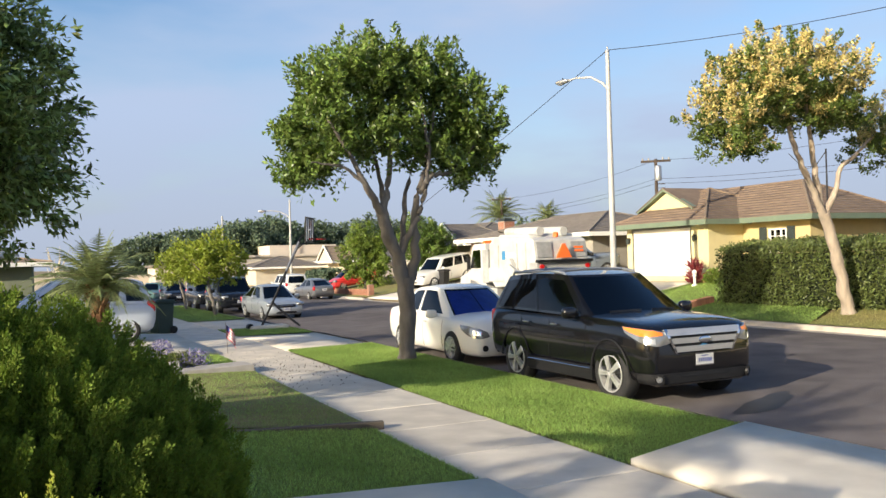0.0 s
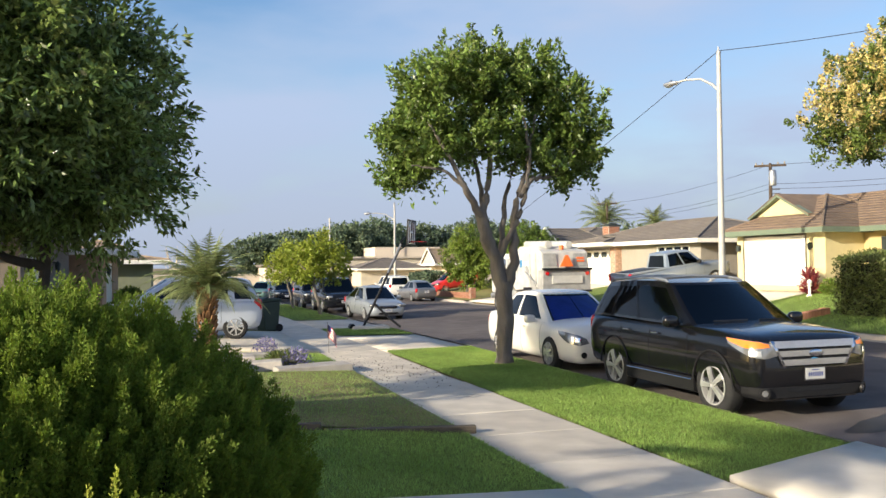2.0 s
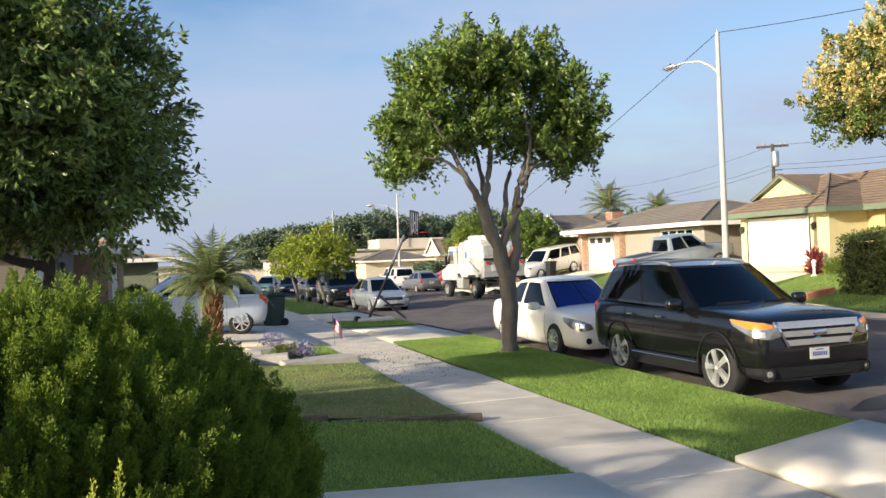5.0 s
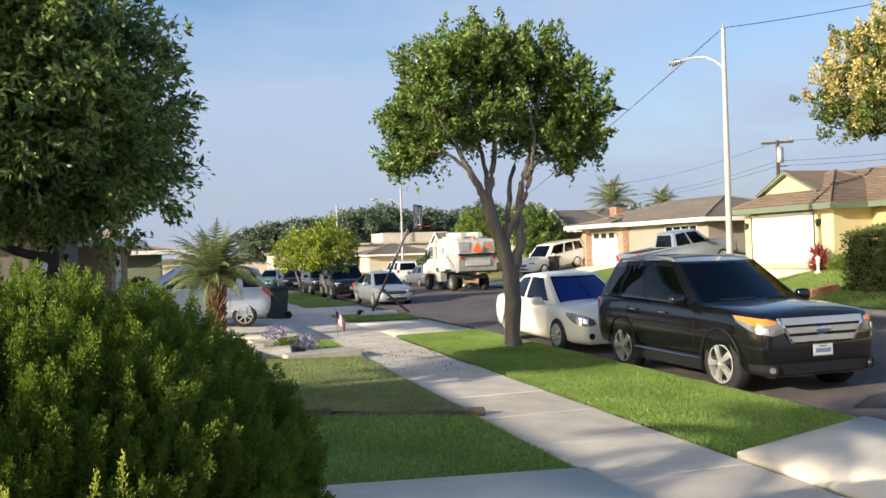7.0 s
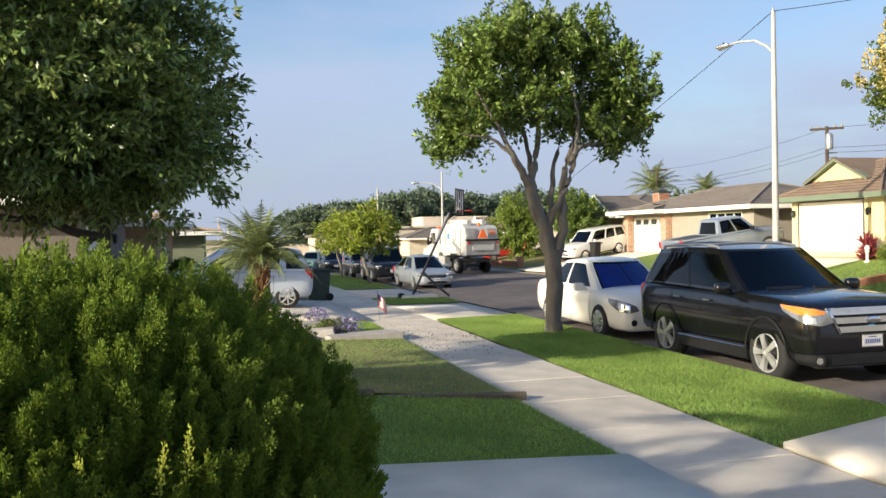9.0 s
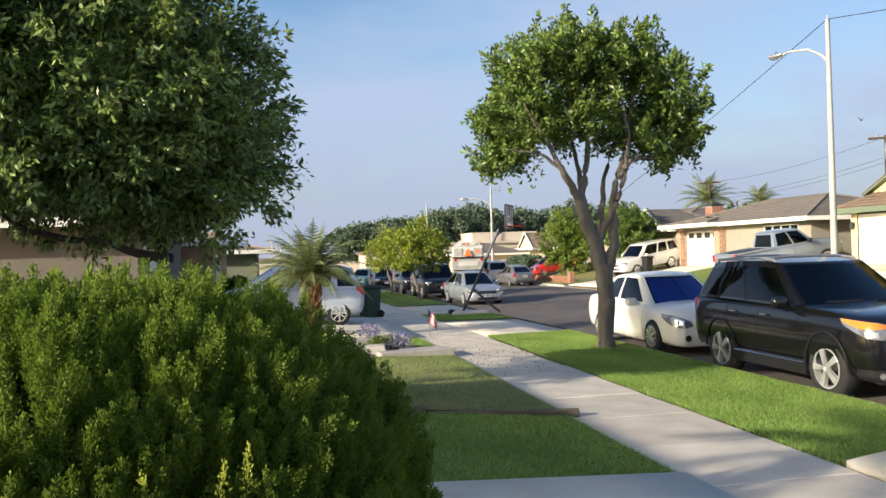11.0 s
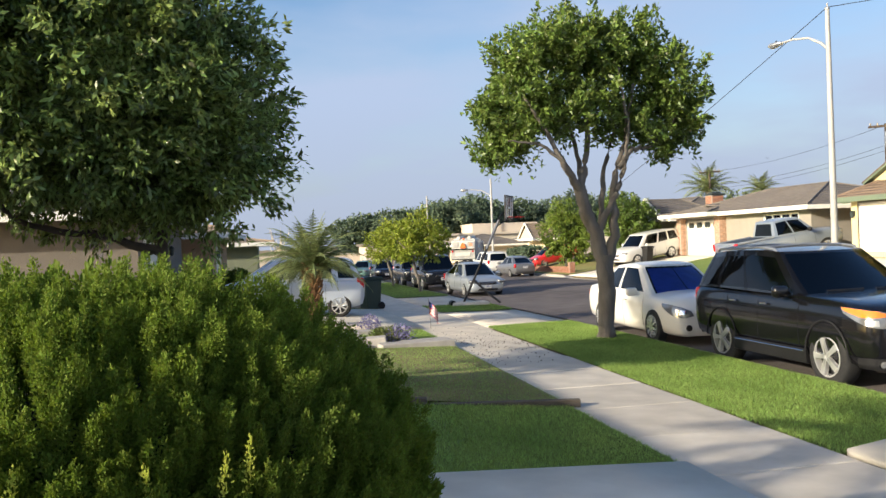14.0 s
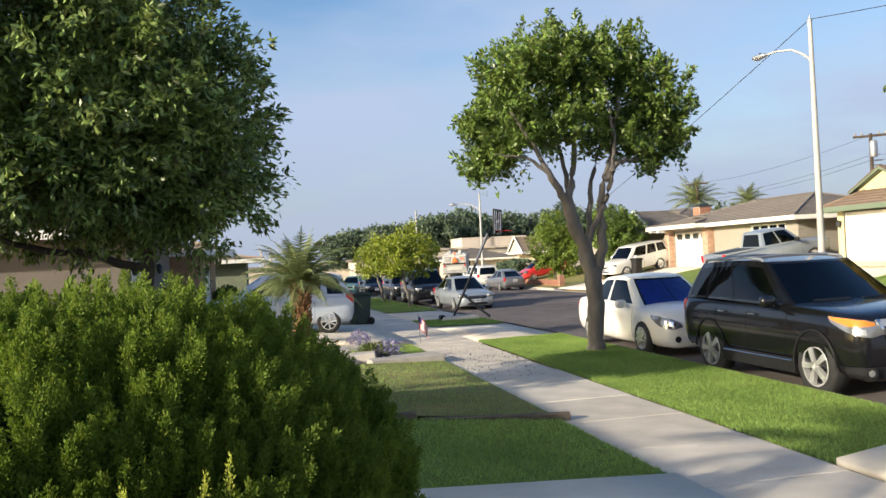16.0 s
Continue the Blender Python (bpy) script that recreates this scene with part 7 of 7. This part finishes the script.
    m.blob((0, 6.25, 0.85), (1.15, 0.15, 0.16), 0.4, 10)
    part("bumper", m, GALV, R, smooth=50)
    m = M()
    for s in (-1, 1):
        m.box(s * 0.5 - 0.2, s * 0.5 + 0.2, 4.6, 4.8, 2.96, 3.1)
    part("light_bar", m, ORANGE, cb, "amber lamps on the cab roof")
    ws = []
    for y in (1.25, 5.35):
        for s in (-1, 1):
            ws.append(wheel_parts(R, 0.5, 0.32, 8, s * 0.98, y, s, rim_r=0.55, rim_mat=TRUCK_GREY))
    return R, ws


# ---- street furniture and small things ----
def build_poles():
    def street_lamp(label, x, y, h, arm, ang):
        z = land(x, y)
        R = thing("street_lamp", label, "street lamp", pose(x, y, z, 0, 0, ang))
        m = M()
        m.tube([(0, 0, -0.2), (0, 0, h * 0.5), (0, 0, h)], [0.13, 0.105, 0.075], 14)
        part("pole", m, STEEL_POLE, R, smooth=True)
        m = M()
        m.lathe([(0.17, 0), (0.17, 0.25), (0.13, 0.3)], 14, "z")
        part("base", m, STEEL_POLE, R, smooth=True)
        m = M()
        ah = h - arm * 0.52 - 0.4
        m.tube([(0, 0, ah), (-arm * 0.14, 0, ah + 0.3), (-arm * 0.4, 0, ah + 0.62), (-arm * 0.75, 0, ah + 0.72), (-arm, 0, ah + 0.7)], [0.05, 0.048, 0.042, 0.038, 0.035], 10)
        a = part("arm", m, STEEL_POLE, R, smooth=True)
        m = M()
        m.blob((-arm - 0.22, 0, ah + 0.7), (0.36, 0.14, 0.09), 0.8, 10)
        ln = part("lamp_head", m, GALV, a, "grey cobra-head lamp", smooth=True)
        m = M()
        m.blob((-arm - 0.3, 0, ah + 0.63), (0.2, 0.11, 0.07), 1.0, 8)
        part("lens", m, LENS, ln, smooth=True)
        m = M()
        m.lathe([(0.035, 0.78), (0.035, 0.84), (0.001, 0.85)], 10, "z", Matrix.Translation((-arm - 0.2, 0, ah)))
        part("sensor", m, BLACK, ln)
        m = M()
        m.lathe([(0.09, h - 0.05), (0.09, h + 0.02), (0.03, h + 0.06), (0.03, h + 0.16), (0.001, h + 0.18)], 10, "z")
        part("cap", m, GALV, R)
        return z + h
    street_lamp("tall tapered street lamp with a curved arm behind the far kerb", 11.95, 15.9, 10.0, 2.1, -75)
    street_lamp("tall street lamp farther down the street", 12.1, 63.2, 8.1, 2.2, -20)
    # overhead cables at the lamp
    def cable(label, a, b, sag, r=0.014):
        m = M()
        a, b = Vector(a), Vector(b)
        m.tube([a.lerp(b, i / 16) - Vector((0, 0, sag * 4 * (i / 16) * (1 - i / 16))) for i in range(17)], r, 5)
        whole("overhead_cable", m, WIRE, label, "cable", group="overhead cables")
    cable("black overhead cable from the lamp pole to poles down the street", (11.95, 15.9, 10.15), (14.6, 46.8, 4.2), 0.15)
    cable("black overhead cable from the lamp pole across the lawn", (11.95, 15.9, 10.15), (26.0, 4.0, 12.3), 0.5)
    # utility poles behind the houses
    def utility(label, x, y, top, box):
        R = thing("utility_pole", label, "utility pole", pose(x, y, 0))
        m = M()
        m.tube([(0, 0, -0.5), (0, 0, top)], [0.2, 0.13], 10)
        part("pole", m, WOODPOLE, R, smooth=True)
        q = Matrix.Rotation(radians(-40), 4, "Z")
        m = M()
        m.box(-1.25, 1.25, -0.07, 0.07, top - 0.28, top - 0.1, q)
        ar = part("cross_arm", m, WOODPOLE, R)
        for k in (-1.1, -0.6, 0.6, 1.1):
            m = M()
            m.lathe([(0.05, top - 0.1), (0.07, top), (0.05, top + 0.1), (0.001, top + 0.12)], 8, "z", Matrix.Translation(q @ Vector((k, 0, 0))))
            part("insulator", m, STUCCO_GREY, ar)
        if box:
            m = M()
            m.lathe([(0.27, top - 1.9), (0.3, top - 1.8), (0.3, top - 0.75), (0.2, top - 0.6), (0.001, top - 0.58)], 14, "z", Matrix.Translation((-0.1, -0.4, 0)))
            part("transformer", m, GALV, R, "grey transformer can", smooth=40)
            for k in range(3):
                m = M()
                m.box(0.15, 0.75, -0.04, 0.04, top - 2.2 - 0.35 * k, top - 2.14 - 0.35 * k, q)
                part("bracket", m, WOODPOLE, R)
    utility("wooden utility pole with a transformer behind the yellow house", 40.1, 47.4, 10.4, True)
    utility("wooden utility pole with a crossarm behind the far roofs", 44.6, 82.7, 9.8, False)
    for k, dz in enumerate((0.0, -1.6, -2.0)):
        cable("thin overhead cable between utility poles", (40.1, 47.4, 10.3 + dz), (44.6, 82.7, 9.7 + dz), 0.6, 0.015)
        cable("thin overhead cable running on behind the houses", (40.1, 47.4, 10.3 + dz), (44.0, 16.0, 10.2 + dz), 0.6, 0.015)
    m = M()
    m.tube([(12.2, 95, -1), (12.2, 95, 8.3)], 0.1, 8)
    whole("pole", m, STEEL_POLE, "slim pale pole among the far trees", "pole")
    # roof mast with looped cable beside the blossom tree
    m = M()
    m.tube([(21.5, 14.1, 4.0), (21.5, 14.1, 6.4)], 0.035, 6)
    m.tube([(21.5, 14.1, 6.3), (21.2, 14.4, 5.7), (20.9, 14.8, 5.7), (20.6, 15.2, 6.3)], 0.02, 5)
    whole("roof_mast", m, WIRE, "dark service mast with looped cable on the roof", "mast")


def build_hoop():
    R = thing("basketball_hoop", "portable basketball hoop on a leaning black pole", "basketball hoop", pose(-1.3, 17.5, land(-1.3, 17.5) + 0.02))
    m = M()
    m.box(-0.45, 0.85, -0.4, 0.35, 0.0, 0.13, inset=0.05)
    part("base", m, CONCRETE, R, "weathered grey base tray", bevel=0.03)
    m = M()
    m.tube([(0.0, 0.0, 0.1), (0.62, 0.2, 1.25), (1.2, 0.38, 2.35), (1.52, 0.48, 2.95)], 0.042, 10)
    pl = part("pole", m, BLACK, R, smooth=True)
    m = M()
    m.tube([(0.95, 0.3, 1.9), (1.48, 0.47, 2.9)], 0.048, 10)
    part("sleeve", m, PAINT_GREY, pl, "grey upper sleeve", smooth=True)
    m = M()
    m.tube([(0.42, 0.13, 0.85), (0.9, -0.1, 0.35), (1.25, -0.2, 0.05)], 0.04, 8)
    part("brace", m, BLACK, R, smooth=True)
    m = M()
    for dz in (0, 0.3):
        m.tube([(1.45 - dz * 0.3, 0.45, 2.95 - dz), (1.65, 0.5, 3.15 - dz), (1.86, 0.55, 3.2 - dz)], 0.025, 6)
    part("arm", m, BLACK, R)
    q = Matrix.Translation((1.88, 0.55, 3.3)) @ Matrix.Rotation(radians(-30), 4, "Z") @ Matrix.Rotation(radians(2), 4, "Y")
    m = M()
    for y0, y1, z0, z1 in ((-0.58, -0.54, -0.42, 0.46), (0.54, 0.58, -0.42, 0.46), (-0.54, 0.54, -0.42, -0.38), (-0.54, 0.54, 0.42, 0.46)):
        m.box(-0.02, 0.03, y0, y1, z0, z1, q)
    bb = part("backboard_frame", m, BLACK, R)
    m = M()
    m.box(0.0, 0.01, -0.54, 0.54, -0.38, 0.42, q)
    part("backboard", m, HOOP_PANE, bb, "clear backboard pane")
    m = M()
    for y0, y1, z0, z1 in ((-0.5, -0.38, -0.36, 0.4), (0.38, 0.5, -0.36, 0.4), (-0.22, -0.12, -0.3, 0.4), (0.12, 0.22, -0.3, 0.4), (-0.12, 0.12, 0.0, 0.06)):
        m.box(0.011, 0.016, y0, y1, z0, z1, q)
    part("backboard_marking", m, HOOP_WHITE, bb, "white printed stripes")
    m = M()
    m.tube([q @ Vector((0.35 + 0.23 * math.cos(a), 0.23 * math.sin(a), -0.3)) for a in [2 * math.pi * k / 20 for k in range(21)]], 0.012, 6)
    m.tube([q @ Vector((0.0, 0, -0.3)), q @ Vector((0.13, 0, -0.3))], 0.03, 6)
    part("rim", m, PAINT_RED, bb, "orange-red rim")
    m = M()
    m.lathe([(0.1, -0.15), (0.1, 0.15)], 12, "y", Matrix.Translation((-0.4, 0, 0.1)))
    part("wheel", m, BLACK, R)


def build_bin(label, x, y, yaw, material):
    R = thing("wheelie_bin", label, "bin", pose(x, y, land(x, y) + 0.02, 0, 0, yaw), "wheelie bins")
    m = M()
    m.prism([(-0.24, 0.0), (0.24, 0.0), (0.32, 0.98), (-0.32, 0.98)], -0.3, 0.3, "x")
    part("body", m, material, R, bevel=0.04)
    m = M()
    m.prism([(-0.38, 0.98), (0.37, 0.98), (0.33, 1.08), (-0.2, 1.12), (-0.4, 1.06)], -0.33, 0.33, "x")
    part("lid", m, material, R, bevel=0.03)
    m = M()
    m.tube([(-0.28, 0.36, 0.98), (-0.28, 0.44, 0.96), (0.28, 0.44, 0.96), (0.28, 0.36, 0.98)], 0.018, 6)
    part("handle", m, material, R)
    for s in (-1, 1):
        m = M()
        m.lathe([(0.13, s * 0.28), (0.13, s * 0.34)], 16, "x", Matrix.Translation((0, 0.26, 0.11)))
        part("wheel", m, BLACK, R)


def build_flag():
    z = land(-4.0, 9.6)
    R = thing("garden_flag", "small striped national flag on a stick in the lawn", "flag", pose(-4.02, 9.4, z, 0, 0, 0))
    m = M()
    m.tube([(0.02, 0, -0.05), (0.0, 0, 0.45), (-0.02, 0, 0.78)], 0.006, 6)
    part("stick", m, TIMBER, R)
    def fold(u, v):
        x = -0.02 + u * 0.24
        return (x - 0.02 * math.sin(7 * u), 0.05 * math.sin(9 * u), 0.74 - v * 0.3 - u * 0.3 + 0.02 * math.sin(6 * u))
    for k in range(9):
        m = M()
        m.grid(10, 1, lambda u, v: fold((0.4 if k < 4 else 0.0) + u * (0.6 if k < 4 else 1.0), (k + v) / 9))
        part("stripe", m, FLAG_RED if k % 2 == 0 else FLAG_WHITE, R)
    m = M()
    m.grid(5, 4, lambda u, v: fold(u * 0.4, v * 4 / 9))
    part("canton", m, FLAG_BLUE, R)


def build_small():
    # timber edging and stone slabs
    R = thing("lawn_edging", "weathered timber edging between two lawns", "edging")
    for i in range(3):
        m = M()
        x0, y0 = -4.1 - i * 1.85, -0.9 + i * 0.44
        q = pose(x0, y0, land(x0, y0), 0, 0, 180 - 13.4)
        m.box(0.0, 1.84, -0.05, 0.05, -0.05, 0.115, q)
        part("board", m, TIMBER, R, bevel=0.01)
    R = thing("stone_edging", "loose grey stone slabs along the planting bed", "stones")
    rnd = random.Random(3)
    for i, (x, y, w, l, rz) in enumerate(((-5.0, 5.75, 1.5, 0.5, 6), (-5.9, 6.35, 0.8, 0.5, -8), (-4.75, 6.2, 1.0, 0.35, 3), (-6.7, 5.9, 0.9, 0.6, 10), (-6.3, 7.2, 0.7, 0.5, -4), (-5.9, 8.2, 0.6, 0.4, 12))):
        m = M()
        m.box(-w / 2, w / 2, -l / 2, l / 2, 0, 0.16 + 0.05 * rnd.random(), inset=0.02)
        ob = part("stone", m, STONE, R, bevel=0.015)
        ob.matrix_basis = pose(x, y, land(x, y) - 0.03, rnd.uniform(-3, 3), rnd.uniform(-3, 3), rz)
    # low brick wall across the street
    R = thing("garden_wall", "low red brick garden wall with square piers across the street", "wall")
    b = M()
    b.box(-0.1, 0.1, -0.05, 0.05, -0.03, 0.03)
    me = b.mesh("brick", BRICK)
    core = M()
    core.prism([(43.9, land(12.3, 43.9) - 0.1), (52.4, land(12.3, 52.4) - 0.1), (52.4, land(12.3, 52.4) + 0.42), (43.9, land(12.3, 43.9) + 0.42)], 12.26, 12.36, "x")
    part("core", core, MORTAR, R)
    for row in range(6):
        for k in range(38):
            y = 44.0 + k * 0.222 + (0.11 if row % 2 else 0)
            ob = new("brick", me)
            ob.parent = R
            ob.matrix_basis = pose(12.24, y, land(12.3, y) + 0.03 + row * 0.073, 0, 0, 90)
    brick_pier(R, 12.3, 43.7, 0.4, land(12.3, 43.7) - 0.05, land(12.3, 43.7) + 0.75, BRICK, "pier")
    brick_pier(R, 14.3, 41.9, 0.4, land(14.3, 41.9) - 0.05, land(14.3, 41.9) + 0.8, BRICK, "pier")
    # low planter by the hedge
    R = thing("planter_edging", "low row of pale red bricks at the hedge's end", "edging")
    for k in range(9):
        ob = new("brick", me)
        ob.parent = R
        ob.matrix_basis = Matrix.Translation((12.75 + 0.13 * k, 12.75, land(12.75 + 0.13 * k, 12.75) + 0.12)) @ Matrix.Diagonal((0.6, 3, 4, 1))
    # garden ball by the garage
    m = M()
    m.lathe([(0.14, 0), (0.12, 0.05), (0.05, 0.1), (0.06, 0.4), (0.11, 0.45), (0.02, 0.5)], 14)
    m.blob((0, 0, 0.58), (0.1, 0.1, 0.1), 1.0, 10)
    whole("garden_ornament", m, WHITE_TRIM, "small white globe ornament on a stand", "ornament", pose(16.9, 17.0, land(16.9, 17.0)), smooth=60)
    # leaf litter on the pavement
    rng = np.random.default_rng(77)
    n = 420
    c = np.stack([rng.uniform(-4.15, -2.2, n), rng.normal(5.6, 1.4, n), np.zeros(n)], 1)
    c[:, 2] = [land(a, b) + 0.035 for a, b in c[:, :2]]
    me = leaf_mesh("leaf_litter", c, np.tile([0.0, 0, 0.05], (n, 1)), 0.035, 0.5, BARK_DARK, rng, 0.0)
    tagged(new("leaf_litter", me), "dry brown leaves scattered on the pavement", "leaves", "", "stuff")
    # a bare white tree on the left, far off
    rg = np.random.default_rng(9)
    R = thing("bare_tree", "leafless pale tree beyond the green house", "tree", pose(-7.5, 62, -0.5))
    m = M()
    limb(m, [(0, 0, 0), (0.3, 0, 1.8), (0.9, 0, 3.4)], 0.16, 0.08, rg, 6)
    for k in range(16):
        a = rg.uniform(0, 6.28)
        z = rg.uniform(1.4, 3.2)
        m.tube([(0.3 + 0.17 * z, 0, z), (0.3 + 0.17 * z + 0.7 * math.cos(a), 0.7 * math.sin(a), z + 1.0), (0.3 + 0.17 * z + 1.0 * math.cos(a), math.sin(a), z + 2.0)], [0.05, 0.03, 0.01], 5)
    part("trunk", m, STUCCO_CREAM, R)


def build_bird():
    R = thing("bird", "small dark bird flying past the street lamp", "bird", pose(40, 20, 14))
    m = M()
    m.blob((0, 0, 0), (0.07, 0.17, 0.065), 1.0, 8)
    m.blob((0, 0.18, 0.03), (0.045, 0.055, 0.045), 1.0, 8)
    m.add([(-0.05, -0.13, 0), (0.05, -0.13, 0), (0.07, -0.32, 0.01), (-0.07, -0.32, 0.01)], [(0, 1, 2, 3)])
    part("body", m, CLAY, R, smooth=True)
    wings = []
    for s in (-1, 1):
        w = M()
        w.add([(0, 0.09, 0.012), (s * 0.18, 0.12, 0.012), (s * 0.36, -0.02, 0.006), (s * 0.16, -0.1, 0.006), (0, -0.08, 0.008),
               (0, 0.09, 0), (s * 0.18, 0.12, 0), (s * 0.36, -0.02, 0.003), (s * 0.16, -0.1, 0), (0, -0.08, 0)],
              [(0, 1, 2, 3, 4), (9, 8, 7, 6, 5), (0, 5, 6, 1), (1, 6, 7, 2), (2, 7, 8, 3), (3, 8, 9, 4)])
        ob = part("wing", w, CLAY, R)
        ob.matrix_basis = pose(s * 0.04, 0.02, 0.03)
        wings.append((s, ob))
    return R, wings


build_ground()
build_kerbs()
build_drives()
build_lawns()
build_houses()
build_trees()
build_shrubs()
build_cars()
TRUCK, TRUCK_WHEELS = build_truck()
build_poles()
build_hoop()
build_bin("dark green wheeled rubbish bin with a closed lid", -4.45, 18.0, -70, BIN_GREEN)
build_bin("dark brown wheeled rubbish bin beside the sloping driveway", 14.82, 39.87, 30, TIMBER)
build_bin("dark grey wheeled rubbish bin beside the white car", 15.79, 39.43, 25, DARK_PLASTIC)
build_flag()
build_small()
BIRD, WINGS = build_bird()
build_walk()


def motions():
    # tail of the sweeper: seconds, x, y
    track = [(0, 9.6, 16.0), (0.5, 9.6, 18.4), (1, 9.6, 20.6), (1.5, 9.6, 22.6), (2, 9.6, 24.2), (2.5, 9.6, 25.5), (3, 9.55, 26.7), (3.5, 9.5, 27.9), (4, 9.4, 29.2), (5, 9.3, 31.5),
             (6.3, 9.1, 34.2), (6.8, 9.05, 35.1), (7.4, 9.0, 36.0), (8, 8.9, 37.0), (8.6, 8.7, 38.6), (9.2, 8.2, 41.2), (10, 7.2, 46.2), (10.6, 6.9, 50.2), (11.3, 7.9, 55.0), (12, 9.3, 62.0), (13, 10.4, 68.6),
             (14.5, 11.0, 70.0), (16, 11.4, 71.2)]
    rows, spin, gone = [], [], 0.0
    last = None
    for k in range(0, 161):
        t = k / 10
        x, y = curve_at(track, t)
        xa, ya = curve_at(track, min(16, t + 0.35))
        xb, yb = curve_at(track, max(0, t - 0.35))
        yaw = math.degrees(math.atan2(xb - xa, max(0.3, ya - yb)))
        if last is not None:
            gone += math.hypot(x - last[0], y - last[1])
        last = (x, y)
        if k % 5 == 0 or k == 160:
            rows.append((t, pose(x, y, land(min(x, 10.9), y) - 0.02, math.degrees(-0.009) if y > 10 else 0, 0, yaw)))
        spin.append((t, -math.degrees(gone / 0.5)))
    walk(TRUCK, rows)
    for w in TRUCK_WHEELS:
        x, y, z = w.matrix_basis.translation
        walk(w, [(t, pose(x, y, z, a, 0, 0)) for t, a in spin])
    # the bird comes in from beyond the roofs, passes behind the street tree and flies off
    way = [(0, 46, 2, 13), (3, 40, 0, 14), (5, 28, 4, 13), (5.8, 17.5, 9, 10.8), (6.3, 9.65, 11.00, 8.29), (6.4, 8.84, 10.50, 7.92), (6.5, 7.88, 10.00, 7.29), (6.6, 6.75, 9.50, 6.89), (6.7, 5.58, 9.00, 6.34), (6.8, 4.55, 8.50, 6.18), (6.9, 3.40, 7.80, 5.79), (7.0, 2.50, 7.20, 5.51), (7.3, 0.6, 6.3, 6.1), (7.6, 0.5, 6.3, 5.9), (7.8, 0.9, 6.6, 5.5), (8, 3.06, 7.60, 4.90), (8.2, 6.04, 9.30, 5.29), (8.4, 10.37, 11.20, 6.21), (8.5, 12.84, 12.20, 6.74), (9.5, 22, 24, 10.5), (11, 40, 50, 12), (13, 60, 90, 13), (16, 80, 130, 14)]
    rows = []
    for i, (t, *p) in enumerate(way):
        a, b = Vector(way[max(0, i - 1)][1:]), Vector(way[min(len(way) - 1, i + 1)][1:])
        d = b - a
        yaw = math.degrees(math.atan2(-d.x, d.y)) if d.length > 0.1 else 80
        rows.append((t, pose(*p, 0, 0, yaw)))
    walk(BIRD, rows)
    for s, ob in WINGS:
        x, y, z = ob.matrix_basis.translation
        beats = [(0, 0)] + [(round(5.0 + k * 0.1, 1), 50 if k % 2 else -25) for k in range(60)] + [(16, 10)]
        walk(ob, [(t, pose(x, y, z, 0, -s * a, 0)) for t, a in beats])


motions()
